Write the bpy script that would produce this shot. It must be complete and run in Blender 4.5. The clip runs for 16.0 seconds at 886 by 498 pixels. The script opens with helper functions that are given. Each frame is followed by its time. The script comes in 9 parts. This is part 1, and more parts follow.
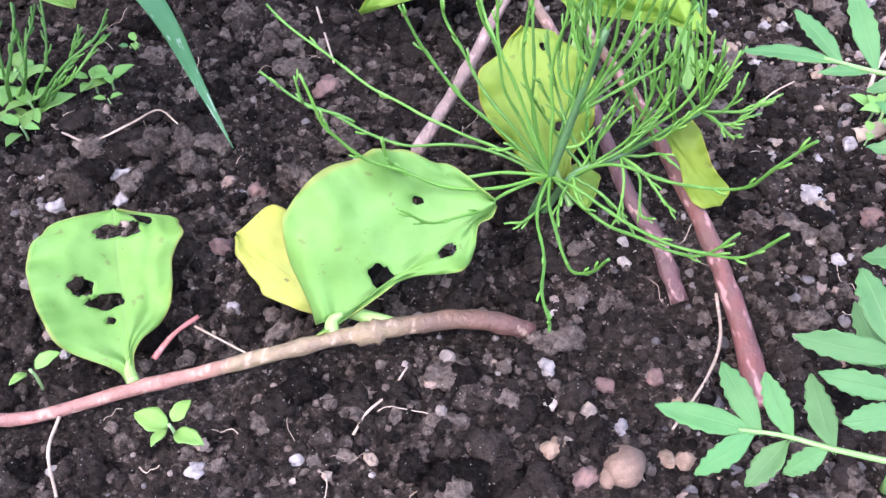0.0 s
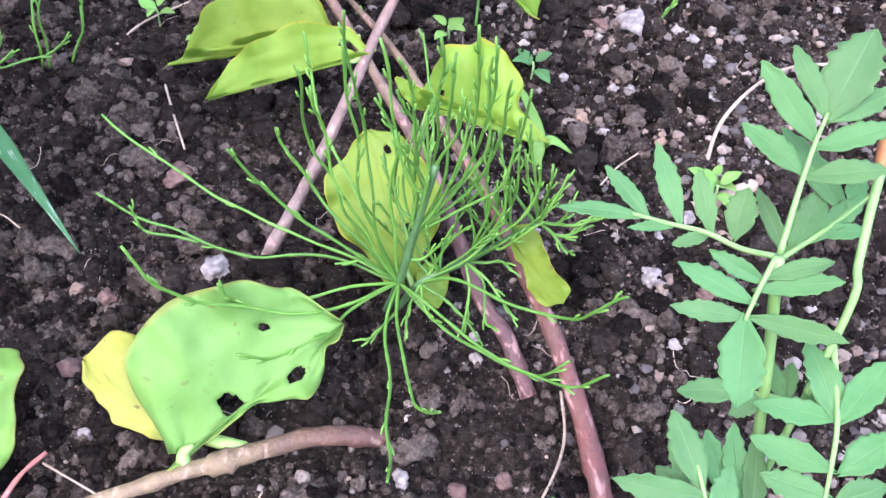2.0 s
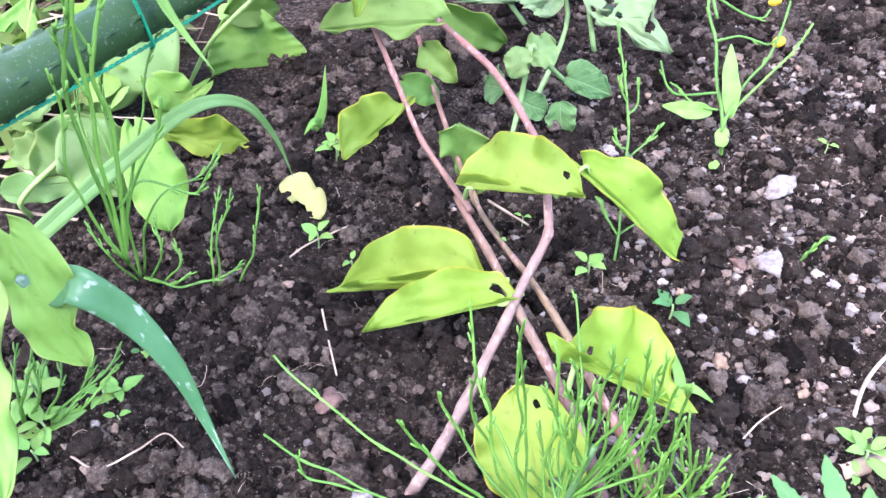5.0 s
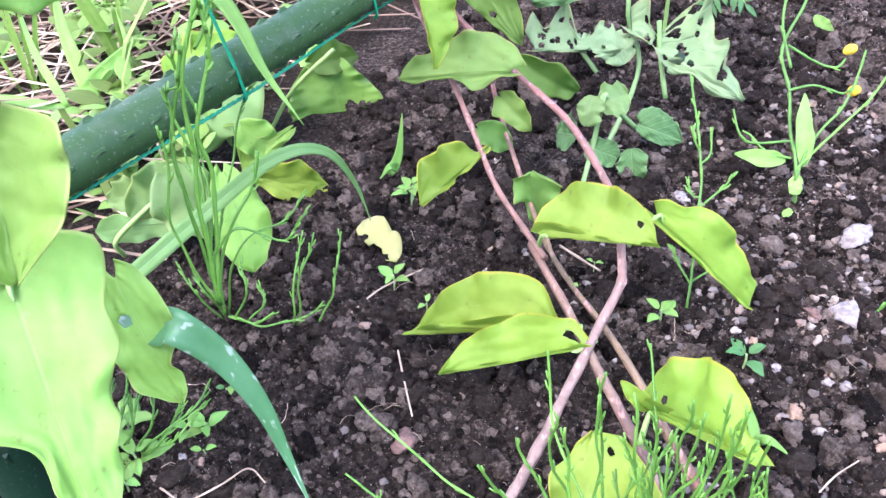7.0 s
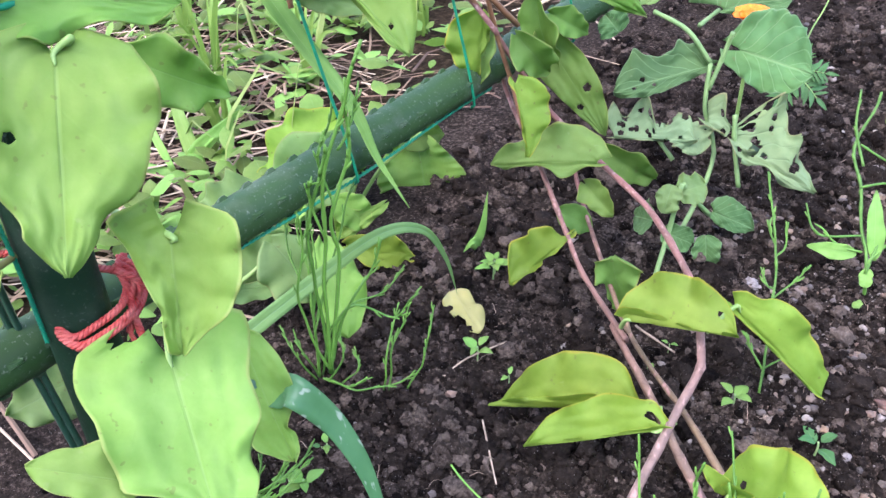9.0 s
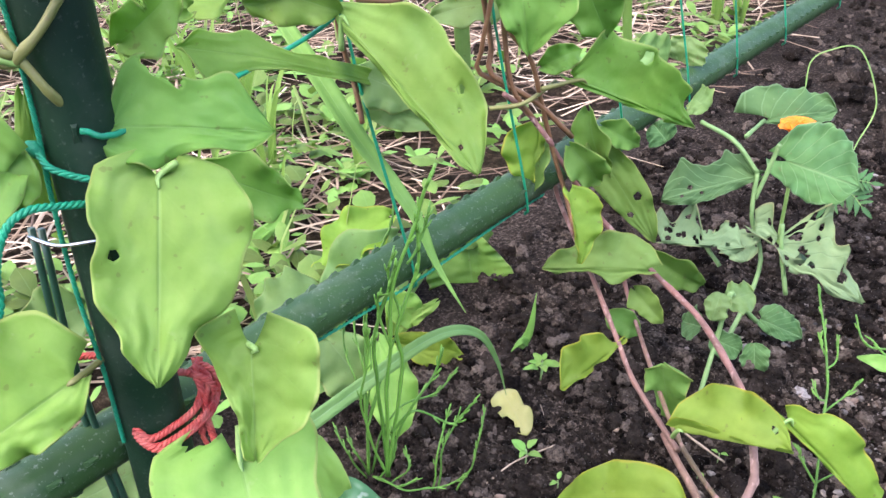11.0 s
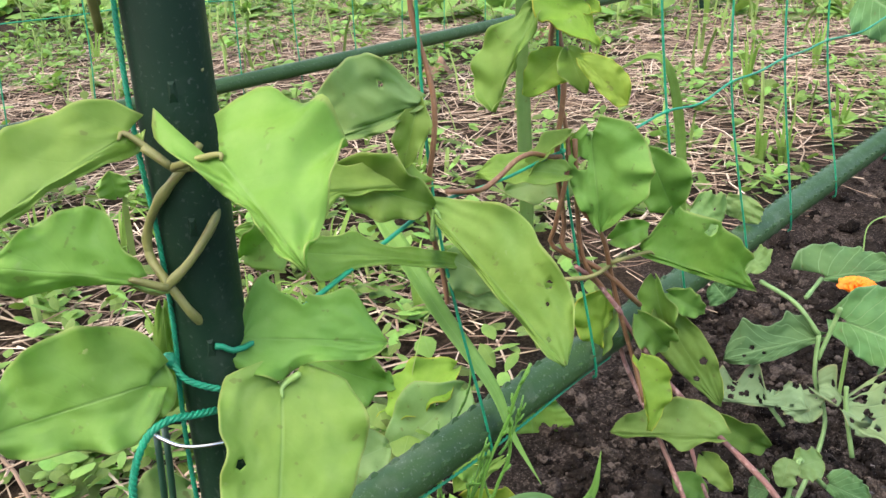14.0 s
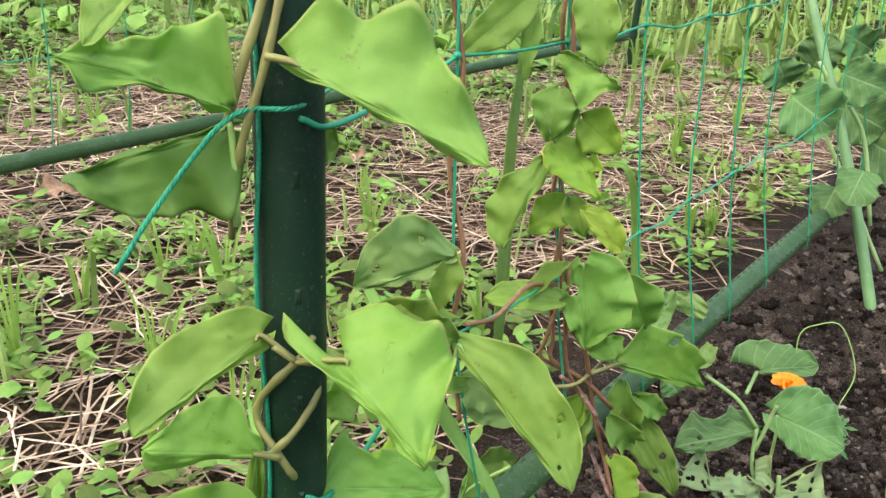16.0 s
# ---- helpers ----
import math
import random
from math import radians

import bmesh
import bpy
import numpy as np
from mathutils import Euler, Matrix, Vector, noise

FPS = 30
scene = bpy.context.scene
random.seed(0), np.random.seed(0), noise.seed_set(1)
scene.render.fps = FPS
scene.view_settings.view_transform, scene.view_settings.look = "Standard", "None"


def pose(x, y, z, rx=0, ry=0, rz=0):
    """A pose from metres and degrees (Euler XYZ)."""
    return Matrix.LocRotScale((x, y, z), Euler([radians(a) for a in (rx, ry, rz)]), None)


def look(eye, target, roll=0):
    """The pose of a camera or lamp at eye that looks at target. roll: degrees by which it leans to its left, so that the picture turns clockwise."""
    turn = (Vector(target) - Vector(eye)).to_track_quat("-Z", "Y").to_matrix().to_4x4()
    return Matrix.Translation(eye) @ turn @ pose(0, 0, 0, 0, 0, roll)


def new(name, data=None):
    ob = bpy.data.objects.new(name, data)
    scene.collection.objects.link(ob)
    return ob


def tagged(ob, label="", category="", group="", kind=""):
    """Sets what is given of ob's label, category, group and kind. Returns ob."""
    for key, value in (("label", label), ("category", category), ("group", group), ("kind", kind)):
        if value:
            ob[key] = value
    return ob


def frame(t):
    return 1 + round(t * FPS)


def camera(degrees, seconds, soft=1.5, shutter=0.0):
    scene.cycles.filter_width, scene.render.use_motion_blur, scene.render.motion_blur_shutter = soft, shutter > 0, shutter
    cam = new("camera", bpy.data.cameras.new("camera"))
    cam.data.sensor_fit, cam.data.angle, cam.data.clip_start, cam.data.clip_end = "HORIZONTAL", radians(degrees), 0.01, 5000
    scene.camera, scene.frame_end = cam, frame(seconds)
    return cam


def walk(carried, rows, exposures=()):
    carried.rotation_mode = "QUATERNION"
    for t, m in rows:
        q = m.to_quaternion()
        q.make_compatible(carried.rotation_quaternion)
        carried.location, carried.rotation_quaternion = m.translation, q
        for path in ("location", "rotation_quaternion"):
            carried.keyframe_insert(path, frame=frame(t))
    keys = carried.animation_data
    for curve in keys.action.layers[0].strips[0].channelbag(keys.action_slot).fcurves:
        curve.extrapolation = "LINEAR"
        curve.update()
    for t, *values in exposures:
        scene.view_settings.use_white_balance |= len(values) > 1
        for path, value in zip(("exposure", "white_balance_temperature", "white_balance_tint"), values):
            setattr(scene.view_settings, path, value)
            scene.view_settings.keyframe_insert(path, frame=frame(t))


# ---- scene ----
cam = camera(55.05, 16.0)
PATH = [
    (0, (0.0000, 0.0104, 0.1916), (0.0000, 0.3350, -0.1886), 0.00),
    (0.5, (0.0048, 0.0189, 0.1937), (0.0235, 0.3400, -0.1891), 1.37),
    (1, (0.0136, 0.0254, 0.2029), (0.0510, 0.3382, -0.1854), 3.18),
    (1.5, (0.0127, 0.0387, 0.2174), (0.0619, 0.3421, -0.1770), 4.73),
    (2, (0.0179, 0.0410, 0.2224), (0.0704, 0.3429, -0.1727), 4.83),
    (2.5, (0.0189, 0.0493, 0.2329), (0.0712, 0.3556, -0.1587), 4.88),
    (3, (0.0131, 0.0516, 0.2343), (0.0570, 0.3666, -0.1516), 4.37),
    (3.5, (0.0109, 0.0569, 0.2373), (0.0444, 0.3836, -0.1396), 2.93),
    (4, (0.0079, 0.0589, 0.2384), (0.0286, 0.4031, -0.1236), 1.84),
    (4.2, (0.0050, 0.0600, 0.2410), (0.0198, 0.4111, -0.1146), 1.45),
    (6.3, (0.0005, 0.0558, 0.2594), (-0.0245, 0.4320, -0.0690), -1.34),
    (6.5, (0.0015, 0.0559, 0.2586), (-0.0280, 0.4332, -0.0681), -1.78),
    (7, (-0.0041, 0.0547, 0.2615), (-0.0424, 0.4338, -0.0622), -2.23),
    (7.5, (-0.0093, 0.0517, 0.2666), (-0.0557, 0.4324, -0.0542), -2.42),
    (8, (-0.0129, 0.0459, 0.2755), (-0.0658, 0.4310, -0.0390), -2.43),
    (8.5, (-0.0189, 0.0442, 0.2795), (-0.0775, 0.4335, -0.0286), -1.80),
    (9, (-0.0218, 0.0397, 0.2859), (-0.0868, 0.4352, -0.0129), -1.82),
    (9.2, (-0.0236, 0.0386, 0.2894), (-0.0891, 0.4373, -0.0051), -1.57),
    (11.3, (-0.0334, 0.0340, 0.3027), (-0.1241, 0.4549, 0.0486), -1.96),
    (11.5, (-0.0344, 0.0330, 0.3050), (-0.1280, 0.4553, 0.0542), -2.41),
    (12, (-0.0345, 0.0331, 0.3075), (-0.1360, 0.4587, 0.0654), -2.99),
    (12.5, (-0.0356, 0.0348, 0.3108), (-0.1370, 0.4662, 0.0793), -2.87),
    (13, (-0.0360, 0.0342, 0.3154), (-0.1390, 0.4716, 0.0961), -2.38),
    (13.5, (-0.0413, 0.0326, 0.3256), (-0.1492, 0.4739, 0.1167), -1.93),
    (14, (-0.0503, 0.0315, 0.3329), (-0.1591, 0.4749, 0.1289), -1.68),
    (14.5, (-0.0490, 0.0276, 0.3387), (-0.1595, 0.4729, 0.1397), -1.96),
    (15, (-0.0500, 0.0190, 0.3545), (-0.1569, 0.4664, 0.1586), -1.55),
    (15.5, (-0.0693, 0.0084, 0.3750), (-0.1497, 0.4603, 0.1768), 1.36),
    (16, (-0.0917, 0.0028, 0.3948), (-0.1502, 0.4592, 0.1990), 3.35),
]
walk(cam, [(t, look(eye, target, roll)) for t, eye, target, roll in PATH], [(0, 2.46, 5500, 30), (2, 2.44, 5520, 29), (4, 2.84, 5500, 29), (7, 2.74, 5500, 29), (8, 2.36, 5600, 28), (9, 2.22, 5650, 27), (11.5, 2.17, 6050, 22), (12.0, 1.96, 6200, 20), (14, 1.86, 6400, 17), (16, 1.8, 6700, 13)])

SKY, SUN = 0.15, 0.85

# ---- world, sun ----
world = bpy.data.worlds.new("sky")
scene.world = world
world.use_nodes = True
wt = world.node_tree
sky = wt.nodes.new("ShaderNodeTexSky")
sky.sky_type = "NISHITA"
sky.sun_disc = False
sky.sun_elevation, sky.sun_rotation = radians(54), radians(233)
sky.dust_density, sky.air_density = 4.0, 1.0
wt.links.new(sky.outputs[0], wt.nodes["Background"].inputs[0])
wt.nodes["Background"].inputs[1].default_value = SKY
sun = new("sun", bpy.data.lights.new("sun", "SUN"))
sun.data.energy, sun.data.angle, sun.data.color = SUN, radians(24), (1.0, 0.97, 0.92)
sun.matrix_world = look((1.25, -0.95, 2.2), (0, 0, 0))


# ---- materials ----
class Mat:
    """A principled material and shorthand for its nodes."""

    def __init__(self, name, rough=0.6, spec=0.5):
        self.m = bpy.data.materials.new(name)
        self.m.use_nodes = True
        self.t = self.m.node_tree
        self.b = self.t.nodes["Principled BSDF"]
        self.b.inputs["Roughness"].default_value = rough
        self.b.inputs["Specular IOR Level"].default_value = spec

    def node(self, kind, **sockets):
        n = self.t.nodes.new(kind)
        for k, v in sockets.items():
            n.inputs[k.replace("_", " ")].default_value = v
        return n

    def link(self, a, b):
        self.t.links.new(a, b)

    def coord(self, which="Object"):
        return self.node("ShaderNodeTexCoord").outputs[which]

    def noise(self, scale, detail=4.0, which="Object", rough=0.6):
        n = self.node("ShaderNodeTexNoise", Scale=scale, Detail=detail, Roughness=rough)
        self.link(self.coord(which), n.inputs["Vector"])
        return n.outputs["Fac"]

    def ramp(self, fac, stops):
        r = self.node("ShaderNodeValToRGB")
        e = r.color_ramp.elements
        while len(e) < len(stops):
            e.new(0.5)
        for el, (p, c) in zip(e, stops):
            el.position, el.color = p, (*c, 1)
        self.link(fac, r.inputs[0])
        return r.outputs[0]

    def mix(self, fac, a, b, blend="MIX"):
        n = self.t.nodes.new("ShaderNodeMix")
        n.data_type, n.blend_type = "RGBA", blend
        for i, v in ((0, fac), (6, a), (7, b)):
            if hasattr(v, "is_linked"):
                self.link(v, n.inputs[i])
            else:
                n.inputs[i].default_value = (*v, 1) if i else v
        return n.outputs[2]

    def math(self, op, a, b=0.0, c=0.0):
        n = self.t.nodes.new("ShaderNodeMath")
        n.operation = op
        for i, v in enumerate((a, b, c)):
            if hasattr(v, "is_linked"):
                self.link(v, n.inputs[i])
            else:
                n.inputs[i].default_value = v
        return n.outputs[0]

    def spread(self, v, a, b, c=0.0, d=1.0):
        n = self.node("ShaderNodeMapRange", From_Min=a, From_Max=b, To_Min=c, To_Max=d)
        self.link(v, n.inputs[0])
        return n.outputs[0]

    def random(self):
        return self.t.nodes.new("ShaderNodeObjectInfo").outputs["Random"]

    def island(self):
        return self.t.nodes.new("ShaderNodeNewGeometry").outputs["Random Per Island"]

    def color(self, c):
        if hasattr(c, "is_linked"):
            self.link(c, self.b.inputs["Base Color"])
        else:
            self.b.inputs["Base Color"].default_value = (*c, 1)

    def bump(self, h, strength=0.5, dist=0.001):
        n = self.node("ShaderNodeBump", Strength=strength, Distance=dist)
        self.link(h, n.inputs["Height"])
        self.link(n.outputs[0], self.b.inputs["Normal"])

    def translucent(self, c, share):
        tr = self.t.nodes.new("ShaderNodeBsdfTranslucent")
        self.link(c, tr.inputs[0])
        mx = self.t.nodes.new("ShaderNodeMixShader")
        mx.inputs[0].default_value = share
        self.link(self.b.outputs[0], mx.inputs[1])
        self.link(tr.outputs[0], mx.inputs[2])
        self.link(mx.outputs[0], self.t.nodes["Material Output"].inputs[0])


def leaf_material(name, c1, c2, edge, vein, vein_amount=0.35, rough=0.5, share=0.5, side_veins=5.0, spots=0.0, side=0.1, many=False, rib=0.018):
    """Fleshy leaf: two greens in soft blotches, pale midrib and faint side veins, a margin of its own colour."""
    k = Mat(name, rough, 0.28)
    uv = k.coord("UV")
    sep = k.node("ShaderNodeSeparateXYZ")
    k.link(uv, sep.inputs[0])
    wob = k.noise(45, 2)
    av = k.math("ABSOLUTE", k.math("SUBTRACT", sep.outputs[0], 0.5))
    col = k.mix(k.spread(k.math("ADD", k.math("MULTIPLY", k.noise(40, 4), 0.65), k.math("MULTIPLY", k.noise(170, 5), 0.35)), 0.36, 0.64), c1, c2)
    old = k.node("ShaderNodeMix")
    old.data_type, old.blend_type = "RGBA", "MULTIPLY"
    k.link(k.spread(k.noise(17, 3), 0.42, 0.7, 0.0, 0.0 if many else 0.8), old.inputs[0])
    k.link(col, old.inputs[6])
    old.inputs[7].default_value = (1.12, 1.03, 0.82, 1)
    col = old.outputs[2]
    own = k.island() if many else k.random()
    tone = k.node("ShaderNodeHueSaturation")
    k.link(k.spread(own, 0, 1, 0.47 if many else 0.487, 0.515 if many else 0.51), tone.inputs["Hue"])
    k.link(k.spread(own, 0, 1, 0.4 if many else 0.85, 1.4 if many else 1.14), tone.inputs["Value"])
    k.link(col, tone.inputs["Color"])
    col = tone.outputs[0]
    rim = k.spread(k.math("ADD", av, k.math("MULTIPLY", k.noise(70, 3), 0.06)), 0.508, 0.524)
    col = k.mix(k.math("MULTIPLY", rim, 0.8), col, edge)
    mid = k.spread(av, 0.0, rib, 1.0, 0.0)
    slant = k.math("SUBTRACT", k.math("ADD", sep.outputs[1], k.math("MULTIPLY", wob, 0.16)), k.math("MULTIPLY", k.math("POWER", av, 0.8), 0.75))
    tri = k.math("ABSOLUTE", k.math("SUBTRACT", k.math("FRACT", k.math("MULTIPLY", slant, side_veins)), 0.5))
    side_v = k.spread(tri, 0.0, 0.07, side, 0.0)
    v = k.math("MAXIMUM", mid, side_v)
    col = k.mix(k.math("MULTIPLY", v, vein_amount), col, vein)
    if spots:
        s = k.spread(k.noise(240, 2), 0.675, 0.71)
        col = k.mix(k.math("MULTIPLY", s, spots), col, (0.13, 0.09, 0.04))
        w = k.spread(k.noise(190, 4), 0.66, 0.8, 0.0, 0.35)
        col = k.mix(w, col, (0.42, 0.46, 0.25))
    k.color(col)
    k.bump(k.math("ADD", k.math("MULTIPLY", k.math("ADD", k.noise(70, 3), k.math("MULTIPLY", k.noise(330, 4), 0.25)), 0.8), k.math("MULTIPLY", v, -0.7)), 0.4, 0.0010 if rib != 0.03 else 0.0032)
    rg = k.spread(k.noise(120, 3), 0.3, 0.7, rough - 0.06, rough + 0.16)
    k.link(rg, k.b.inputs["Roughness"])
    k.translucent(k.mix(0.45, col, (0.26, 0.48, 0.05)), share)
    return k.m


LEAF = {
    "light": leaf_material("leaf_light", (0.138, 0.272, 0.05), (0.205, 0.37, 0.09), (0.3, 0.33, 0.08), (0.25, 0.36, 0.11), spots=0.5),
    "lime": leaf_material("leaf_lime", (0.165, 0.30, 0.028), (0.255, 0.41, 0.055), (0.40, 0.36, 0.04), (0.27, 0.37, 0.06), 0.3, spots=0.5),
    "mid": leaf_material("leaf_mid", (0.115, 0.245, 0.042), (0.175, 0.33, 0.075), (0.22, 0.27, 0.07), (0.19, 0.3, 0.1), spots=0.5),
    "fresh": leaf_material("leaf_fresh", (0.168, 0.325, 0.052), (0.248, 0.43, 0.09), (0.35, 0.43, 0.12), (0.30, 0.46, 0.155), spots=0.4),
    "fresh_mid": leaf_material("leaf_fresh_mid", (0.132, 0.272, 0.041), (0.2, 0.368, 0.072), (0.28, 0.355, 0.1), (0.245, 0.39, 0.132), spots=0.4),
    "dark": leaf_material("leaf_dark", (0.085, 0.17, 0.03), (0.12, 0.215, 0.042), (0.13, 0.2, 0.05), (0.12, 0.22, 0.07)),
    "pale": leaf_material("leaf_pale", (0.16, 0.295, 0.09), (0.225, 0.375, 0.135), (0.3, 0.35, 0.12), (0.27, 0.4, 0.18), spots=0.5),
    "yellow": leaf_material("leaf_yellow", (0.46, 0.45, 0.085), (0.33, 0.41, 0.085), (0.36, 0.31, 0.06), (0.42, 0.42, 0.12), 0.3, 0.5, spots=0.9),
    "straw": leaf_material("leaf_straw", (0.58, 0.60, 0.21), (0.64, 0.64, 0.28), (0.46, 0.42, 0.15), (0.56, 0.54, 0.3), 0.3, 0.6, spots=0.3),
    "cucumber": leaf_material("leaf_cucumber", (0.055, 0.14, 0.042), (0.085, 0.19, 0.06), (0.15, 0.25, 0.11), (0.2, 0.33, 0.13), 0.7, 0.65, 0.22, 6.0, 0.3, 0.8, rib=0.03),
    "silver": leaf_material("leaf_silver", (0.15, 0.25, 0.11), (0.22, 0.33, 0.15), (0.26, 0.25, 0.11), (0.20, 0.30, 0.14), 0.7, 0.65, 0.22, 6.0, 0.3, 0.7, rib=0.03),
    "blade": leaf_material("leaf_blade", (0.13, 0.30, 0.095), (0.185, 0.365, 0.125), (0.18, 0.34, 0.12), (0.24, 0.42, 0.2), 0.5, 0.5, 0.4, 0.4, rib=0.06),
    "marigold": leaf_material("leaf_marigold", (0.048, 0.142, 0.042), (0.076, 0.19, 0.058), (0.11, 0.22, 0.07), (0.14, 0.27, 0.10), 0.5, 0.55, 0.28, 4.0, rib=0.04),
    "weed": leaf_material("leaf_weed", (0.13, 0.28, 0.05), (0.19, 0.36, 0.08), (0.2, 0.36, 0.09), (0.25, 0.42, 0.14), 0.4, 0.5, 0.3, 3.0),
    "weeds": leaf_material("leaf_weeds", (0.10, 0.21, 0.035), (0.18, 0.31, 0.06), (0.18, 0.28, 0.08), (0.22, 0.36, 0.12), 0.4, 0.55, 0.3, 3.0, many=True),
    "grass": leaf_material("leaf_grass", (0.14, 0.28, 0.045), (0.23, 0.38, 0.075), (0.25, 0.34, 0.1), (0.24, 0.38, 0.12), 0.3, 0.55, 0.35, 0.4, many=True),
}


def blade_spotted():
    k = Mat("blade_spotted", 0.42, 0.5)
    base = k.mix(k.spread(k.noise(60, 3), 0.3, 0.7), (0.06, 0.185, 0.06), (0.09, 0.24, 0.085))
    mp = k.node("ShaderNodeMapping", Scale=(22, 130, 1))
    k.link(k.coord("UV"), mp.inputs[0])
    n = k.node("ShaderNodeTexNoise", Scale=0.12, Detail=2.0)
    k.link(mp.outputs[0], n.inputs["Vector"])
    col = k.mix(k.spread(n.outputs["Fac"], 0.6, 0.66, 0.0, 0.65), base, (0.42, 0.5, 0.38))
    k.color(col)
    k.translucent(col, 0.3)
    return k.m


def stem_material(name, a, b, c, scale=70.0, rough=0.5):
    k = Mat(name, rough, 0.4)
    col = k.mix(k.spread(k.noise(scale, 4), 0.35, 0.65), a, b)
    col = k.mix(k.spread(k.noise(scale * 5, 3), 0.55, 0.72, 0.0, 0.6), col, c)
    k.color(col)
    k.bump(k.noise(scale * 8, 5), 0.5, 0.0006)
    return k.m


STEM_PINK = stem_material("stem_pink", (0.42, 0.17, 0.13), (0.33, 0.13, 0.10), (0.5, 0.3, 0.22))
STEM_RED = stem_material("stem_red", (0.22, 0.075, 0.06), (0.30, 0.12, 0.09), (0.42, 0.25, 0.2))
STEM_BROWN = stem_material("stem_brown", (0.19, 0.10, 0.045), (0.14, 0.07, 0.03), (0.26, 0.17, 0.08))
STEM_OLIVE = stem_material("stem_olive", (0.19, 0.195, 0.055), (0.14, 0.145, 0.04), (0.18, 0.13, 0.06))
STEM_GREEN = stem_material("stem_green", (0.17, 0.30, 0.07), (0.22, 0.36, 0.09), (0.25, 0.38, 0.14))
STEM_MARIGOLD = stem_material("marigold_stem", (0.12, 0.24, 0.06), (0.16, 0.29, 0.08), (0.2, 0.3, 0.1))
STEM_PALE = stem_material("stem_pale", (0.20, 0.33, 0.11), (0.25, 0.37, 0.14), (0.3, 0.4, 0.2))


def aged_stem(name, stops, axis_name, scar, scale=70.0):
    """Stem whose bark changes along its length, with short pale scars."""
    k = Mat(name, 0.55, 0.3)
    sep = k.node("ShaderNodeSeparateXYZ")
    k.link(k.coord("Generated"), sep.inputs[0])
    along = k.math("ADD", sep.outputs[axis_name], k.math("MULTIPLY", k.math("SUBTRACT", k.noise(60, 3), 0.5), 0.10))
    col = k.ramp(along, stops)
    col = k.mix(k.spread(k.noise(scale * 2, 4), 0.4, 0.65, 0.0, 0.55), col, (0.09, 0.06, 0.045))
    mp = k.node("ShaderNodeMapping", Scale=(1.0, 0.35, 1.0))
    k.link(k.coord(), mp.inputs[0])
    n = k.node("ShaderNodeTexNoise", Scale=330.0, Detail=2.0)
    k.link(mp.outputs[0], n.inputs["Vector"])
    col = k.mix(k.spread(n.outputs["Fac"], 0.58, 0.67, 0.0, 0.75), col, scar)
    k.color(col)
    k.bump(k.math("ADD", k.noise(scale * 8, 5), k.math("MULTIPLY", k.noise(scale * 2.5, 4), 1.2)), 0.8, 0.0011)
    return k.m


STEM_CUTTING = aged_stem("cutting_bark", [(0.0, (0.29, 0.13, 0.10)), (0.40, (0.25, 0.125, 0.085)), (0.47, (0.205, 0.16, 0.08)), (0.70, (0.17, 0.13, 0.068)), (0.82, (0.11, 0.065, 0.036)), (1.0, (0.085, 0.034, 0.027))], "X", (0.3, 0.22, 0.15))
STEM_THICK = aged_stem("runner_bark", [(0.0, (0.13, 0.05, 0.04)), (0.30, (0.12, 0.052, 0.036)), (0.42, (0.16, 0.115, 0.062)), (0.7, (0.19, 0.135, 0.072)), (1.0, (0.22, 0.10, 0.08))], "Y", (0.34, 0.2, 0.17))
STEM_SECOND = aged_stem("second_bark", [(0.0, (0.09, 0.045, 0.042)), (0.25, (0.12, 0.065, 0.058)), (0.4, (0.17, 0.12, 0.075)), (0.6, (0.20, 0.11, 0.08)), (1.0, (0.21, 0.1, 0.075))], "Y", (0.36, 0.22, 0.18))
STEM_THIRD = aged_stem("third_bark", [(0.0, (0.21, 0.155, 0.125)), (0.3, (0.20, 0.14, 0.11)), (0.5, (0.21, 0.115, 0.09)), (1.0, (0.23, 0.105, 0.085))], "Y", (0.36, 0.24, 0.2))
HORSE = stem_material("horsetail_green", (0.055, 0.15, 0.016), (0.078, 0.195, 0.024), (0.11, 0.23, 0.04), 120, 0.5)
HORSE_TIP = stem_material("horsetail_tip", (0.085, 0.215, 0.022), (0.11, 0.25, 0.034), (0.14, 0.28, 0.055), 120, 0.5)
HORSE_DARK = stem_material("horsetail_joint", (0.045, 0.10, 0.03), (0.06, 0.14, 0.04), (0.02, 0.03, 0.015), 120, 0.6)
ROOT = stem_material("dry_root", (0.36, 0.29, 0.20), (0.22, 0.165, 0.11), (0.46, 0.40, 0.31), 90, 0.8)
def straw_material():
    k = Mat("straw", 0.75, 0.3)
    c = k.ramp(k.island(), [(0.0, (0.07, 0.045, 0.03)), (0.35, (0.17, 0.115, 0.07)), (0.65, (0.36, 0.27, 0.17)), (1.0, (0.62, 0.52, 0.37))])
    k.color(k.mix(k.spread(k.noise(120, 4), 0.4, 0.7, 0.0, 0.5), c, (0.16, 0.11, 0.07)))
    return k.m


STRAW = straw_material()


def speckled(k, col):
    """Bright specks of grit, a fraction of a millimetre across."""
    grit = k.node("ShaderNodeTexVoronoi", Scale=900.0)
    k.link(k.coord(), grit.inputs["Vector"])
    sp = k.node("ShaderNodeSeparateColor")
    k.link(grit.outputs["Color"], sp.inputs[0])
    pick = k.math("MULTIPLY", k.math("LESS_THAN", grit.outputs["Distance"], 0.2), k.math("GREATER_THAN", sp.outputs[0], 0.86))
    return k.mix(k.math("MULTIPLY", pick, 0.55), col, (0.36, 0.34, 0.3))


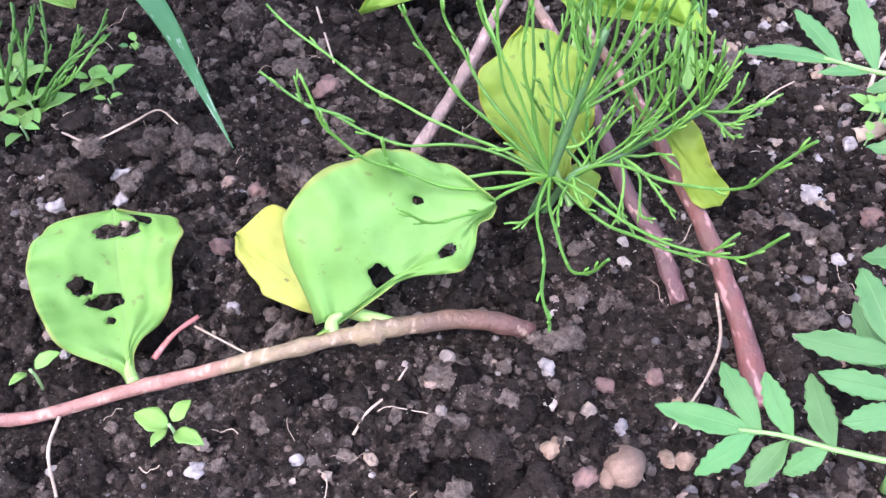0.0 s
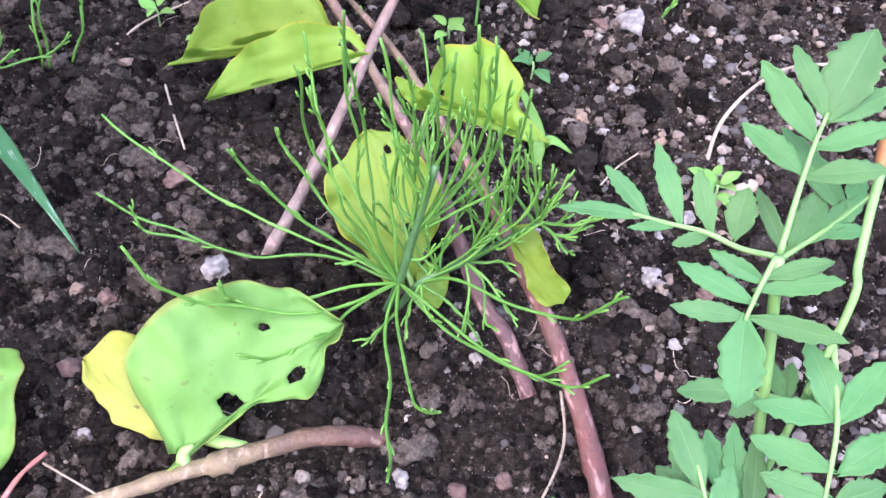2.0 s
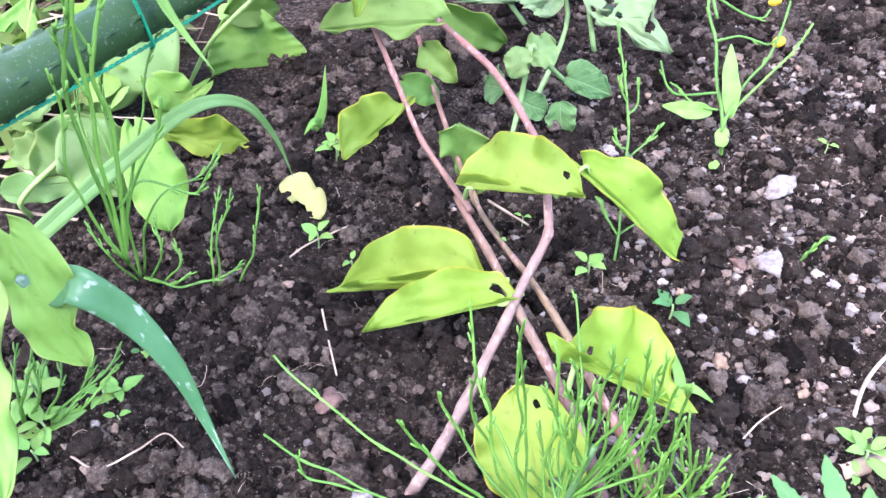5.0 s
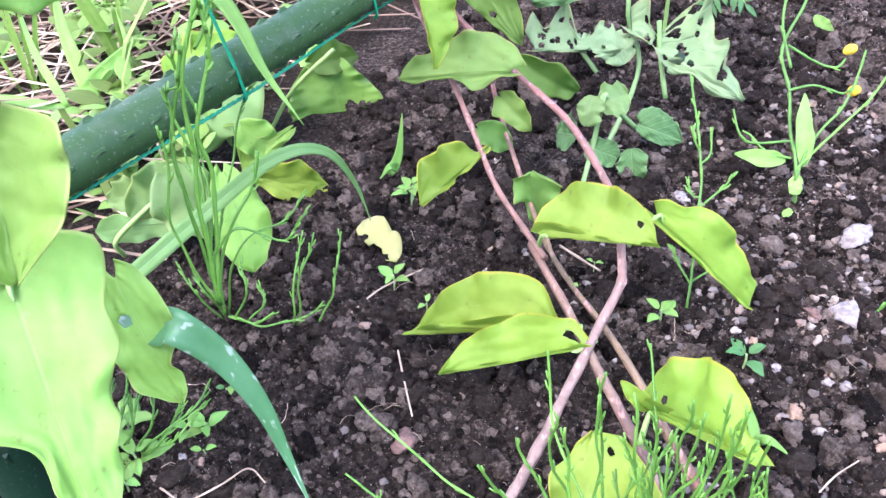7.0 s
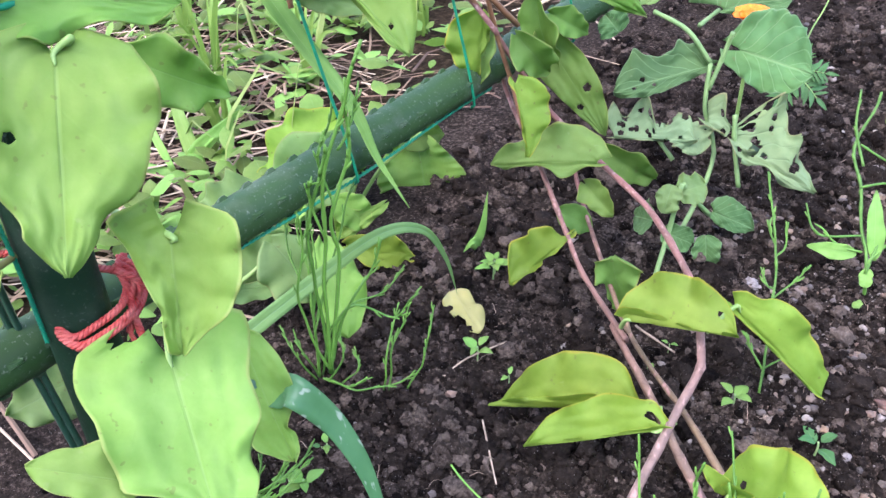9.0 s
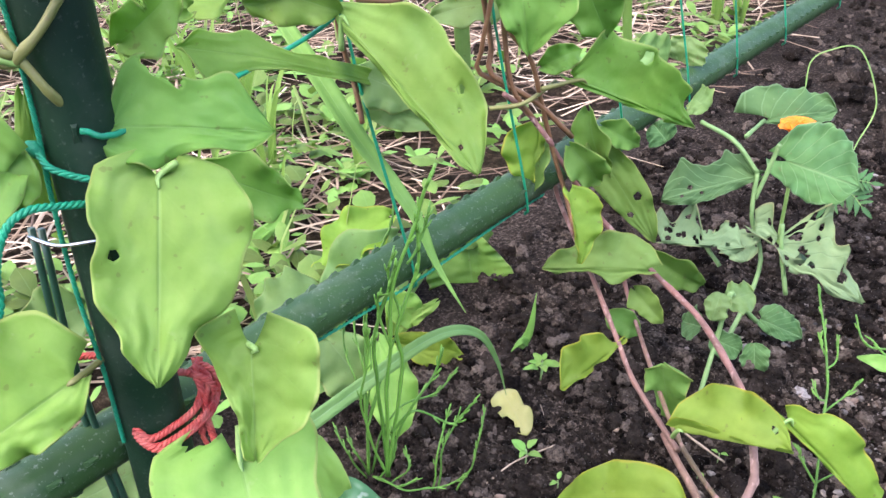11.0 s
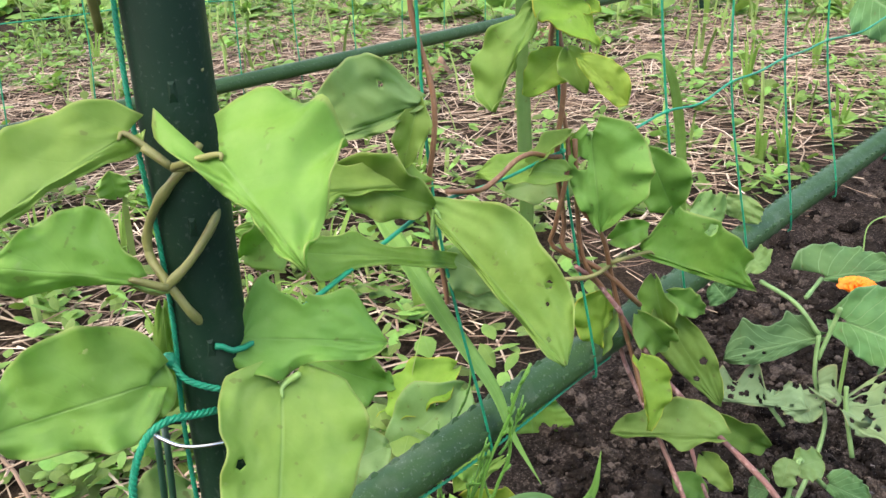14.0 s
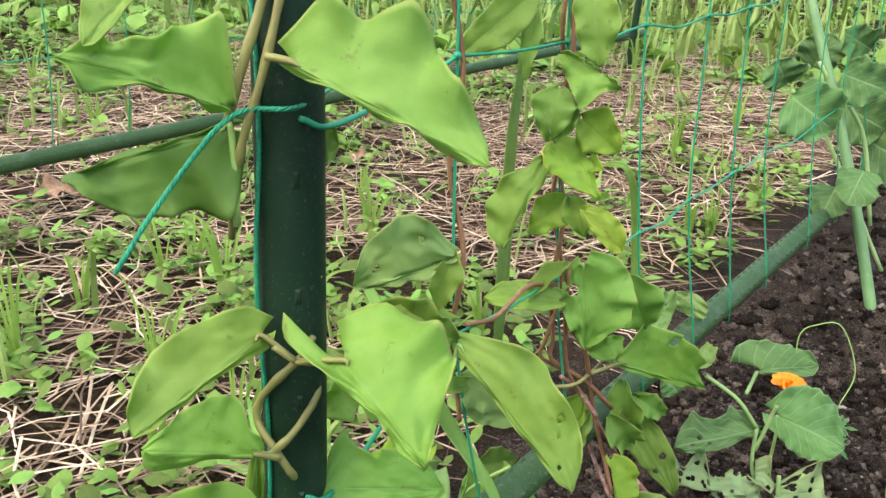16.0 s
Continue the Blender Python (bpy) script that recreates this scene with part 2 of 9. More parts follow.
def soil_material():
    k = Mat("soil", 0.95, 0.03)
    fine = k.noise(420, 6, rough=0.7)
    big = k.noise(18, 5)
    col = k.ramp(k.math("ADD", k.math("MULTIPLY", fine, 0.75), k.math("MULTIPLY", big, 0.3)),
                 [(0.38, (0.006, 0.005, 0.0042)), (0.56, (0.039, 0.031, 0.0237)), (0.73, (0.22, 0.177, 0.137))])
    pos = k.node("ShaderNodeSeparateXYZ")
    k.link(k.coord(), pos.inputs[0])
    across = k.math("SUBTRACT", k.math("MULTIPLY", k.math("ADD", pos.outputs[0], 0.13), 0.872), k.math("MULTIPLY", k.math("SUBTRACT", pos.outputs[1], 0.302), 0.489))
    path = k.spread(k.math("ADD", across, k.math("MULTIPLY", k.math("SUBTRACT", k.noise(9, 4), 0.5), 0.16)), -0.10, -0.16)
    litter = k.ramp(k.noise(150, 6, rough=0.75), [(0.32, (0.010, 0.0075, 0.005)), (0.55, (0.045, 0.033, 0.02)), (0.75, (0.15, 0.11, 0.068))])
    col = k.mix(path, speckled(k, col), litter)
    k.color(col)
    k.bump(k.math("ADD", fine, k.math("MULTIPLY", k.noise(1300, 4), 0.5)), 1.0, 0.004)
    return k.m


def clod_material():
    k = Mat("soil_clod", 0.95, 0.03)
    v = k.island()
    fine = k.noise(500, 6, rough=0.7)
    col = k.ramp(k.math("ADD", k.math("MULTIPLY", fine, 0.6), k.math("MULTIPLY", v, 0.4)),
                 [(0.3, (0.007, 0.0058, 0.0048)), (0.57, (0.044, 0.035, 0.027)), (0.84, (0.25, 0.203, 0.158))])
    k.color(speckled(k, col))
    k.bump(k.math("ADD", fine, k.math("MULTIPLY", k.noise(1500, 4), 0.5)), 1.0, 0.003)
    return k.m


def pebble_material():
    k = Mat("pebble", 0.75, 0.35)
    v = k.island()
    col = k.ramp(v, [(0.0, (0.03, 0.026, 0.022)), (0.25, (0.075, 0.066, 0.056)), (0.45, (0.13, 0.112, 0.09)), (0.56, (0.18, 0.12, 0.08)), (0.66, (0.21, 0.187, 0.155)), (0.8, (0.21, 0.155, 0.10)), (0.92, (0.25, 0.225, 0.188))])
    col = k.mix(k.spread(k.noise(450, 5), 0.42, 0.7, 0.0, 0.7), col, (0.07, 0.06, 0.05))
    k.color(col)
    k.bump(k.noise(900, 5), 0.7, 0.0007)
    return k.m


def plain(name, a, b, scale=100.0, rough=0.5, spec=0.5, bump=0.0, metal=0.0):
    k = Mat(name, rough, spec)
    k.color(k.mix(k.spread(k.noise(scale, 4), 0.35, 0.65), a, b))
    k.b.inputs["Metallic"].default_value = metal
    if bump:
        k.bump(k.noise(scale * 6, 4), 0.5, bump)
    return k.m


def pole_material(name, a, b, dust):
    """Green plastic-coated tube: fine dust, small scratches."""
    k = Mat(name, 0.4, 0.22)
    col = k.mix(k.spread(k.noise(25, 4), 0.3, 0.7), a, b)
    col = k.mix(k.spread(k.noise(700, 3), 0.6, 0.72, 0.0, dust), col, (0.34, 0.36, 0.32))
    col = k.mix(k.spread(k.noise(40, 6), 0.55, 0.8, 0.0, dust), col, (0.2, 0.22, 0.18))
    k.color(col)
    k.link(k.spread(k.noise(60, 4), 0.3, 0.7, 0.36, 0.58), k.b.inputs["Roughness"])
    k.bump(k.noise(900, 3), 0.15, 0.0004)
    return k.m


SOIL = soil_material()
CLOD = clod_material()
PEBBLE = pebble_material()
WHITE_STONE = plain("white_stone", (0.29, 0.265, 0.235), (0.14, 0.125, 0.11), 420, 0.8, 0.3, 0.001)
TAN_STONE = plain("tan_stone", (0.27, 0.19, 0.115), (0.15, 0.10, 0.065), 420, 0.7, 0.3, 0.0008)
RED_STONE = plain("red_stone", (0.15, 0.09, 0.068), (0.075, 0.05, 0.04), 420, 0.8, 0.3, 0.0008)
POLE = pole_material("pole_green", (0.019, 0.050, 0.014), (0.031, 0.069, 0.022), 0.28)
POLE_DARK = pole_material("stake_green", (0.005, 0.02, 0.009), (0.008, 0.028, 0.012), 0.10)
TWINE = plain("green_twine", (0.004, 0.24, 0.115), (0.003, 0.16, 0.078), 300, 0.5, 0.4, 0.0006)
NET = plain("green_net", (0.005, 0.25, 0.115), (0.01, 0.19, 0.09), 200, 0.5, 0.4)
ROPE = plain("red_rope", (0.33, 0.022, 0.016), (0.42, 0.10, 0.075), 260, 0.6, 0.4, 0.0006)
WIRE = plain("clip_wire", (0.5, 0.52, 0.52), (0.4, 0.42, 0.42), 200, 0.25, 0.5, 0.0, 1.0)
WIRE_GREEN = plain("coated_wire", (0.015, 0.05, 0.028), (0.02, 0.06, 0.035), 200, 0.35, 0.5)
ORANGE = plain("orange_petal", (0.85, 0.17, 0.005), (0.8, 0.24, 0.01), 200, 0.5, 0.3)
YELLOW = plain("yellow_floret", (0.72, 0.5, 0.015), (0.6, 0.4, 0.02), 900, 0.6, 0.3, 0.001)
DRY_LEAF = plain("dry_leaf", (0.30, 0.20, 0.13), (0.16, 0.10, 0.06), 120, 0.8, 0.2, 0.001)
BLADE = blade_spotted()
STEM_CUCUMBER = stem_material("cucumber_stem", (0.13, 0.24, 0.07), (0.17, 0.28, 0.09), (0.24, 0.33, 0.15), 90, 0.6)
STEM_LEEK = stem_material("leek_green", (0.10, 0.21, 0.075), (0.13, 0.25, 0.095), (0.17, 0.29, 0.13), 30, 0.4)


# ---- helpers of this scene ----
def link_mesh(name, bm, mat, parent=None, label="", smooth=True):
    me = bpy.data.meshes.new(name)
    bm.normal_update()
    bm.to_mesh(me)
    bm.free()
    if smooth:
        me.polygons.foreach_set("use_smooth", [True] * len(me.polygons))
    for m in (mat if isinstance(mat, (list, tuple)) else [mat]):
        me.materials.append(m)
    ob = new(name, me)
    if parent:
        ob.parent = parent
    return tagged(ob, label)


def part(name, bm, mat, parent, label="", smooth=True):
    """One mesh under a thing or under a part; vertices are in world metres."""
    return link_mesh(name, bm, mat, parent, label, smooth)


def thing(name, label, category, group="", at=(0, 0, 0)):
    """An empty that parents the parts of one thing."""
    ob = new(name)
    ob.empty_display_size = 0.01
    return tagged(ob, label, category, group)


def ground_z(x, y):
    """Height of the smoothed ground."""
    return 0.0218 * max(-0.3, min(0.3, x)) + 0.0211 * (max(-0.2, min(0.5, y)) - 0.178)


def spline(points, steps):
    """Catmull-Rom through the points: list of Vectors."""
    p = [Vector(q) for q in points]
    if len(p) == 2:
        return [p[0].lerp(p[1], i / steps) for i in range(steps + 1)]
    p = [2 * p[0] - p[1]] + p + [2 * p[-1] - p[-2]]
    out = []
    for i in range(1, len(p) - 2):
        for k in range(steps):
            t = k / steps
            a, b, c, d = p[i - 1], p[i], p[i + 1], p[i + 2]
            out.append(0.5 * ((2 * b) + (c - a) * t + (2 * a - 5 * b + 4 * c - d) * t * t + (3 * b - a - 3 * c + d) * t ** 3))
    out.append(p[-2])
    return out


def sweep(bm, path, radius, sides=8, close=True, mat_index=0, rough=0.0):
    """A tube along a list of Vectors; radius is a number or a function of 0..1."""
    n = len(path)
    rings = []
    up = Vector((0.3, 0.2, 1)).normalized()
    for i, p in enumerate(path):
        d = (path[min(i + 1, n - 1)] - path[max(i - 1, 0)])
        d = d.normalized() if d.length > 1e-9 else Vector((0, 0, 1))
        s = d.cross(up)
        s = s.normalized() if s.length > 1e-4 else d.orthogonal().normalized()
        up = s.cross(d).normalized()
        r = radius(i / max(1, n - 1)) if callable(radius) else radius
        ring = []
        for k in range(sides):
            a = 2 * math.pi * k / sides
            q = r * (1 + (rough * noise.noise((p + s * math.cos(a) * r + up * math.sin(a) * r) * 260) if rough else 0))
            ring.append(bm.verts.new(p + s * (math.cos(a) * q) + up * (math.sin(a) * q)))
        rings.append(ring)
    for a, b in zip(rings, rings[1:]):
        for k in range(sides):
            f = bm.faces.new((a[k], a[(k + 1) % sides], b[(k + 1) % sides], b[k]))
            f.material_index = mat_index
    if close:
        for ring, flip in ((rings[0], True), (rings[-1], False)):
            f = bm.faces.new(ring[::-1] if flip else ring)
            f.material_index = mat_index
    return rings


STEM_LINES = []


def tube_part(name, points, radius, mat, parent, steps=6, sides=8, rough=0.0, label=""):
    bm = bmesh.new()
    if name == "stem":
        STEM_LINES.extend(q[:] for q in spline(points, 12) if q.z < 0.02)
    sweep(bm, spline(points, steps), radius, sides, rough=rough)
    return part(name, bm, mat, parent, label)


def profile(u, shape):
    """Half width of a leaf, 0..1, along its length."""
    if shape == "heart":
        return (min(1.0, u / 0.16) ** 0.5 if u < 0.16 else 1.0) * (1 - ((u - 0.26) / 0.74) ** 2) ** 0.75 if u > 0.26 else math.sqrt(max(0.0, u / 0.26)) * (0.9 + 0.1 * u / 0.26)
    if shape == "broad":
        return min(1.0, (u / 0.12) ** 0.5) * max(0.0, 1 - max(0.0, (u - 0.3) / 0.71) ** 3.2) ** 0.6
    if shape == "obovate":
        return min(1.0, 0.25 + 1.15 * u ** 0.8) * max(0.0, 1 - max(0.0, (u - 0.45) / 0.56) ** 3.5) ** 0.5
    if shape == "round":
        return max(0.0, 1 - (2 * abs(u - 0.48) / 1.04) ** 2.6) ** 0.55 if u > 0.02 else 0.2
    if shape == "shield":
        return min(1.0, (u / 0.1) ** 0.45) * (1.0 - 0.12 * u) * max(0.0, 1 - max(0.0, (u - 0.55) / 0.46) ** 1.7) ** 0.9 if u < 0.995 else 0.02
    if shape == "lance":
        return math.sin(math.pi * min(1, max(0, u)) ** 0.75) ** 0.8
    if shape == "spear":
        return min(1, u * 8) ** 0.5 * (1 - u) ** 0.6 * 1.1
    return math.sin(math.pi * u)


def half_width(stops, u):
    """Half width of a leaf by even stops from base to tip, smoothed."""
    n = len(stops) - 1
    f = min(n - 0.001, max(0.0, u * n))
    i = int(f)
    t = f - i
    b, c = stops[i], stops[i + 1]
    a, d = stops[max(0, i - 1)], stops[min(n, i + 2)]
    return max(0.01, 0.5 * (2 * b + (c - a) * t + (2 * a - 5 * b + 4 * c - d) * t * t + (3 * b - a - 3 * c + d) * t ** 3))


def leaf_mesh(base, tip, width, face, shape="heart", fold=(12, 12), droop=0.08, wave=0.06, waves=3.0, seed=0, holes=(), rows=22, cols=14,
              thick=0.00035, teeth=0.0, lobes=0, twist=0.0, curl=0.0, outline=None, depth=0.22, lobe=(0.0, 0.0)):
    """A leaf blade from its base to its tip, facing along face. fold: degrees by which the left and right halves rise; droop: how far the tip
    bends back; wave: ripples of the margin; lobe: how far each half reaches back behind the base; holes: (along, across, half length, half width)."""
    B, T = Vector(base), Vector(tip)
    Y = T - B
    L = Y.length
    Y.normalize()
    N = Vector(face)
    N = (N - Y * N.dot(Y)).normalized()
    X = Y.cross(N)
    rnd = random.Random(seed * 7 + 3)
    ph, ph2 = rnd.uniform(0, 6.28), rnd.uniform(0, 6.28)
    asym = rnd.uniform(-0.08, 0.08)
    bm = bmesh.new()
    uvl = bm.loops.layers.uv.new("UVMap")
    sf = [math.sin(radians(f)) for f in fold]
    cf = [math.cos(radians(f)) for f in fold]
    verts, uvs = {}, {}
    reach = 0.9 / rows
    for i in range(rows + 1):
        for j in range(cols + 1):
            u, v = 0.004 + 0.992 * i / rows, -1 + 2 * j / cols
            for hu, hv, ha, hb in holes:
                q = math.hypot((u - hu) / ha, (v - hv) / hb)
                if 1e-6 < q < 1 + 0.5 * reach / min(ha, hb) and 0.0 < u < 0.998 and abs(v) < 0.999:
                    k = (1 + 0.12 * math.sin(5 * math.atan2((v - hv) / hb, (u - hu) / ha) + hu * 40)) / q
                    u, v = hu + (u - hu) * k, hv + (v - hv) * k
            u, v = min(0.996, max(0.004, u)), min(1.0, max(-1.0, v))
            h = (half_width(outline[0 if v < 0 else 1], u) if outline else profile(u, shape)) * width / 2
            av = abs(v)
            side = 0 if v < 0 else 1
            edge = av ** 2
            w = h * (1 + (0 if outline else asym) * (1 if v > 0 else -1))
            if not outline and width > 0.012:
                w *= 1 + 0.22 * edge * noise.noise(Vector((u * 4.2 + seed * 3.1, 7.0 * side, seed)))
            if outline:
                w *= math.sqrt(0.12 + 0.88 * min(1.0, u / 0.06))
            if lobes:
                w *= 1 + depth * edge * math.cos(u * math.pi * 2 * lobes) * (1 - u)
            if teeth:
                w *= 1 - teeth * edge * (0.5 + 0.5 * math.sin(u * 44 + ph))
            w *= 1 + (0.0 if outline else 0.09) * edge * math.sin(u * 9 + ph2 + 2 * v) + (0.0 if outline else 0.035) * edge * math.sin(u * 21 + ph + 5 * v)
            x = v * w * cf[side]
            y = L * (u - (0.1 if shape == "heart" else 0.0) * av ** 1.6 * (1 - u) ** 4)
            if outline:
                y -= lobe[side] * L * av ** 1.6 * (1 - u) ** 4
            z = (math.sqrt(av * av + 0.016) - 0.1265) * w * sf[side] * (0.75 + 0.25 * av)
            if outline and width > 0.012:
                z += 0.13 * width * av ** 4 * noise.noise(Vector((u * 8.0 + seed * 2.3, 3.0 * side, seed * 0.9))) + 0.005 * width * math.sin(6.28 * (5.5 * u - 2.2 * av)) * av * (1 - av)
            z += 1.25 * wave * width * edge * math.sin(2 * math.pi * waves * u + ph + (1.3 if v > 0 else 0)) * min(1, 4 * u)
            z += 0.05 * width * noise.noise(Vector((u * 2.6 + seed, v * 1.7, seed * 1.7))) + 0.018 * width * noise.noise(Vector((u * 8 + seed, v * 5, seed * 0.7)))
            z -= droop * L * (2 * u - 0.9) ** 2 - droop * L * 0.3
            z -= curl * width * edge * edge
            a = twist * (u - 0.5)
            x, z = x * math.cos(a) - z * math.sin(a), x * math.sin(a) + z * math.cos(a)
            verts[i, j] = bm.verts.new(B + X * x + Y * y + N * z)
            uvs[i, j] = (0.5 + v / 2, u)
    gone = lambda u, v: any(((u - hu) / a) ** 2 + ((v - hv) / b) ** 2 < 1 for hu, hv, a, b in holes)
    for i in range(rows):
        for j in range(cols):
            u, v = 0.004 + 0.992 * (i + 0.5) / rows, -1 + 2 * (j + 0.5) / cols
            if holes and gone(u, v):
                continue
            ids = ((i, j), (i, j + 1), (i + 1, j + 1), (i + 1, j))
            f = bm.faces.new([verts[q] for q in ids])
            for lp, q in zip(f.loops, ids):
                lp[uvl].uv = uvs[q]
    loose = [v for v in bm.verts if not v.link_faces]
    if loose:
        bmesh.ops.delete(bm, geom=loose, context="VERTS")
    bm.normal_update()
    if thick and max(fold) > 60:
        back = bmesh.ops.duplicate(bm, geom=bm.verts[:] + bm.edges[:] + bm.faces[:])["geom"]
        bmesh.ops.reverse_faces(bm, faces=[g for g in back if isinstance(g, bmesh.types.BMFace)])
        for g in back:
            if isinstance(g, bmesh.types.BMVert):
                g.co -= g.normal * thick
    elif thick:
        bmesh.ops.solidify(bm, geom=bm.faces[:], thickness=thick)
    return bm


def add_leaf(parent, base, tip, width, face, tone="light", petiole=(), stalk=STEM_GREEN, stalk_r=0.0009, name="leaf", label="", **shape):
    """A leaf of a plant, with its stalk as a part of its own."""
    ob = part(name, leaf_mesh(base, tip, width, face, **shape), LEAF[tone], parent, label)
    if petiole:
        B, T = Vector(base), Vector(tip)
        pts = [Vector(q) for q in petiole] + [B, B.lerp(T, 0.06)]
        bm = bmesh.new()
        sweep(bm, spline(pts, 5), lambda t: stalk_r * (1.2 - 0.85 * t * t), 7)
        part("stalk", bm, stalk, ob)
    return ob


def blade_mesh(points, width, face, steps=8, fold=0.25, thick=0.0003, cols=4, point=1.6):
    """A grass blade: a long strip along a curve, keeled along its middle."""
    path = spline(points, steps)
    n = len(path)
    bm = bmesh.new()
    uvl = bm.loops.layers.uv.new("UVMap")
    F = Vector(face)
    rows = []
    for i, p in enumerate(path):
        t = i / (n - 1)
        d = (path[min(i + 1, n - 1)] - path[max(0, i - 1)]).normalized()
        X = d.cross(F)
        X = X.normalized() if X.length > 1e-3 else d.orthogonal().normalized()
        N = X.cross(d)
        w = width / 2 * max(0.02, (1 - t ** point)) * min(1, 0.55 + 2.2 * t)
        rows.append([bm.verts.new(p + X * (w * (-1 + 2 * j / cols)) + N * (w * fold * abs(-1 + 2 * j / cols))) for j in range(cols + 1)])
    for i in range(n - 1):
        for j in range(cols):
            f = bm.faces.new((rows[i][j], rows[i][j + 1], rows[i + 1][j + 1], rows[i + 1][j]))
            for lp, (a, b) in zip(f.loops, ((i, j), (i, j + 1), (i + 1, j + 1), (i + 1, j))):
                lp[uvl].uv = (b / cols, a / (n - 1))
    if thick:
        bm.normal_update()
        bmesh.ops.solidify(bm, geom=bm.faces[:], thickness=thick)
    return bm


def lump(bm, at, size, rnd, flat=0.75, rough=0.35, level=1, angular=False):
    """A stone or clod: a small icosphere pushed about by noise."""
    made = bmesh.ops.create_icosphere(bm, subdivisions=level, radius=1.0)["verts"]
    off = Vector((rnd.uniform(-50, 50), rnd.uniform(-50, 50), rnd.uniform(-50, 50)))
    sx, sy, sz = rnd.uniform(0.75, 1.25), rnd.uniform(0.75, 1.25), rnd.uniform(0.75, 1.15) * flat
    R = Euler((rnd.uniform(-0.5, 0.5), rnd.uniform(-0.5, 0.5), rnd.uniform(0, 6.3))).to_matrix()
    for v in made:
        c = v.co.copy()
        k = 1 + rough * noise.noise(c * 1.1 + off) + rough * 0.5 * noise.noise(c * 2.7 + off) + (rough * 0.35 * noise.noise(c * 5.5 + off) if level > 2 else 0)
        v.co = Vector(at) + R @ Vector((c.x * sx * k, c.y * sy * k, c.z * sz * k)) * size


# a few stone shapes, as plain arrays, for the many small lumps
def lump_arrays(count, level, rough, flat, seed):
    rnd = random.Random(seed)
    out = []
    for _ in range(count):
        bm = bmesh.new()
        lump(bm, (0, 0, 0), 1.0, rnd, flat, rough, level)
        bm.verts.index_update()
        out.append((np.array([v.co[:] for v in bm.verts]), np.array([[v.index for v in f.verts] for f in bm.faces])))
        bm.free()
    return out


def knotty(thickness, joints):
    """Thickness of a stem that swells at its joints."""
    return lambda t: thickness(t) * (1 + 0.22 * max(0.0, 1 - 9 * abs((t * joints + 0.12 * math.sin(t * 31)) % 1.0 - 0.5)))


def scatter(name, shapes, places, mat, parent=None, smooth=True):
    """Many small lumps joined into one mesh: places are (x, y, z, size, turn)."""
    vs, fs, n = [], [], 0
    for k, (x, y, z, s, a) in enumerate(places):
        v, f = shapes[k % len(shapes)]
        c, d = math.cos(a), math.sin(a)
        R = np.array([[c, -d, 0], [d, c, 0], [0, 0, 1]])
        vs.append((v * s) @ R.T + (x, y, z))
        fs.append(f + n)
        n += len(v)
    V, Fc = np.concatenate(vs), np.concatenate(fs)
    me = bpy.data.meshes.new(name)
    me.from_pydata(V.tolist(), [], Fc.tolist())
    me.polygons.foreach_set("use_smooth", [smooth] * len(me.polygons))
    me.materials.append(mat)
    ob = new(name, me)
    if parent:
        ob.parent = parent
    return ob


# ---- ground ----
POLE_A, POLE_D = Vector((-0.1300, 0.3023, 0.1077)), Vector((0.48944, 0.87204, 0))
FAR_A = Vector((-0.4181, 1.3076, 0.0861))
POLE_N = Vector((0.87204, -0.48944, 0))


def bed_side(x, y):
    """Metres from the line of the near pole: plus is the dug bed, minus the mulched path."""
    return (Vector((x, y, 0)) - POLE_A).dot(POLE_N)


def relief(x, y):
    """Crumbly soil: hollows, clods and crumbs."""
    p = Vector((x, y, 0))
    b = bed_side(x, y)
    soft = min(1, max(0, (b + 0.05) / 0.06))
    h = 0.006 * noise.noise(p * 13) + 0.005 * noise.noise(p * 38 + Vector((3, 1, 0)))
    if soft > 0 and -0.5 < x < 0.6 and y < 1.2:
        q = p + Vector((0.004 * noise.noise(p * 120), 0.004 * noise.noise(p * 120 + Vector((5, 5, 5))), 0))
        lumps = max(0.0, 0.3 + noise.noise(p * 11 + Vector((0, 0, 4))))
        h += soft * lumps * 0.0105 * max(0.0, 0.62 - noise.voronoi(q * 62)[0][0])
        h += soft * 0.0050 * max(0.0, 0.55 - noise.voronoi(q * 165)[0][0])
        h += soft * 0.0013 * noise.noise(p * 360)
    return ground_z(x, y) - 0.002 + h * (0.5 + 0.5 * soft)


def ground_sheet(xs, ys):
    V, nx, ny = [], len(xs), len(ys)
    for y in ys:
        for x in xs:
            V.append((x, y, relief(x, y)))
    Fc = [(j * nx + i, j * nx + i + 1, (j + 1) * nx + i + 1, (j + 1) * nx + i) for j in range(ny - 1) for i in range(nx - 1)]
    me = bpy.data.meshes.new("ground")
    me.from_pydata(V, [], Fc)
    me.polygons.foreach_set("use_smooth", [True] * len(me.polygons))
    me.materials.append(SOIL)
    return new("ground", me)


def axis(lo, a, b, hi, fine, growth=1.12):
    """Coordinates that are fine between a and b and widen outwards to lo and hi."""
    mid = list(np.arange(a, b, fine))
    out, step = [b], fine
    while out[-1] < hi:
        step *= growth
        out.append(out[-1] + step)
    left, step = [a], fine
    while left[-1] > lo:
        step *= growth
        left.append(left[-1] - step)
    return left[:0:-1] + mid + out


ground = tagged(ground_sheet(axis(-600, -0.20, 0.24, 600, 0.0014, 1.06), axis(-600, 0.07, 0.60, 600, 0.0015, 1.06)), "dark crumbly garden soil with grit and pale gravel", "ground", kind="structure")


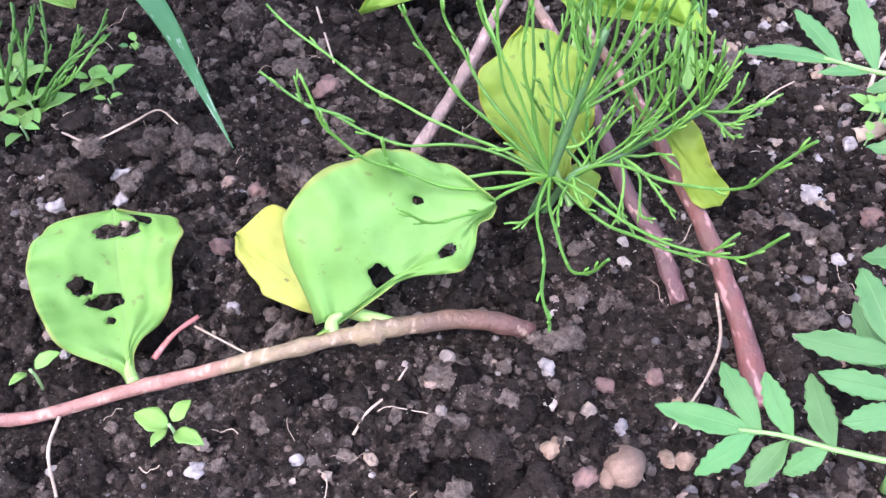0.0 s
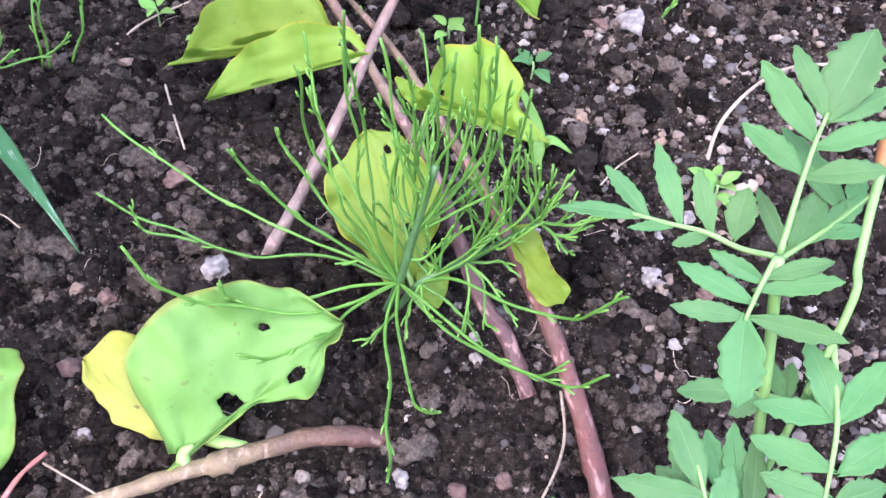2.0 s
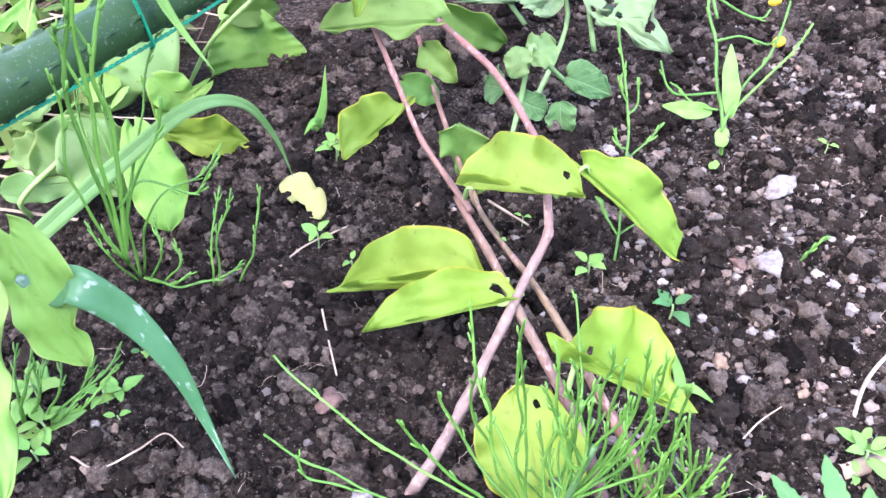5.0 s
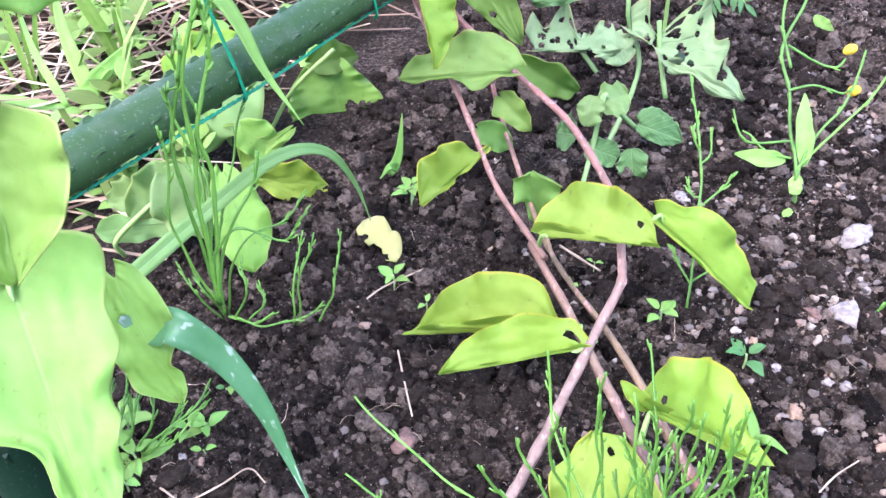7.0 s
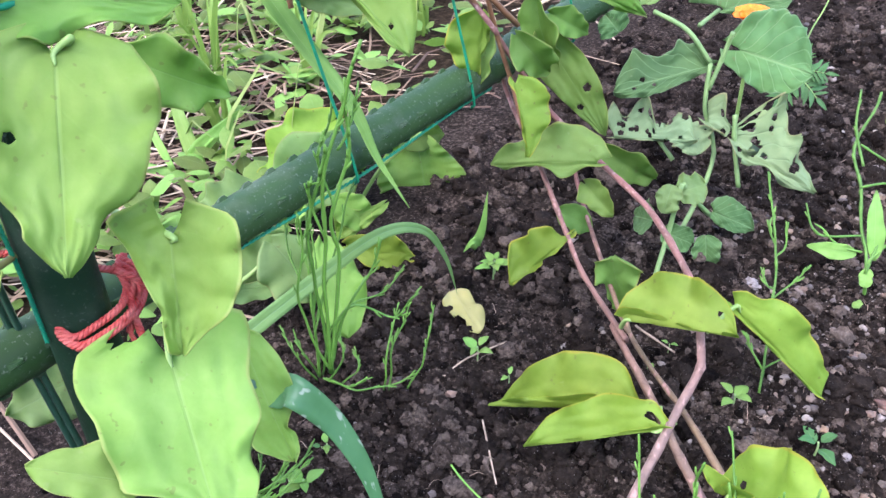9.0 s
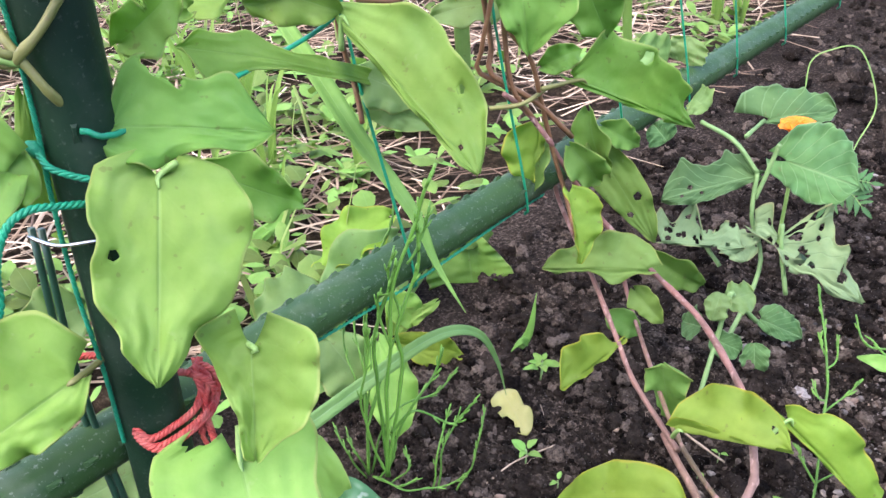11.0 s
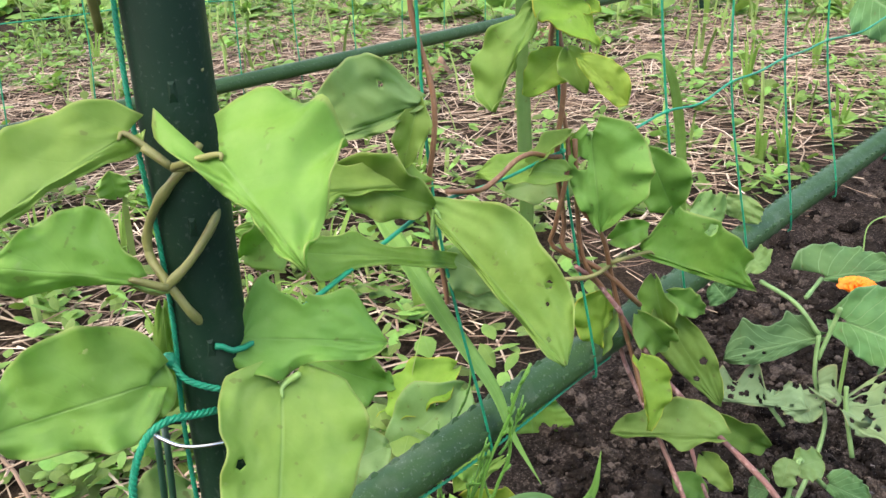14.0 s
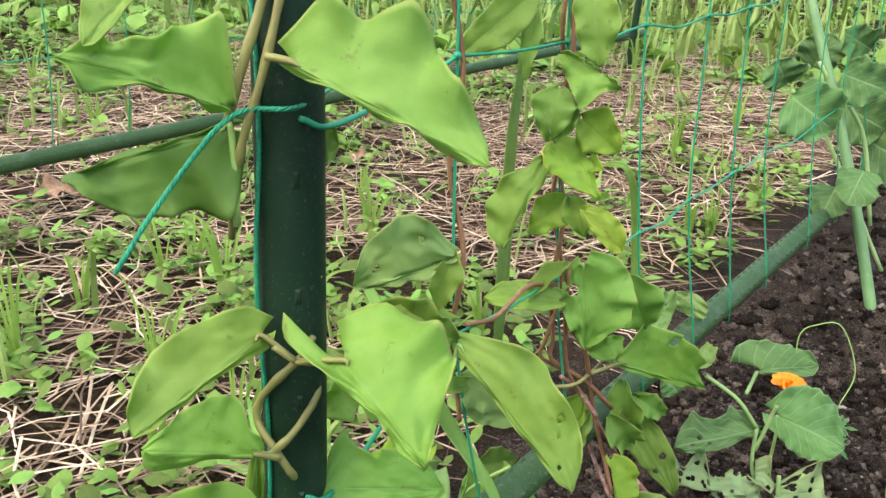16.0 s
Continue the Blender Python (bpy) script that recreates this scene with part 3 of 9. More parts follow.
# ---- poles, stake, net and ties ----
def pole_thing(name, a, b, r, mat, label, rows=3, pitch=0.017, bump=0.0007, category="garden pole", turn=0.4):
    """A green coated tube with small raised barbs in rows."""
    a, b = Vector(a), Vector(b)
    ob = thing(name, label, category)
    d = (b - a).normalized()
    s = d.cross(Vector((0, 0, 1)))
    s = s.normalized() if s.length > 0.1 else Vector((1, 0, 0))
    u = s.cross(d)
    bm = bmesh.new()
    sweep(bm, [a.lerp(b, i / 60) for i in range(61)], lambda t: r * (1 + 0.004 * math.sin(t * 170)), 28)
    part("tube", bm, mat, ob)
    for k in range(rows):
        bm = bmesh.new()
        ang = turn + 2 * math.pi * k / rows
        n = int((b - a).length / pitch)
        for i in range(n):
            t = (i + 0.5 * (k % 2) + 0.2) * pitch
            o = s * math.cos(ang) + u * math.sin(ang)
            w = d.cross(o)
            c = a + d * t + o * r * 0.985
            q = [c - d * 0.0030 - w * 0.0011, c - d * 0.0030 + w * 0.0011, c + d * 0.0024 + w * 0.0009, c + d * 0.0024 - w * 0.0009]
            top = [c - d * 0.0004 - w * 0.0004 + o * bump, c - d * 0.0004 + w * 0.0004 + o * bump, c + d * 0.0016 + w * 0.0004 + o * bump, c + d * 0.0016 - w * 0.0004 + o * bump]
            vs = [bm.verts.new(p) for p in q + top]
            for f in ((4, 5, 6, 7), (0, 1, 5, 4), (1, 2, 6, 5), (2, 3, 7, 6), (3, 0, 4, 7)):
                bm.faces.new([vs[m] for m in f])
        tagged(part("ridge", bm, mat, ob, smooth=False), kind="stuff")
    return ob


def near_at(s, z=0.0):
    return POLE_A + POLE_D * s + Vector((0, 0, z))


near_pole = pole_thing("garden_pole", near_at(-0.75), near_at(1.35), 0.0090, POLE, "green plastic-coated garden pole lying level above the soil", 4, 0.012, 0.0015)
far_pole = pole_thing("garden_pole", FAR_A - POLE_D * 1.6, FAR_A + POLE_D * 1.05, 0.0098, POLE, "green plastic-coated garden pole beside the straw path")
STAKE_FOOT, STAKE_DIR = Vector((-0.1580, 0.2062, 0.0)), Vector((-0.0168, 0.0413, 0.999)).normalized()
stake = pole_thing("garden_stake", STAKE_FOOT - STAKE_DIR * 0.06, STAKE_FOOT + STAKE_DIR * 0.75, 0.0098, POLE_DARK, "dark green upright garden stake tied to a pole", 3, 0.034, 0.0009, "garden stake", 1.1)
far_stake = pole_thing("garden_stake", FAR_A + POLE_D * 0.955 + Vector((0.012, -0.02, -0.13)), FAR_A + POLE_D * 0.955 + Vector((0.03, -0.02, 0.6)), 0.008, POLE_DARK, "dark green stake standing at the far pole", 3, 0.034, 0.0009, "garden stake")


def strand(points, r, mat, parent, name="strand", steps=5, sides=5):
    return tube_part(name, points, r, mat, parent, steps, sides)


NET_LEAN = Vector((-0.0596, 0.0334, 1.0))


def net_at(s, z, seed=0):
    p = POLE_A + POLE_D * s + NET_LEAN * (z - POLE_A.z)
    k = Vector((s * 9, z * 11, seed))
    return p + Vector((0.006 * noise.noise(k), 0.006 * noise.noise(k + Vector((7, 0, 0))), 0.004 * noise.noise(k + Vector((0, 9, 0)))))


NET_COLUMNS = [0.022, 0.104, 0.196, 0.276, 0.346, 0.430, 0.548, 0.65, 0.75, 0.86, 0.97]
NET_ROWS = [0.216, 0.334, 0.452, 0.57]
net = thing("trellis_net", "green knotted trellis net hung over the near pole", "net")
for s in NET_COLUMNS:
    foot = near_at(s + 0.012) + Vector((0.008, -0.004, 0.004))
    low = near_at(s + 0.016) + Vector((0.006, -0.006, -0.010))
    pts = [low, foot] + [net_at(s, z) for z in NET_ROWS]
    strand(pts, 0.00068, NET, net)
for k, z in enumerate(NET_ROWS):
    pts = []
    for a, b in zip(NET_COLUMNS, NET_COLUMNS[1:]):
        pts += [net_at(a, z), net_at((a + b) / 2, z - 0.0015 - 0.004 * abs(noise.noise(Vector((a * 7, z, 0)))))]
    strand(pts + [net_at(NET_COLUMNS[-1], z)], 0.0007, NET, net)
for s in NET_COLUMNS:
    for z in NET_ROWS:
        bm = bmesh.new()
        lump(bm, net_at(s, z), 0.0019, random.Random(int(s * 1000 + z * 100)), 1.0, 0.3, 1)
        part("knot", bm, NET, net)

for z, n in ((0.216, 0.11), (0.334, 0.21)):
    strand([STAKE_FOOT + STAKE_DIR * (z + 0.004) + Vector((0.006, -0.009, 0)), STAKE_FOOT + STAKE_DIR * z + Vector((0.013, 0.004, 0)), net_at(0.0, z - 0.006), net_at(0.022, z)], 0.0009, NET, net)

far_net = thing("trellis_net", "green trellis net hung from the far side of the frame", "net")
for k in range(22):
    s = -1.2 + k * 0.1
    p = FAR_A + POLE_D * s
    lean = Vector((0.04, -0.02, 1))
    pts = [p + lean * z + Vector((0.012 * noise.noise(Vector((s * 5, z * 4, 1))), 0.0, 0)) for z in (-0.02, 0.1, 0.22, 0.34, 0.46)]
    strand(pts, 0.0008, NET, far_net, steps=3, sides=4)
for z in (0.11, 0.23, 0.35):
    pts = [FAR_A + POLE_D * (-1.2 + k * 0.1) + Vector((0.04 * z, -0.02 * z, z + 0.012 * noise.noise(Vector((k * 0.8, z * 5, 2))))) for k in range(22)]
    strand(pts, 0.0008, NET, far_net, steps=3, sides=4)


def twisted(points, r, mat, parent, strands=3, turns=60.0, steps=12, name="cord"):
    """A laid cord: several strands wound round each other."""
    path = spline(points, steps)
    n = len(path)
    dense = []
    for a, b in zip(path, path[1:]):
        dense += [a.lerp(b, k / 3) for k in range(3)]
    dense.append(path[-1])
    length = sum((b - a).length for a, b in zip(dense, dense[1:]))
    bm = bmesh.new()
    for q in range(strands):
        run, out = 0.0, []
        for i, p in enumerate(dense):
            d = (dense[min(i + 1, len(dense) - 1)] - dense[max(0, i - 1)]).normalized()
            s = d.cross(Vector((0.31, 0.2, 0.93))).normalized()
            u = s.cross(d)
            a = 2 * math.pi * q / strands + run * turns * 2 * math.pi
            out.append(p + (s * math.cos(a) + u * math.sin(a)) * r * 0.55)
            if i + 1 < len(dense):
                run += (dense[i + 1] - p).length
        sweep(bm, out, r * 0.62, 6)
    return part(name, bm, mat, parent)


# red rope that ties the stake to the pole
rope = thing("tie_rope", "red and white twisted rope tying stake to pole", "rope")
ST = lambda z: STAKE_FOOT + STAKE_DIR * (z / STAKE_DIR.z)
# green twine wound round the stake, with a loose tail
twine = thing("green_twine", "green twine knotted round the stake, loose tail", "twine")
edge = [ST(z) + Vector((-0.0062 + 0.0012 * math.sin(z * 60), -0.0092, 0)) for z in np.linspace(0.12, 0.46, 14)]
twisted(edge, 0.00065, TWINE, twine, 3, 190.0)
kn = ST(0.2145) + Vector((-0.0075, -0.0095, 0))
twisted([kn, kn + Vector((0.006, -0.003, -0.004)), ST(0.206) + Vector((0.0085, -0.0075, 0)), ST(0.203) + Vector((0.0095, 0.005, 0)), ST(0.202) + Vector((0.003, 0.0105, 0))], 0.00085, TWINE, twine, 3, 190.0)
bm = bmesh.new()
lump(bm, kn, 0.0024, random.Random(4), 1.2, 0.3, 2)
part("knot", bm, TWINE, twine)
twisted([Vector((-0.1569, 0.2042, 0.2008)), Vector((-0.1606, 0.1968, 0.2036)), Vector((-0.1639, 0.1915, 0.2052)), Vector((-0.1668, 0.1873, 0.2037)), Vector((-0.1687, 0.1839, 0.1992)), Vector((-0.1704, 0.1819, 0.1921)), Vector((-0.1710, 0.1812, 0.1858)), Vector((-0.1719, 0.1800, 0.1813))], 0.00095, TWINE, twine, 3, 190.0, name="tail")
low_cord = [near_at(s) + Vector((0.0045 + 0.0015 * math.sin(s * 40), -0.0025, -0.0092)) for s in np.linspace(-0.04, 0.14, 8)]
twisted(low_cord, 0.0007, TWINE, twine, 2, 190.0)
hi = Vector((-0.1692, 0.2050, 0.3403))
twisted([Vector((-0.1944, 0.1779, 0.3038)), Vector((-0.1919, 0.1800, 0.3083)), Vector((-0.1890, 0.1841, 0.3145)), Vector((-0.1847, 0.1902, 0.3224)), Vector((-0.1788, 0.1949, 0.3314)), Vector((-0.1738, 0.1984, 0.3378)), hi, hi + Vector((0.012, 0.004, 0.001)), net_at(-0.045, 0.335)], 0.00065, TWINE, twine, 3, 190.0, name="tail")

# sprung wire clip and thin coated rod behind the stake
clip = thing("wire_clip", "bright bent wire clip hooked to the stake", "clip")
cw = ST(0.188) + Vector((-0.012, -0.008, 0))
for dz in (0.0,):
    tube_part("wire", [cw + Vector((-0.006, 0.0, dz)), cw + Vector((0.004, -0.003, dz)), cw + Vector((0.014, -0.003, dz + 0.002)), cw + Vector((0.024, 0.004, dz + 0.002))], 0.0006, WIRE, clip, 5, 6)
rod = thing("thin_rod", "thin dark green coated rod standing behind the stake", "rod")
for k in range(2):
    tube_part("wire", [ST(0.02) + Vector((-0.012 + 0.003 * k, 0.002, -0.03)), ST(0.12) + Vector((-0.0235 + 0.003 * k, -0.001, 0)), ST(0.187) + Vector((-0.0215 + 0.003 * k, -0.002, 0))], 0.0011, WIRE_GREEN, rod, 5, 6)


# ---- vines ----
cutting = thing("vine_cutting", "reddish vine cutting lying on soil with chewed leaves", "vine")
tube_part("stem", [(-0.1199, 0.1163, 0.0010), (-0.1027, 0.1169, 0.0020), (-0.0793, 0.1235, 0.0040), (-0.0557, 0.1293, 0.0060), (-0.0284, 0.1357, 0.0090), (-0.0197, 0.1371, 0.0095), (-0.0124, 0.1393, 0.0090), (0.0024, 0.1440, 0.0060), (0.0131, 0.1447, 0.0040), (0.0244, 0.1459, -0.0020)], knotty(lambda t: 0.0014 + 0.0012 * min(1, t * 1.5) + (0.0006 if 0.5 < t < 0.62 else 0), 6), STEM_CUTTING, cutting, 6, 10, 0.2)
add_leaf(cutting, (-0.0814, 0.1298, 0.0034), (-0.0902, 0.1696, 0.0225), 0.0444, (0.32, -0.35, 0.88), "light", [(-0.0791, 0.1255, 0.004)], stalk=STEM_GREEN, fold=(6, 8), outline=((0.08, 0.11, 0.44, 0.72, 0.82, 0.88, 0.93, 0.97, 0.99, 1, 1, 0.94, 0.82, 0.68, 0.02), (0.04, 0.05, 0.06, 0.19, 0.41, 0.53, 0.56, 0.6, 0.61, 0.63, 0.7, 0.79, 0.76, 0.7, 0.02)), rows=48, cols=40, droop=0.04, wave=0.02, holes=[(0.852, -0.065, 0.046, 0.235), (0.859, 0.189, 0.051, 0.201), (0.947, 0.482, 0.067, 0.15), (0.521, -0.45, 0.054, 0.151), (0.425, -0.198, 0.051, 0.242), (0.306, -0.161, 0.02, 0.065)], stalk_r=0.0014, lobe=(0.0, 0.0), seed=1)
add_leaf(cutting, (-0.0289, 0.1403, 0.0105), (0.0142, 0.1654, 0.0292), 0.0665, (0.03, -0.64, 0.77), "light", [(-0.0288, 0.1371, 0.009)], stalk=STEM_GREEN, fold=(5, 5), outline=((0.11, 0.59, 0.83, 0.93, 0.97, 0.99, 1, 0.97, 0.92, 0.87, 0.82, 0.74, 0.56, 0.44, 0.02), (0.03, 0.05, 0.05, 0.05, 0.05, 0.05, 0.08, 0.13, 0.21, 0.26, 0.27, 0.19, 0.06, 0.07, 0.02)), rows=48, cols=40, droop=0.04, wave=0.02, holes=[(0.317, -0.058, 0.052, 0.118), (0.684, -0.451, 0.027, 0.047), (0.658, 0.32, 0.05, 0.175)], stalk_r=0.0017, lobe=(0.0, 0.0), seed=11)
add_leaf(cutting, (-0.0293, 0.1482, 0.0055), (-0.0595, 0.1708, 0.0105), 0.0287, (-0.2, -0.46, 0.86), "yellow", [(-0.0134, 0.1418, 0.007)], stalk=STEM_GREEN, fold=(5, 5), rows=48, cols=40, droop=0.04, wave=0.02, holes=[(0.664, 0.753, 0.05, 0.088)], stalk_r=0.0016, outline=((0.22, 0.26, 0.32, 0.39, 0.46, 0.52, 0.57, 0.59, 0.54, 0.49, 0.45, 0.4, 0.32, 0.18, 0.02), (0.32, 0.41, 0.5, 0.59, 0.67, 0.75, 0.84, 0.91, 0.94, 0.98, 1, 0.96, 0.88, 0.71, 0.02)), lobe=(0.0, 0.0), seed=3)
runner = thing("vine", "reddish vine stems crossing over soil toward the net, yellow-green leaves", "vine")
tube_part("stem", [(0.0818, 0.1209, 0.0000), (0.0803, 0.1409, 0.0040), (0.0767, 0.1624, 0.0090), (0.0725, 0.1781, 0.0130), (0.0667, 0.1962, 0.0170), (0.0608, 0.2168, 0.0200), (0.0510, 0.2435, 0.0220), (0.0421, 0.2649, 0.0260), (0.0325, 0.2860, 0.0280), (0.0229, 0.3051, 0.0280), (0.0144, 0.3270, 0.0270), (0.0123, 0.3367, 0.0280), (0.0127, 0.3327, 0.0260), (0.0026, 0.3674, 0.0320), (-0.0100, 0.4181, 0.0400), (-0.0141, 0.4291, 0.0500)], knotty(lambda t: 0.0031 - 0.0020 * min(1, t * 1.7), 10), STEM_THICK, runner, 6, 10, 0.2)
tube_part("stem", [(0.0673, 0.1558, -0.0020), (0.0622, 0.1712, 0.0060), (0.0546, 0.1868, 0.0110), (0.0463, 0.2287, 0.0150), (0.0379, 0.2462, 0.0220), (0.0272, 0.2667, 0.0300), (0.0181, 0.2897, 0.0340), (0.0049, 0.3204, 0.0390), (0.0100, 0.3112, 0.0400), (-0.0082, 0.3389, 0.0500), (-0.0163, 0.3539, 0.0600), (-0.0257, 0.3810, 0.0660), (-0.0315, 0.3967, 0.0700), (-0.0511, 0.4351, 0.0900), (-0.0544, 0.4276, 0.1150)], knotty(lambda t: 0.0026 - 0.0014 * min(1, t * 1.6), 10), STEM_SECOND, runner, 6, 10, 0.2)
tube_part("stem", [(-0.0102, 0.2096, 0.0020), (-0.0055, 0.2122, 0.0100), (0.0036, 0.2258, 0.0170), (0.0150, 0.2478, 0.0250), (0.0290, 0.2754, 0.0360), (0.0378, 0.2920, 0.0430), (0.0387, 0.2994, 0.0480), (0.0377, 0.3248, 0.0560), (0.0285, 0.3517, 0.0620), (0.0182, 0.3740, 0.0660), (-0.0010, 0.3975, 0.0720), (-0.0272, 0.4225, 0.0850), (-0.0435, 0.4212, 0.1080), (-0.0600, 0.4171, 0.1350), (-0.0537, 0.4021, 0.1350), (-0.0660, 0.4031, 0.1500), (-0.0756, 0.3937, 0.1620)], knotty(lambda t: 0.0021 - 0.0009 * min(1, t * 1.3), 11), STEM_THIRD, runner, 6, 10, 0.2)
add_leaf(runner, (0.034, 0.1917, 0.0137), (0.0239, 0.2242, 0.0432), 0.0355, (-0.14, -0.69, 0.71), "lime", [(0.0379, 0.1839, 0.008)], fold=(8, 10), rows=48, cols=40, droop=0.04, wave=0.045, holes=[(0.837, 0.382, 0.03, 0.099), (0.303, 0.329, 0.036, 0.157)], outline=((0.29, 0.41, 0.52, 0.6, 0.69, 0.79, 0.89, 0.95, 1, 0.97, 0.94, 0.86, 0.52, 0.34, 0.02), (0.18, 0.23, 0.29, 0.54, 0.75, 0.82, 0.88, 0.95, 0.91, 0.85, 0.78, 0.7, 0.58, 0.45, 0.02)), lobe=(0.0, 0.0), seed=4)
add_leaf(runner, (0.0436, 0.2363, 0.0384), (0.0674, 0.2047, 0.0555), 0.0498, (-0.79, -0.3, 0.54), "lime", [(0.0404, 0.2293, 0.03)], fold=(8, 118), droop=0.04, wave=0.045, rows=48, cols=40, holes=[(0.121, -0.35, 0.03, 0.108)], outline=((0.24, 0.55, 0.7, 0.82, 0.88, 0.94, 0.98, 1, 0.98, 0.9, 0.78, 0.62, 0.45, 0.24, 0.02), (0.13, 0.26, 0.38, 0.47, 0.5, 0.48, 0.45, 0.41, 0.38, 0.36, 0.34, 0.29, 0.23, 0.14, 0.03)), lobe=(0.061, 0), seed=5)
add_leaf(runner, (0.0429, 0.2373, 0.0391), (0.0337, 0.2396, 0.0491), 0.0065, (0.19, -0.9, 0.39), "lime", fold=(20, 20), seed=130)
add_leaf(runner, (0.0227, 0.2683, 0.0327), (-0.0293, 0.2646, 0.0203), 0.0341, (-0.12, -0.7, 0.7), "lime", [(0.0287, 0.2724, 0.034)], fold=(130, 8), droop=0.04, wave=0.045, rows=48, cols=40, holes=[(0.066, 0.54, 0.047, 0.128)], outline=((0.15, 0.18, 0.18, 0.17, 0.14, 0.12, 0.11, 0.1, 0.08, 0.08, 0.09, 0.06, 0.05, 0.03, 0.02), (0.27, 0.67, 0.75, 0.87, 0.96, 1, 0.95, 0.88, 0.84, 0.8, 0.72, 0.63, 0.44, 0.23, 0.02)), lobe=(0, 0.0), seed=6)
add_leaf(runner, (0.0113, 0.2807, 0.0294), (-0.046, 0.291, 0.0139), 0.047, (-0.3, -0.7, 0.65), "lime", [(0.0241, 0.2789, 0.034)], fold=(125, 8), droop=0.04, wave=0.045, rows=40, cols=26, outline=((0.05, 0.18, 0.31, 0.43, 0.45, 0.4, 0.35, 0.33, 0.35, 0.33, 0.29, 0.24, 0.18, 0.11, 0.02), (0.3, 0.7, 0.89, 0.96, 0.99, 1, 1, 0.93, 0.84, 0.72, 0.58, 0.44, 0.24, 0.08, 0.02)), lobe=(0, 0.0), seed=7)
add_leaf(runner, (0.0087, 0.3074, 0.0535), (0.0494, 0.291, 0.0637), 0.0432, (-0.41, -0.59, 0.69), "lime", [(0.0079, 0.3186, 0.038)], fold=(8, 125), droop=0.04, wave=0.045, rows=48, cols=40, outline=((0.18, 0.52, 0.73, 0.84, 0.94, 0.97, 1, 0.99, 0.96, 0.92, 0.83, 0.71, 0.56, 0.36, 0.02), (0.34, 0.37, 0.36, 0.34, 0.31, 0.26, 0.19, 0.1, 0.07, 0.04, 0.03, 0.03, 0.02, 0.02, 0.02)), holes=[(0.825, -0.541, 0.031, 0.103)], lobe=(0.029, 0), seed=8)
add_leaf(runner, (0.0531, 0.3192, 0.0551), (0.0951, 0.3108, 0.0158), 0.0328, (0.22, -0.88, 0.42), "lime", [(0.0423, 0.312, 0.046)], fold=(8, 8), droop=0.04, wave=0.045, rows=40, cols=26, outline=((0.49, 0.5, 0.6, 0.86, 1, 1, 1, 0.94, 0.87, 0.81, 0.71, 0.61, 0.55, 0.51, 0.02), (0.09, 0.15, 0.13, 0.12, 0.11, 0.11, 0.11, 0.11, 0.11, 0.11, 0.11, 0.11, 0.11, 0.11, 0.02)), lobe=(0.0, 0.0), seed=9)
add_leaf(runner, (-0.0148, 0.3548, 0.0607), (-0.0396, 0.3278, 0.0512), 0.0303, (0.52, -0.67, 0.53), "lime", fold=(12, 8), droop=0.04, wave=0.045, outline=((0.05, 0.07, 0.08, 0.08, 0.08, 0.08, 0.08, 0.08, 0.08, 0.08, 0.08, 0.08, 0.08, 0.04, 0.02), (0.07, 0.09, 0.1, 0.54, 0.77, 0.87, 0.96, 0.98, 0.99, 1, 0.99, 0.97, 0.79, 0.56, 0.02)), lobe=(0.0, 0.0), rows=40, cols=26, seed=10)
add_leaf(runner, (0.0116, 0.3584, 0.0145), (0.0042, 0.3566, 0.0477), 0.0298, (-0.32, -0.94, -0.12), "light", fold=(20, 10), droop=0.04, wave=0.045, outline=((0.17, 0.19, 0.22, 0.24, 0.26, 0.29, 0.34, 0.4, 0.45, 0.5, 0.56, 0.6, 0.58, 0.55, 0.02), (0.47, 0.5, 0.53, 0.57, 0.6, 0.64, 0.67, 0.7, 0.74, 0.77, 0.83, 0.88, 0.94, 1, 0.02)), lobe=(0.0, 0.0), rows=40, cols=26, seed=11)
add_leaf(runner, (-0.005, 0.3858, 0.0807), (-0.0553, 0.3899, 0.0746), 0.0356, (-0.26, -0.68, 0.68), "light", fold=(5, 12), droop=0.04, wave=0.045, waves=2.2, outline=((0.08, 0.13, 0.12, 0.23, 0.38, 0.43, 0.23, 0.14, 0.09, 0.09, 0.09, 0.12, 0.15, 0.09, 0.02), (0.36, 0.68, 0.87, 0.99, 1, 0.99, 0.97, 0.91, 0.85, 0.76, 0.64, 0.53, 0.43, 0.31, 0.02)), lobe=(0.0, 0.042), rows=40, cols=26, seed=12)
add_leaf(runner, (-0.0437, 0.3879, 0.1182), (-0.036, 0.3751, 0.0874), 0.028, (0.41, -0.8, 0.44), "lime", fold=(14, 8), droop=0.04, wave=0.045, outline=((0.31, 0.66, 0.81, 0.9, 1, 0.98, 0.95, 0.93, 0.86, 0.74, 0.63, 0.48, 0.33, 0.17, 0.02), (0.3, 0.21, 0.1, 0.07, 0.07, 0.07, 0.07, 0.07, 0.07, 0.07, 0.07, 0.07, 0.06, 0.03, 0.02)), lobe=(0.004, 0.002), rows=40, cols=26, seed=13)
add_leaf(runner, (-0.0328, 0.4262, 0.1235), (0.0002, 0.4203, 0.0748), 0.0244, (0.14, -0.97, 0.21), "light", fold=(8, 8), droop=0.04, wave=0.045, rows=48, cols=40, holes=[(0.535, -0.398, 0.035, 0.19), (0.652, 0.448, 0.027, 0.236)], outline=((0.37, 0.56, 0.7, 0.81, 0.93, 0.95, 0.95, 0.95, 0.89, 0.79, 0.7, 0.6, 0.41, 0.21, 0.02), (0.51, 0.8, 0.92, 1, 0.97, 0.9, 0.83, 0.75, 0.66, 0.58, 0.49, 0.38, 0.27, 0.16, 0.02)), lobe=(0.0, 0.0), seed=14)
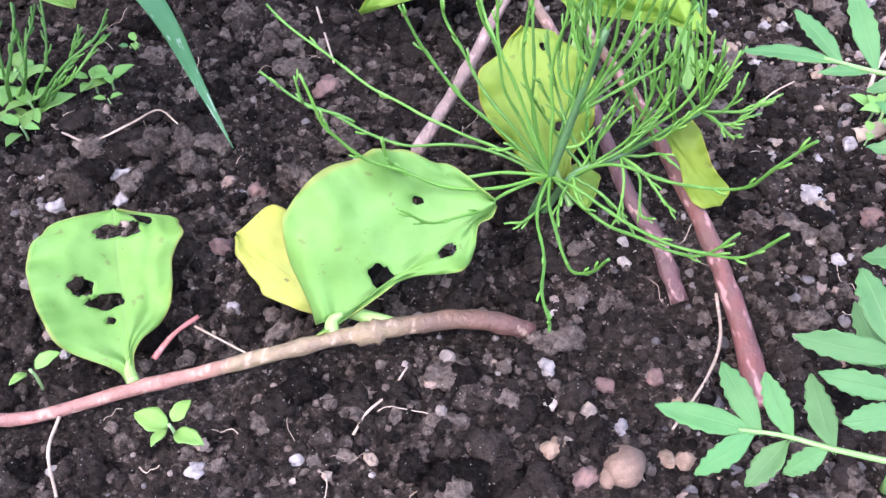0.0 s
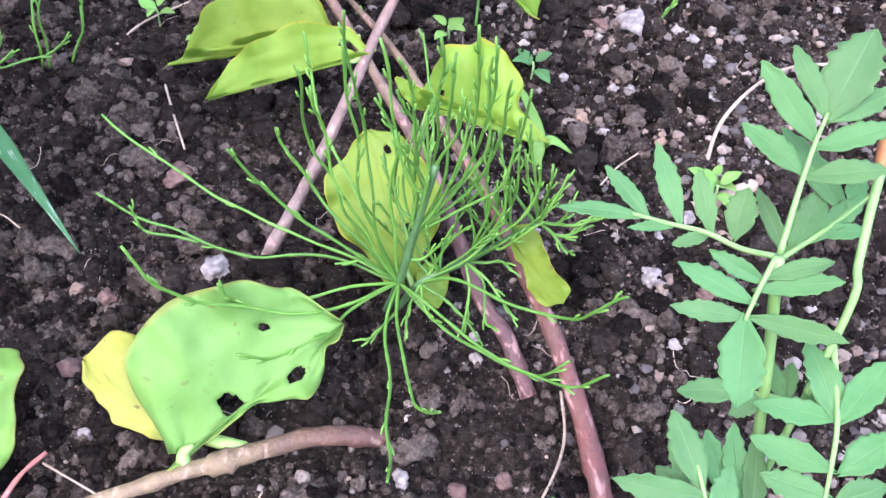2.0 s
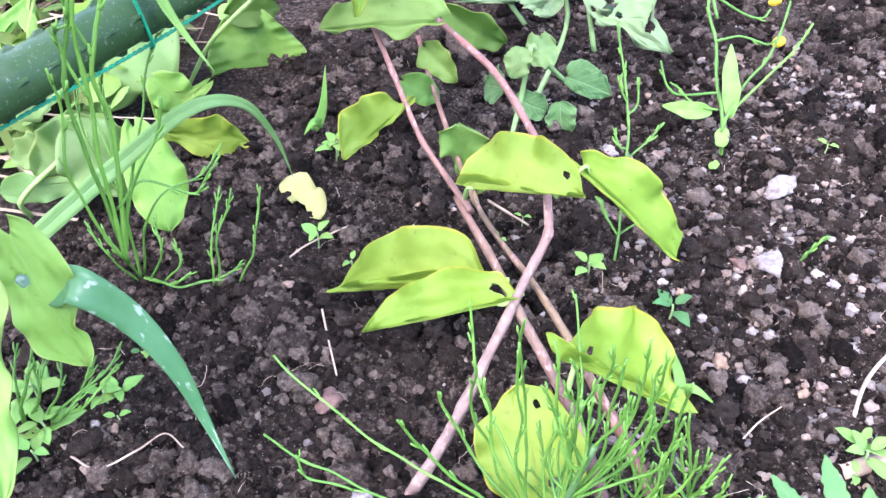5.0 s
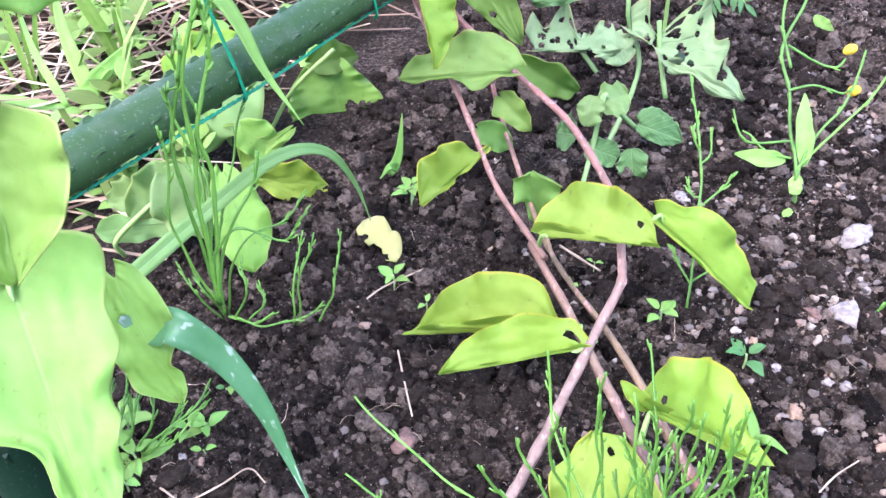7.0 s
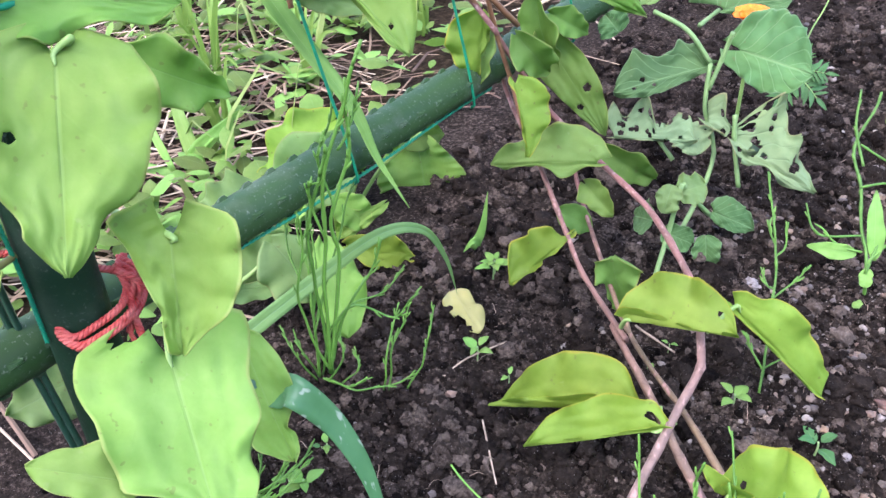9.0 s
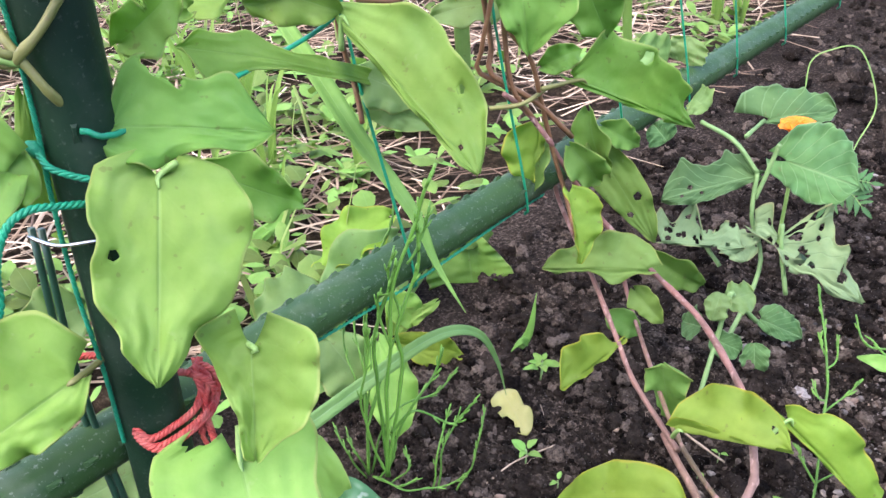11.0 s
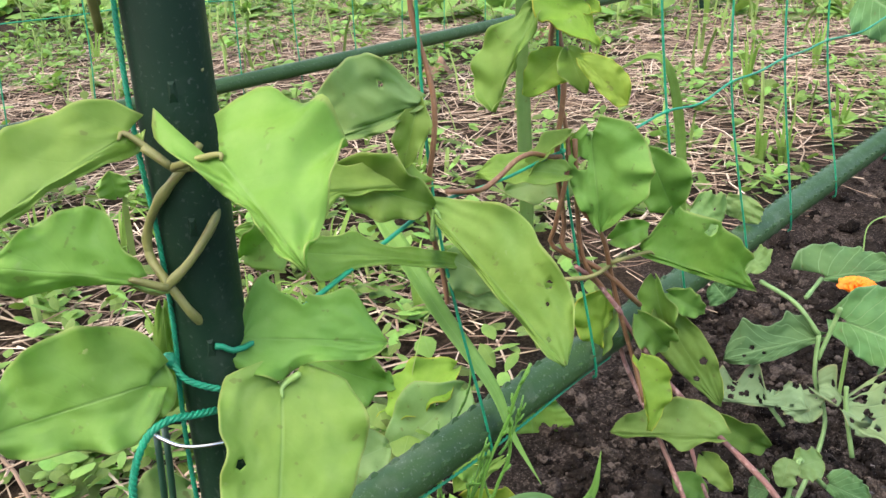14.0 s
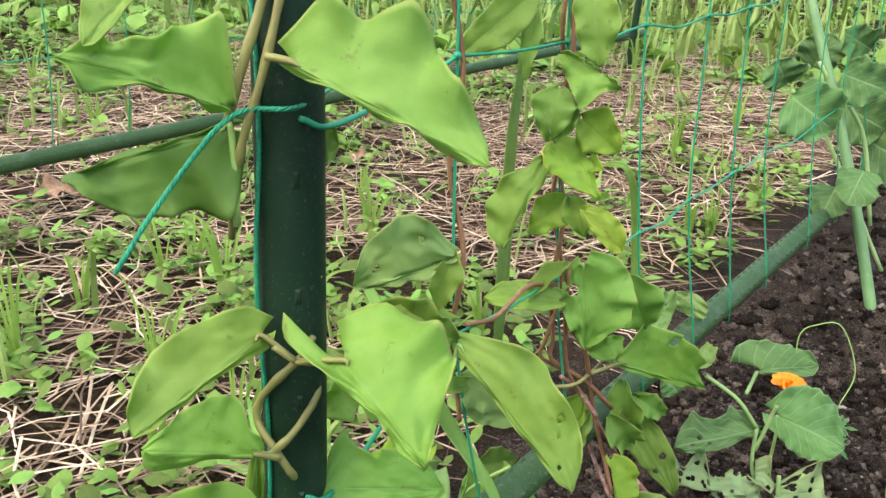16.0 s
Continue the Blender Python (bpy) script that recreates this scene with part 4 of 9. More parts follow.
add_leaf(runner, (-0.0445, 0.4052, 0.1323), (-0.0283, 0.4118, 0.1111), 0.0237, (0.39, -0.92, 0.02), "mid", fold=(45, 35), droop=0.2, wave=0.08, seed=15)
add_leaf(runner, (-0.0301, 0.4231, 0.1365), (-0.0118, 0.4237, 0.1266), 0.0159, (0.19, -0.94, 0.28), "mid", fold=(35, 35), droop=0.25, wave=0.1, seed=16)
add_leaf(runner, (-0.0098, 0.3903, 0.0660), (0.0044, 0.3797, 0.0550), 0.0158, (-0.11, -0.79, 0.61), "light", fold=(40, 25), droop=0.15, seed=17)
add_leaf(runner, (-0.0006, 0.4217, 0.0666), (0.0304, 0.4332, 0.0416), 0.0200, (0.28, -0.96, -0.10), "mid", fold=(25, 45), droop=0.1, seed=18)
add_leaf(runner, (-0.0614, 0.4176, 0.1334), (-0.0639, 0.4052, 0.1067), 0.0200, (-0.25, -0.87, 0.43), "light", fold=(25, 15), droop=0.1, seed=19)
add_leaf(runner, (-0.0201, 0.4044, 0.0400), (-0.0028, 0.4026, 0.0300), 0.0156, (0.18, -0.87, 0.47), "mid", fold=(20, 20), seed=20)
low_vine = thing("vine", "low vine leaves growing under the pole beside soil", "vine")
add_leaf(low_vine, (-0.1478, 0.3568, 0.0336), (-0.1814, 0.3466, 0.0168), 0.0438, (0.15, -0.95, 0.27), "pale", fold=(8, 8), droop=0.04, wave=0.045, rows=40, cols=26, outline=((0.1, 0.17, 0.21, 0.24, 0.25, 0.23, 0.21, 0.19, 0.16, 0.14, 0.11, 0.08, 0.06, 0.03, 0.02), (0.37, 0.79, 0.89, 0.96, 0.99, 1, 1, 0.9, 0.81, 0.7, 0.57, 0.44, 0.3, 0.15, 0.02)), lobe=(0.0, 0.157), seed=21)
add_leaf(low_vine, (-0.1518, 0.3473, 0.0244), (-0.1931, 0.3418, 0.0204), 0.0154, (0.1, -0.96, 0.27), "pale", fold=(6, 6), outline=((0.25, 0.35, 0.48, 0.64, 0.8, 0.83, 0.87, 0.9, 0.93, 0.92, 0.9, 0.87, 0.68, 0.47, 0.02), (0.3, 0.36, 0.42, 0.49, 0.48, 0.46, 0.45, 0.52, 0.72, 0.92, 1, 0.91, 0.82, 0.49, 0.02)), lobe=(0.0, 0.0), rows=40, cols=26, wave=0.045, droop=0.04, seed=131)
add_leaf(low_vine, (-0.1302, 0.3522, 0.0487), (-0.1145, 0.323, 0.0162), 0.0281, (0.26, -0.65, 0.71), "fresh", fold=(6, 6), droop=0.04, wave=0.045, outline=((0.29, 0.42, 0.55, 0.69, 0.82, 0.88, 0.94, 1, 1, 0.96, 0.88, 0.74, 0.59, 0.47, 0.02), (0.2, 0.36, 0.47, 0.58, 0.69, 0.7, 0.72, 0.73, 0.72, 0.71, 0.7, 0.62, 0.51, 0.35, 0.02)), lobe=(0.0, 0.0), rows=40, cols=26, seed=22)
add_leaf(low_vine, (-0.131, 0.3899, 0.0188), (-0.0969, 0.4021, 0.0048), 0.0318, (0.39, -0.91, 0.15), "lime", fold=(8, 14), droop=0.04, wave=0.045, outline=((0.35, 0.41, 0.47, 0.53, 0.6, 0.71, 0.82, 0.85, 0.78, 0.71, 0.63, 0.47, 0.32, 0.16, 0.02), (0.16, 0.22, 0.29, 0.35, 0.41, 0.47, 0.54, 0.6, 0.66, 0.73, 0.85, 1, 0.25, 0.12, 0.02)), lobe=(0.0, 0.0), rows=40, cols=26, seed=23)
add_leaf(low_vine, (-0.1126, 0.4037, 0.0378), (-0.1367, 0.3914, 0.021), 0.0279, (0.14, -0.88, 0.44), "fresh", fold=(10, 10), outline=((0.15, 0.19, 0.24, 0.25, 0.25, 0.26, 0.26, 0.26, 0.25, 0.24, 0.24, 0.21, 0.14, 0.07, 0.02), (0.1, 0.13, 0.16, 0.22, 0.3, 0.38, 0.51, 0.75, 0.99, 1, 0.94, 0.77, 0.56, 0.31, 0.02)), lobe=(0.0, 0.0), rows=40, cols=26, wave=0.045, droop=0.04, seed=24)
add_leaf(low_vine, (-0.1097, 0.4889, 0.0296), (-0.1034, 0.4764, 0.0011), 0.0577, (0.23, -0.87, 0.43), "fresh_mid", fold=(6, 6), droop=0.04, wave=0.045, waves=1.6, rows=40, cols=26, outline=((0.25, 0.31, 0.38, 0.45, 0.52, 0.59, 0.66, 0.72, 0.77, 0.82, 0.87, 0.9, 0.91, 0.93, 0.02), (0.29, 0.49, 0.59, 0.69, 0.79, 0.85, 0.88, 0.92, 0.95, 0.99, 1, 0.97, 0.94, 0.91, 0.02)), lobe=(0.0, 0.0), seed=25)
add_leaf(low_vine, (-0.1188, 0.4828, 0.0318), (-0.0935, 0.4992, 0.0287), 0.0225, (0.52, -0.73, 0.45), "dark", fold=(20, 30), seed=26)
add_leaf(low_vine, (-0.1703, 0.3569, 0.0349), (-0.1917, 0.3574, 0.0260), 0.0180, (-0.18, -0.90, 0.39), "pale", fold=(15, 15), seed=27)
add_leaf(low_vine, (-0.1235, 0.2377, 0.0904), (-0.1066, 0.2224, 0.05), 0.0226, (0.26, -0.86, 0.43), "fresh", fold=(5, 5), droop=0.04, wave=0.045, rows=48, cols=40, holes=[(0.302, 0.356, 0.044, 0.237)], outline=((0.48, 0.57, 0.69, 0.83, 0.9, 0.94, 0.91, 0.81, 0.67, 0.38, 0.24, 0.36, 0.35, 0.27, 0.02), (0.42, 0.51, 0.61, 0.7, 0.77, 0.84, 0.9, 0.97, 0.98, 0.99, 1, 0.91, 0.67, 0.38, 0.02)), lobe=(0.02, 0.0), seed=28)
add_leaf(low_vine, (-0.2025, 0.2517, 0.0515), (-0.2259, 0.2357, 0.0432), 0.0264, (0.30, -0.75, 0.60), "pale", fold=(8, 8), droop=0.1, wave=0.1, seed=29)
add_leaf(low_vine, (-0.1530, 0.4641, 0.0547), (-0.1938, 0.4372, 0.0259), 0.0408, (-0.15, -0.61, 0.78), "lime", fold=(30, 20), droop=0.1, wave=0.1, seed=30)
add_leaf(low_vine, (-0.1441, 0.4467, 0.0501), (-0.1854, 0.4174, 0.0121), 0.0464, (0.17, -0.86, 0.48), "pale", fold=(10, 10), droop=0.1, wave=0.06, holes=[(0.25, 0.2, 0.03, 0.06)], seed=31)
add_leaf(low_vine, (-0.1693, 0.3760, 0.0588), (-0.1988, 0.3640, 0.0464), 0.0321, (0.05, -0.77, 0.63), "pale", fold=(15, 10), droop=0.1, wave=0.1, seed=32)
add_leaf(low_vine, (-0.1543, 0.3485, 0.0493), (-0.1318, 0.3427, 0.0216), 0.0333, (0.40, -0.78, 0.49), "pale", fold=(10, 10), droop=0.1, seed=33)
add_leaf(low_vine, (-0.1347, 0.3976, 0.0435), (-0.1201, 0.3984, 0.0258), 0.0214, (0.46, -0.82, 0.34), "fresh", fold=(20, 20), droop=0.1, seed=34)
tube_part("stem", [(-0.1394, 0.4543, 0.0050), (-0.1232, 0.4575, 0.0300), (-0.0978, 0.4545, 0.0550)], 0.0012, STEM_GREEN, low_vine, 6, 10, 0.2)
tube_part("stem", [(-0.1844, 0.3454, 0.0040), (-0.1809, 0.3385, 0.0200), (-0.1610, 0.3526, 0.0350)], 0.0012, STEM_GREEN, low_vine, 6, 10, 0.2)
tube_part("stem", [(-0.1631, 0.2105, 0.0200), (-0.1423, 0.2247, 0.0600), (-0.1293, 0.2400, 0.0957)], 0.0014, STEM_PINK, low_vine, 6, 10, 0.2)
climber = thing("vine", "vine climbing the stake with broad fleshy green leaves", "vine")
add_leaf(climber, (-0.1394, 0.2096, 0.2071), (-0.1322, 0.1779, 0.1658), 0.0462, (0.44, -0.67, 0.59), "fresh", [(-0.1481, 0.2151, 0.1993), (-0.1359, 0.2123, 0.2095)], fold=(8, 8), droop=0.04, wave=0.025, rows=48, cols=40, outline=((0.53, 0.72, 0.83, 0.92, 0.98, 1, 0.98, 0.91, 0.87, 0.85, 0.81, 0.76, 0.64, 0.42, 0.34, 0.31, 0.24, 0.15, 0.02), (0.39, 0.64, 0.71, 0.73, 0.71, 0.69, 0.61, 0.62, 0.67, 0.67, 0.65, 0.62, 0.54, 0.44, 0.37, 0.35, 0.26, 0.16, 0.02)), holes=[(0.396, 0.718, 0.025, 0.091)], lobe=(0.038, 0.049), seed=35)
add_leaf(climber, (-0.1583, 0.211, 0.2192), (-0.1152, 0.2289, 0.2126), 0.0373, (0.39, -0.71, 0.59), "fresh_mid", fold=(8, 8), droop=0.04, wave=0.045, rows=48, cols=40, holes=[(0.416, -0.87, 0.1, 0.184)], outline=((0.05, 0.07, 0.08, 0.08, 0.72, 0.96, 1, 0.95, 0.82, 0.68, 0.65, 0.67, 0.72, 0.78, 0.77, 0.6, 0.44, 0.27, 0.02), (0.05, 0.14, 0.29, 0.41, 0.51, 0.55, 0.59, 0.63, 0.48, 0.39, 0.35, 0.34, 0.33, 0.32, 0.31, 0.3, 0.26, 0.17, 0.02)), lobe=(0.0, 0.0), seed=36)
add_leaf(climber, (-0.1207, 0.2061, 0.1588), (-0.1178, 0.1916, 0.1298), 0.0527, (0.37, -0.82, 0.44), "fresh", [(-0.1533, 0.2312, 0.1478)], fold=(48, 6), droop=0.04, wave=0.02, rows=40, cols=26, outline=((0.64, 0.91, 0.98, 0.99, 1, 0.98, 0.95, 0.9, 0.84, 0.77, 0.66, 0.55, 0.44, 0.32, 0.21, 0.1, 0.02), (0.34, 0.55, 0.51, 0.44, 0.39, 0.36, 0.32, 0.28, 0.23, 0.19, 0.17, 0.16, 0.15, 0.14, 0.12, 0.1, 0.02)), lobe=(0.202, 0.228), seed=37)
add_leaf(climber, (-0.1283, 0.2017, 0.1199), (-0.1003, 0.1585, 0.0758), 0.0515, (0.3, -0.58, 0.76), "fresh", [(-0.1313, 0.2098, 0.1244)], fold=(6, 8), droop=0.04, wave=0.025, rows=48, cols=40, outline=((0.71, 0.86, 0.92, 0.88, 0.82, 0.76, 0.77, 0.78, 0.75, 0.64, 0.54, 0.52, 0.55, 0.5, 0.43, 0.41, 0.38, 0.32, 0.25, 0.16, 0.02), (0.4, 0.84, 0.96, 1, 0.97, 0.89, 0.86, 0.85, 0.84, 0.83, 0.8, 0.5, 0.31, 0.25, 0.24, 0.23, 0.21, 0.17, 0.14, 0.08, 0.02)), lobe=(0.085, 0.121), holes=[(0.003, 0.86, 0.035, 0.148), (0.03, 1.05, 0.016, 0.064)], seed=38)
add_leaf(climber, (-0.1419, 0.1962, 0.2763), (-0.1151, 0.177, 0.2597), 0.0523, (0.02, -0.64, 0.76), "fresh", [(-0.151, 0.2015, 0.2712), (-0.1564, 0.2009, 0.271)], stalk=STEM_OLIVE, fold=(8, 8), droop=0.04, wave=0.04, rows=40, cols=26, outline=((0.46, 0.63, 0.75, 0.78, 0.82, 0.85, 0.9, 0.97, 1, 0.97, 0.95, 0.92, 0.9, 0.84, 0.74, 0.63, 0.53, 0.42, 0.31, 0.24, 0.17, 0.09, 0.02), (0.46, 0.37, 0.33, 0.29, 0.26, 0.23, 0.21, 0.18, 0.16, 0.14, 0.12, 0.1, 0.08, 0.09, 0.09, 0.1, 0.1, 0.11, 0.11, 0.09, 0.07, 0.05, 0.02)), lobe=(0.195, 0.5), seed=39)
add_leaf(climber, (-0.1651, 0.1986, 0.2793), (-0.1882, 0.1674, 0.2639), 0.0292, (0.47, -0.65, 0.6), "fresh", [(-0.1623, 0.1993, 0.2761), (-0.1564, 0.2009, 0.271)], stalk=STEM_OLIVE, fold=(-50, 10), droop=0.04, wave=0.04, rows=40, cols=26, outline=((0.26, 0.42, 0.38, 0.33, 0.28, 0.24, 0.2, 0.16, 0.13, 0.11, 0.13, 0.18, 0.19, 0.14, 0.12, 0.16, 0.17, 0.09, 0.02), (0.35, 0.58, 0.7, 0.77, 0.84, 0.89, 0.94, 0.98, 1, 1, 1, 1, 0.93, 0.86, 0.79, 0.68, 0.54, 0.4, 0.02)), lobe=(0.0, 0.055), seed=41)
add_leaf(climber, (-0.1645, 0.1908, 0.2457), (-0.1888, 0.1732, 0.2555), 0.0319, (0.64, -0.63, 0.44), "fresh", [(-0.1601, 0.1958, 0.2416)], stalk=STEM_OLIVE, fold=(-50, 10), droop=0.04, wave=0.04, outline=((0.07, 0.11, 0.12, 0.14, 0.15, 0.18, 0.2, 0.23, 0.3, 0.36, 0.43, 0.49, 0.56, 0.56, 0.54, 0.43, 0.02), (0.24, 0.3, 0.36, 0.49, 0.8, 0.98, 0.99, 1, 0.97, 0.91, 0.84, 0.75, 0.65, 0.55, 0.39, 0.22, 0.02)), lobe=(0.0, 0.0), rows=40, cols=26, seed=42)
add_leaf(climber, (-0.1696, 0.1954, 0.2132), (-0.2003, 0.1703, 0.2103), 0.0395, (0.53, -0.7, 0.48), "fresh_mid", fold=(6, 8), droop=0.04, wave=0.045, rows=40, cols=26, outline=((0.25, 0.41, 0.56, 0.69, 0.68, 0.68, 0.62, 0.56, 0.5, 0.48, 0.47, 0.45, 0.41, 0.34, 0.02), (0.51, 0.68, 0.84, 0.9, 0.95, 1, 0.99, 0.96, 0.93, 0.87, 0.8, 0.73, 0.52, 0.26, 0.02)), lobe=(0.0, 0.056), seed=43)
add_leaf(climber, (-0.1742, 0.2133, 0.2251), (-0.173, 0.208, 0.1954), 0.0125, (0.54, -0.83, 0.17), "fresh_mid", fold=(8, 8), droop=0.04, outline=((0.24, 0.4, 0.41, 0.43, 0.44, 0.46, 0.47, 0.63, 0.75, 0.81, 0.86, 0.91, 0.95, 0.73, 0.02), (0.2, 0.32, 0.4, 0.48, 0.56, 0.64, 0.73, 0.82, 0.91, 1, 0.99, 0.98, 0.95, 0.66, 0.02)), lobe=(0.0, 0.0), rows=40, cols=26, wave=0.045, seed=44)
# shaded, backlit leaf: its shade is put into the colour by the dark tone
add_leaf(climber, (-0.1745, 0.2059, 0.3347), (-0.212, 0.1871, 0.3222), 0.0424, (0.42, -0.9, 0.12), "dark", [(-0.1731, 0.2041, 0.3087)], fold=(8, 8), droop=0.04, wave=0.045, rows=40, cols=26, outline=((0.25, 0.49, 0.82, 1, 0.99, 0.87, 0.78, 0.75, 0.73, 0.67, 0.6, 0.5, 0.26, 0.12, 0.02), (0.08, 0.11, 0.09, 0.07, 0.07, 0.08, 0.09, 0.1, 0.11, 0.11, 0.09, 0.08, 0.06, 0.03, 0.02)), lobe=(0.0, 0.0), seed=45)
add_leaf(climber, (-0.175, 0.202, 0.3415), (-0.2046, 0.1805, 0.3556), 0.0444, (0.66, -0.6, 0.46), "fresh", fold=(8, 30), droop=0.04, wave=0.045, rows=40, cols=26, outline=((0.03, 0.04, 0.05, 0.05, 0.05, 0.05, 0.05, 0.08, 0.12, 0.16, 0.22, 0.29, 0.27, 0.1, 0.02), (0.14, 0.36, 0.7, 1, 0.89, 0.8, 0.7, 0.48, 0.44, 0.41, 0.35, 0.29, 0.25, 0.16, 0.02)), lobe=(0.0, 0.0), seed=46)
add_leaf(climber, (-0.1835, 0.1782, 0.372), (-0.1903, 0.1677, 0.3608), 0.0113, (0.3, -0.78, 0.55), "fresh", fold=(15, 15), droop=0.04, outline=((0.22, 0.25, 0.29, 0.33, 0.37, 0.4, 0.44, 0.47, 0.5, 0.5, 0.46, 0.41, 0.36, 0.27, 0.02), (0.61, 0.69, 0.76, 0.84, 0.92, 1, 1, 0.99, 0.94, 0.83, 0.72, 0.62, 0.43, 0.21, 0.02)), lobe=(0.0, 0.0), rows=40, cols=26, wave=0.045, seed=47)
add_leaf(climber, (-0.1559, 0.1977, 0.355), (-0.1062, 0.1903, 0.3367), 0.0479, (0.09, -0.82, 0.57), "fresh", [(-0.1619, 0.1983, 0.3555)], stalk=STEM_OLIVE, fold=(8, 8), droop=0.04, wave=0.045, rows=40, cols=26, outline=((0.34, 0.71, 0.75, 0.74, 0.75, 0.81, 0.89, 0.99, 1, 0.94, 0.8, 0.68, 0.59, 0.54, 0.5, 0.44, 0.34, 0.22, 0.02), (0.04, 0.06, 0.07, 0.07, 0.07, 0.07, 0.07, 0.07, 0.07, 0.07, 0.07, 0.07, 0.07, 0.07, 0.07, 0.07, 0.07, 0.07, 0.02)), lobe=(0.018, 0.0), seed=48)
add_leaf(climber, (-0.1637, 0.2218, 0.3297), (-0.151, 0.2253, 0.3275), 0.0157, (0.3, -0.91, 0.27), "fresh_mid", fold=(8, 8), outline=((0.44, 0.64, 0.77, 0.85, 0.92, 1, 1, 0.97, 0.95, 0.89, 0.77, 0.66, 0.53, 0.27, 0.02), (0.46, 0.55, 0.64, 0.73, 0.75, 0.71, 0.67, 0.63, 0.6, 0.63, 0.68, 0.73, 0.7, 0.54, 0.02)), lobe=(0.0, 0.0), rows=40, cols=26, wave=0.045, droop=0.04, seed=49)
add_leaf(climber, (-0.1671, 0.1922, 0.1519), (-0.1954, 0.1679, 0.1357), 0.0526, (0.36, -0.77, 0.53), "fresh", [(-0.1664, 0.2057, 0.1494)], stalk=STEM_OLIVE, fold=(6, 6), droop=0.04, wave=0.045, rows=40, cols=26, outline=((0.12, 0.22, 0.34, 0.37, 0.39, 0.39, 0.4, 0.39, 0.35, 0.32, 0.28, 0.25, 0.21, 0.11, 0.02), (0.57, 0.8, 0.91, 0.95, 0.98, 1, 0.97, 0.89, 0.81, 0.73, 0.63, 0.47, 0.31, 0.16, 0.02)), lobe=(0.0, 0.118), seed=50)
add_leaf(climber, (-0.1324, 0.1761, 0.0943), (-0.1586, 0.1689, 0.1063), 0.0171, (0.47, -0.51, 0.72), "fresh", fold=(10, 10), droop=0.15, seed=51)
add_leaf(climber, (-0.1710, 0.1999, 0.2166), (-0.1812, 0.1865, 0.2041), 0.0275, (0.57, -0.75, 0.34), "fresh_mid", fold=(10, 10), droop=0.1, seed=52)
add_leaf(climber, (-0.1603, 0.2380, 0.2309), (-0.1456, 0.2483, 0.2442), 0.0189, (0.60, -0.80, -0.04), "fresh_mid", fold=(30, 40), droop=0.1, seed=53)
add_leaf(climber, (-0.1494, 0.2583, 0.235), (-0.1669, 0.2448, 0.2352), 0.0256, (0.53, -0.68, 0.5), "fresh_mid", fold=(10, 10), outline=((0.2, 0.24, 0.27, 0.31, 0.34, 0.37, 0.4, 0.48, 0.6, 0.71, 0.84, 1, 0.88, 0.23, 0.02), (0.24, 0.31, 0.38, 0.38, 0.36, 0.34, 0.32, 0.29, 0.25, 0.22, 0.18, 0.17, 0.16, 0.12, 0.02)), lobe=(0.0, 0.0), rows=40, cols=26, wave=0.045, droop=0.04, seed=132)
add_leaf(climber, (-0.2047, 0.2456, 0.2440), (-0.2052, 0.2448, 0.2525), 0.0098, (0.65, -0.76, -0.05), "fresh", fold=(10, 10), seed=54)
add_leaf(climber, (-0.1895, 0.2311, 0.1468), (-0.2076, 0.2203, 0.1417), 0.0219, (0.33, -0.80, 0.51), "pale", fold=(15, 15), droop=0.1, seed=55)
tube_part("stem", [(-0.1549, 0.2118, 0.2734), (-0.1559, 0.2080, 0.2703), (-0.1594, 0.2057, 0.2662), (-0.1650, 0.2055, 0.2598), (-0.1698, 0.2069, 0.2521), (-0.1703, 0.2062, 0.2453), (-0.1654, 0.2033, 0.2404), (-0.1622, 0.2032, 0.2354), (-0.1596, 0.2052, 0.2288), (-0.1604, 0.2178, 0.2148)], knotty(lambda t: 0.00115, 5), STEM_OLIVE, climber, 6, 10, 0.15)
tube_part("stem", [(-0.1544, 0.2162, 0.2911), (-0.1551, 0.2177, 0.2824), (-0.1558, 0.2212, 0.2713), (-0.1551, 0.2201, 0.2641), (-0.1543, 0.2170, 0.2584), (-0.1542, 0.2114, 0.2528), (-0.1575, 0.2065, 0.2461), (-0.1626, 0.2025, 0.2401), (-0.1664, 0.2013, 0.2374), (-0.1710, 0.1983, 0.2410), (-0.1745, 0.1953, 0.2450)], knotty(lambda t: 0.00115, 5), STEM_OLIVE, climber, 6, 10, 0.15)
tube_part("stem", [(-0.1643, 0.2106, 0.3749), (-0.1672, 0.2079, 0.3630), (-0.1709, 0.2061, 0.3506), (-0.1754, 0.2069, 0.3370), (-0.1786, 0.2101, 0.3236), (-0.1813, 0.2195, 0.3053)], knotty(lambda t: 0.00125, 5), STEM_OLIVE, climber, 6, 10, 0.15)
tube_part("stem", [(-0.1611, 0.2117, 0.3750), (-0.1630, 0.2084, 0.3619), (-0.1662, 0.2066, 0.3481), (-0.1708, 0.2055, 0.3334), (-0.1746, 0.2076, 0.3201), (-0.1804, 0.2175, 0.2992)], knotty(lambda t: 0.00115, 5), STEM_OLIVE, climber, 6, 10, 0.15)
tube_part("stem", [(-0.1641, 0.2023, 0.2373), (-0.1670, 0.1973, 0.2405), (-0.1686, 0.1932, 0.2446), (-0.1706, 0.1885, 0.2495)], knotty(lambda t: 0.0008, 5), STEM_GREEN, climber, 6, 10, 0.15)
net_vine = thing("vine", "vine twining up the green net with wavy leaves", "vine")
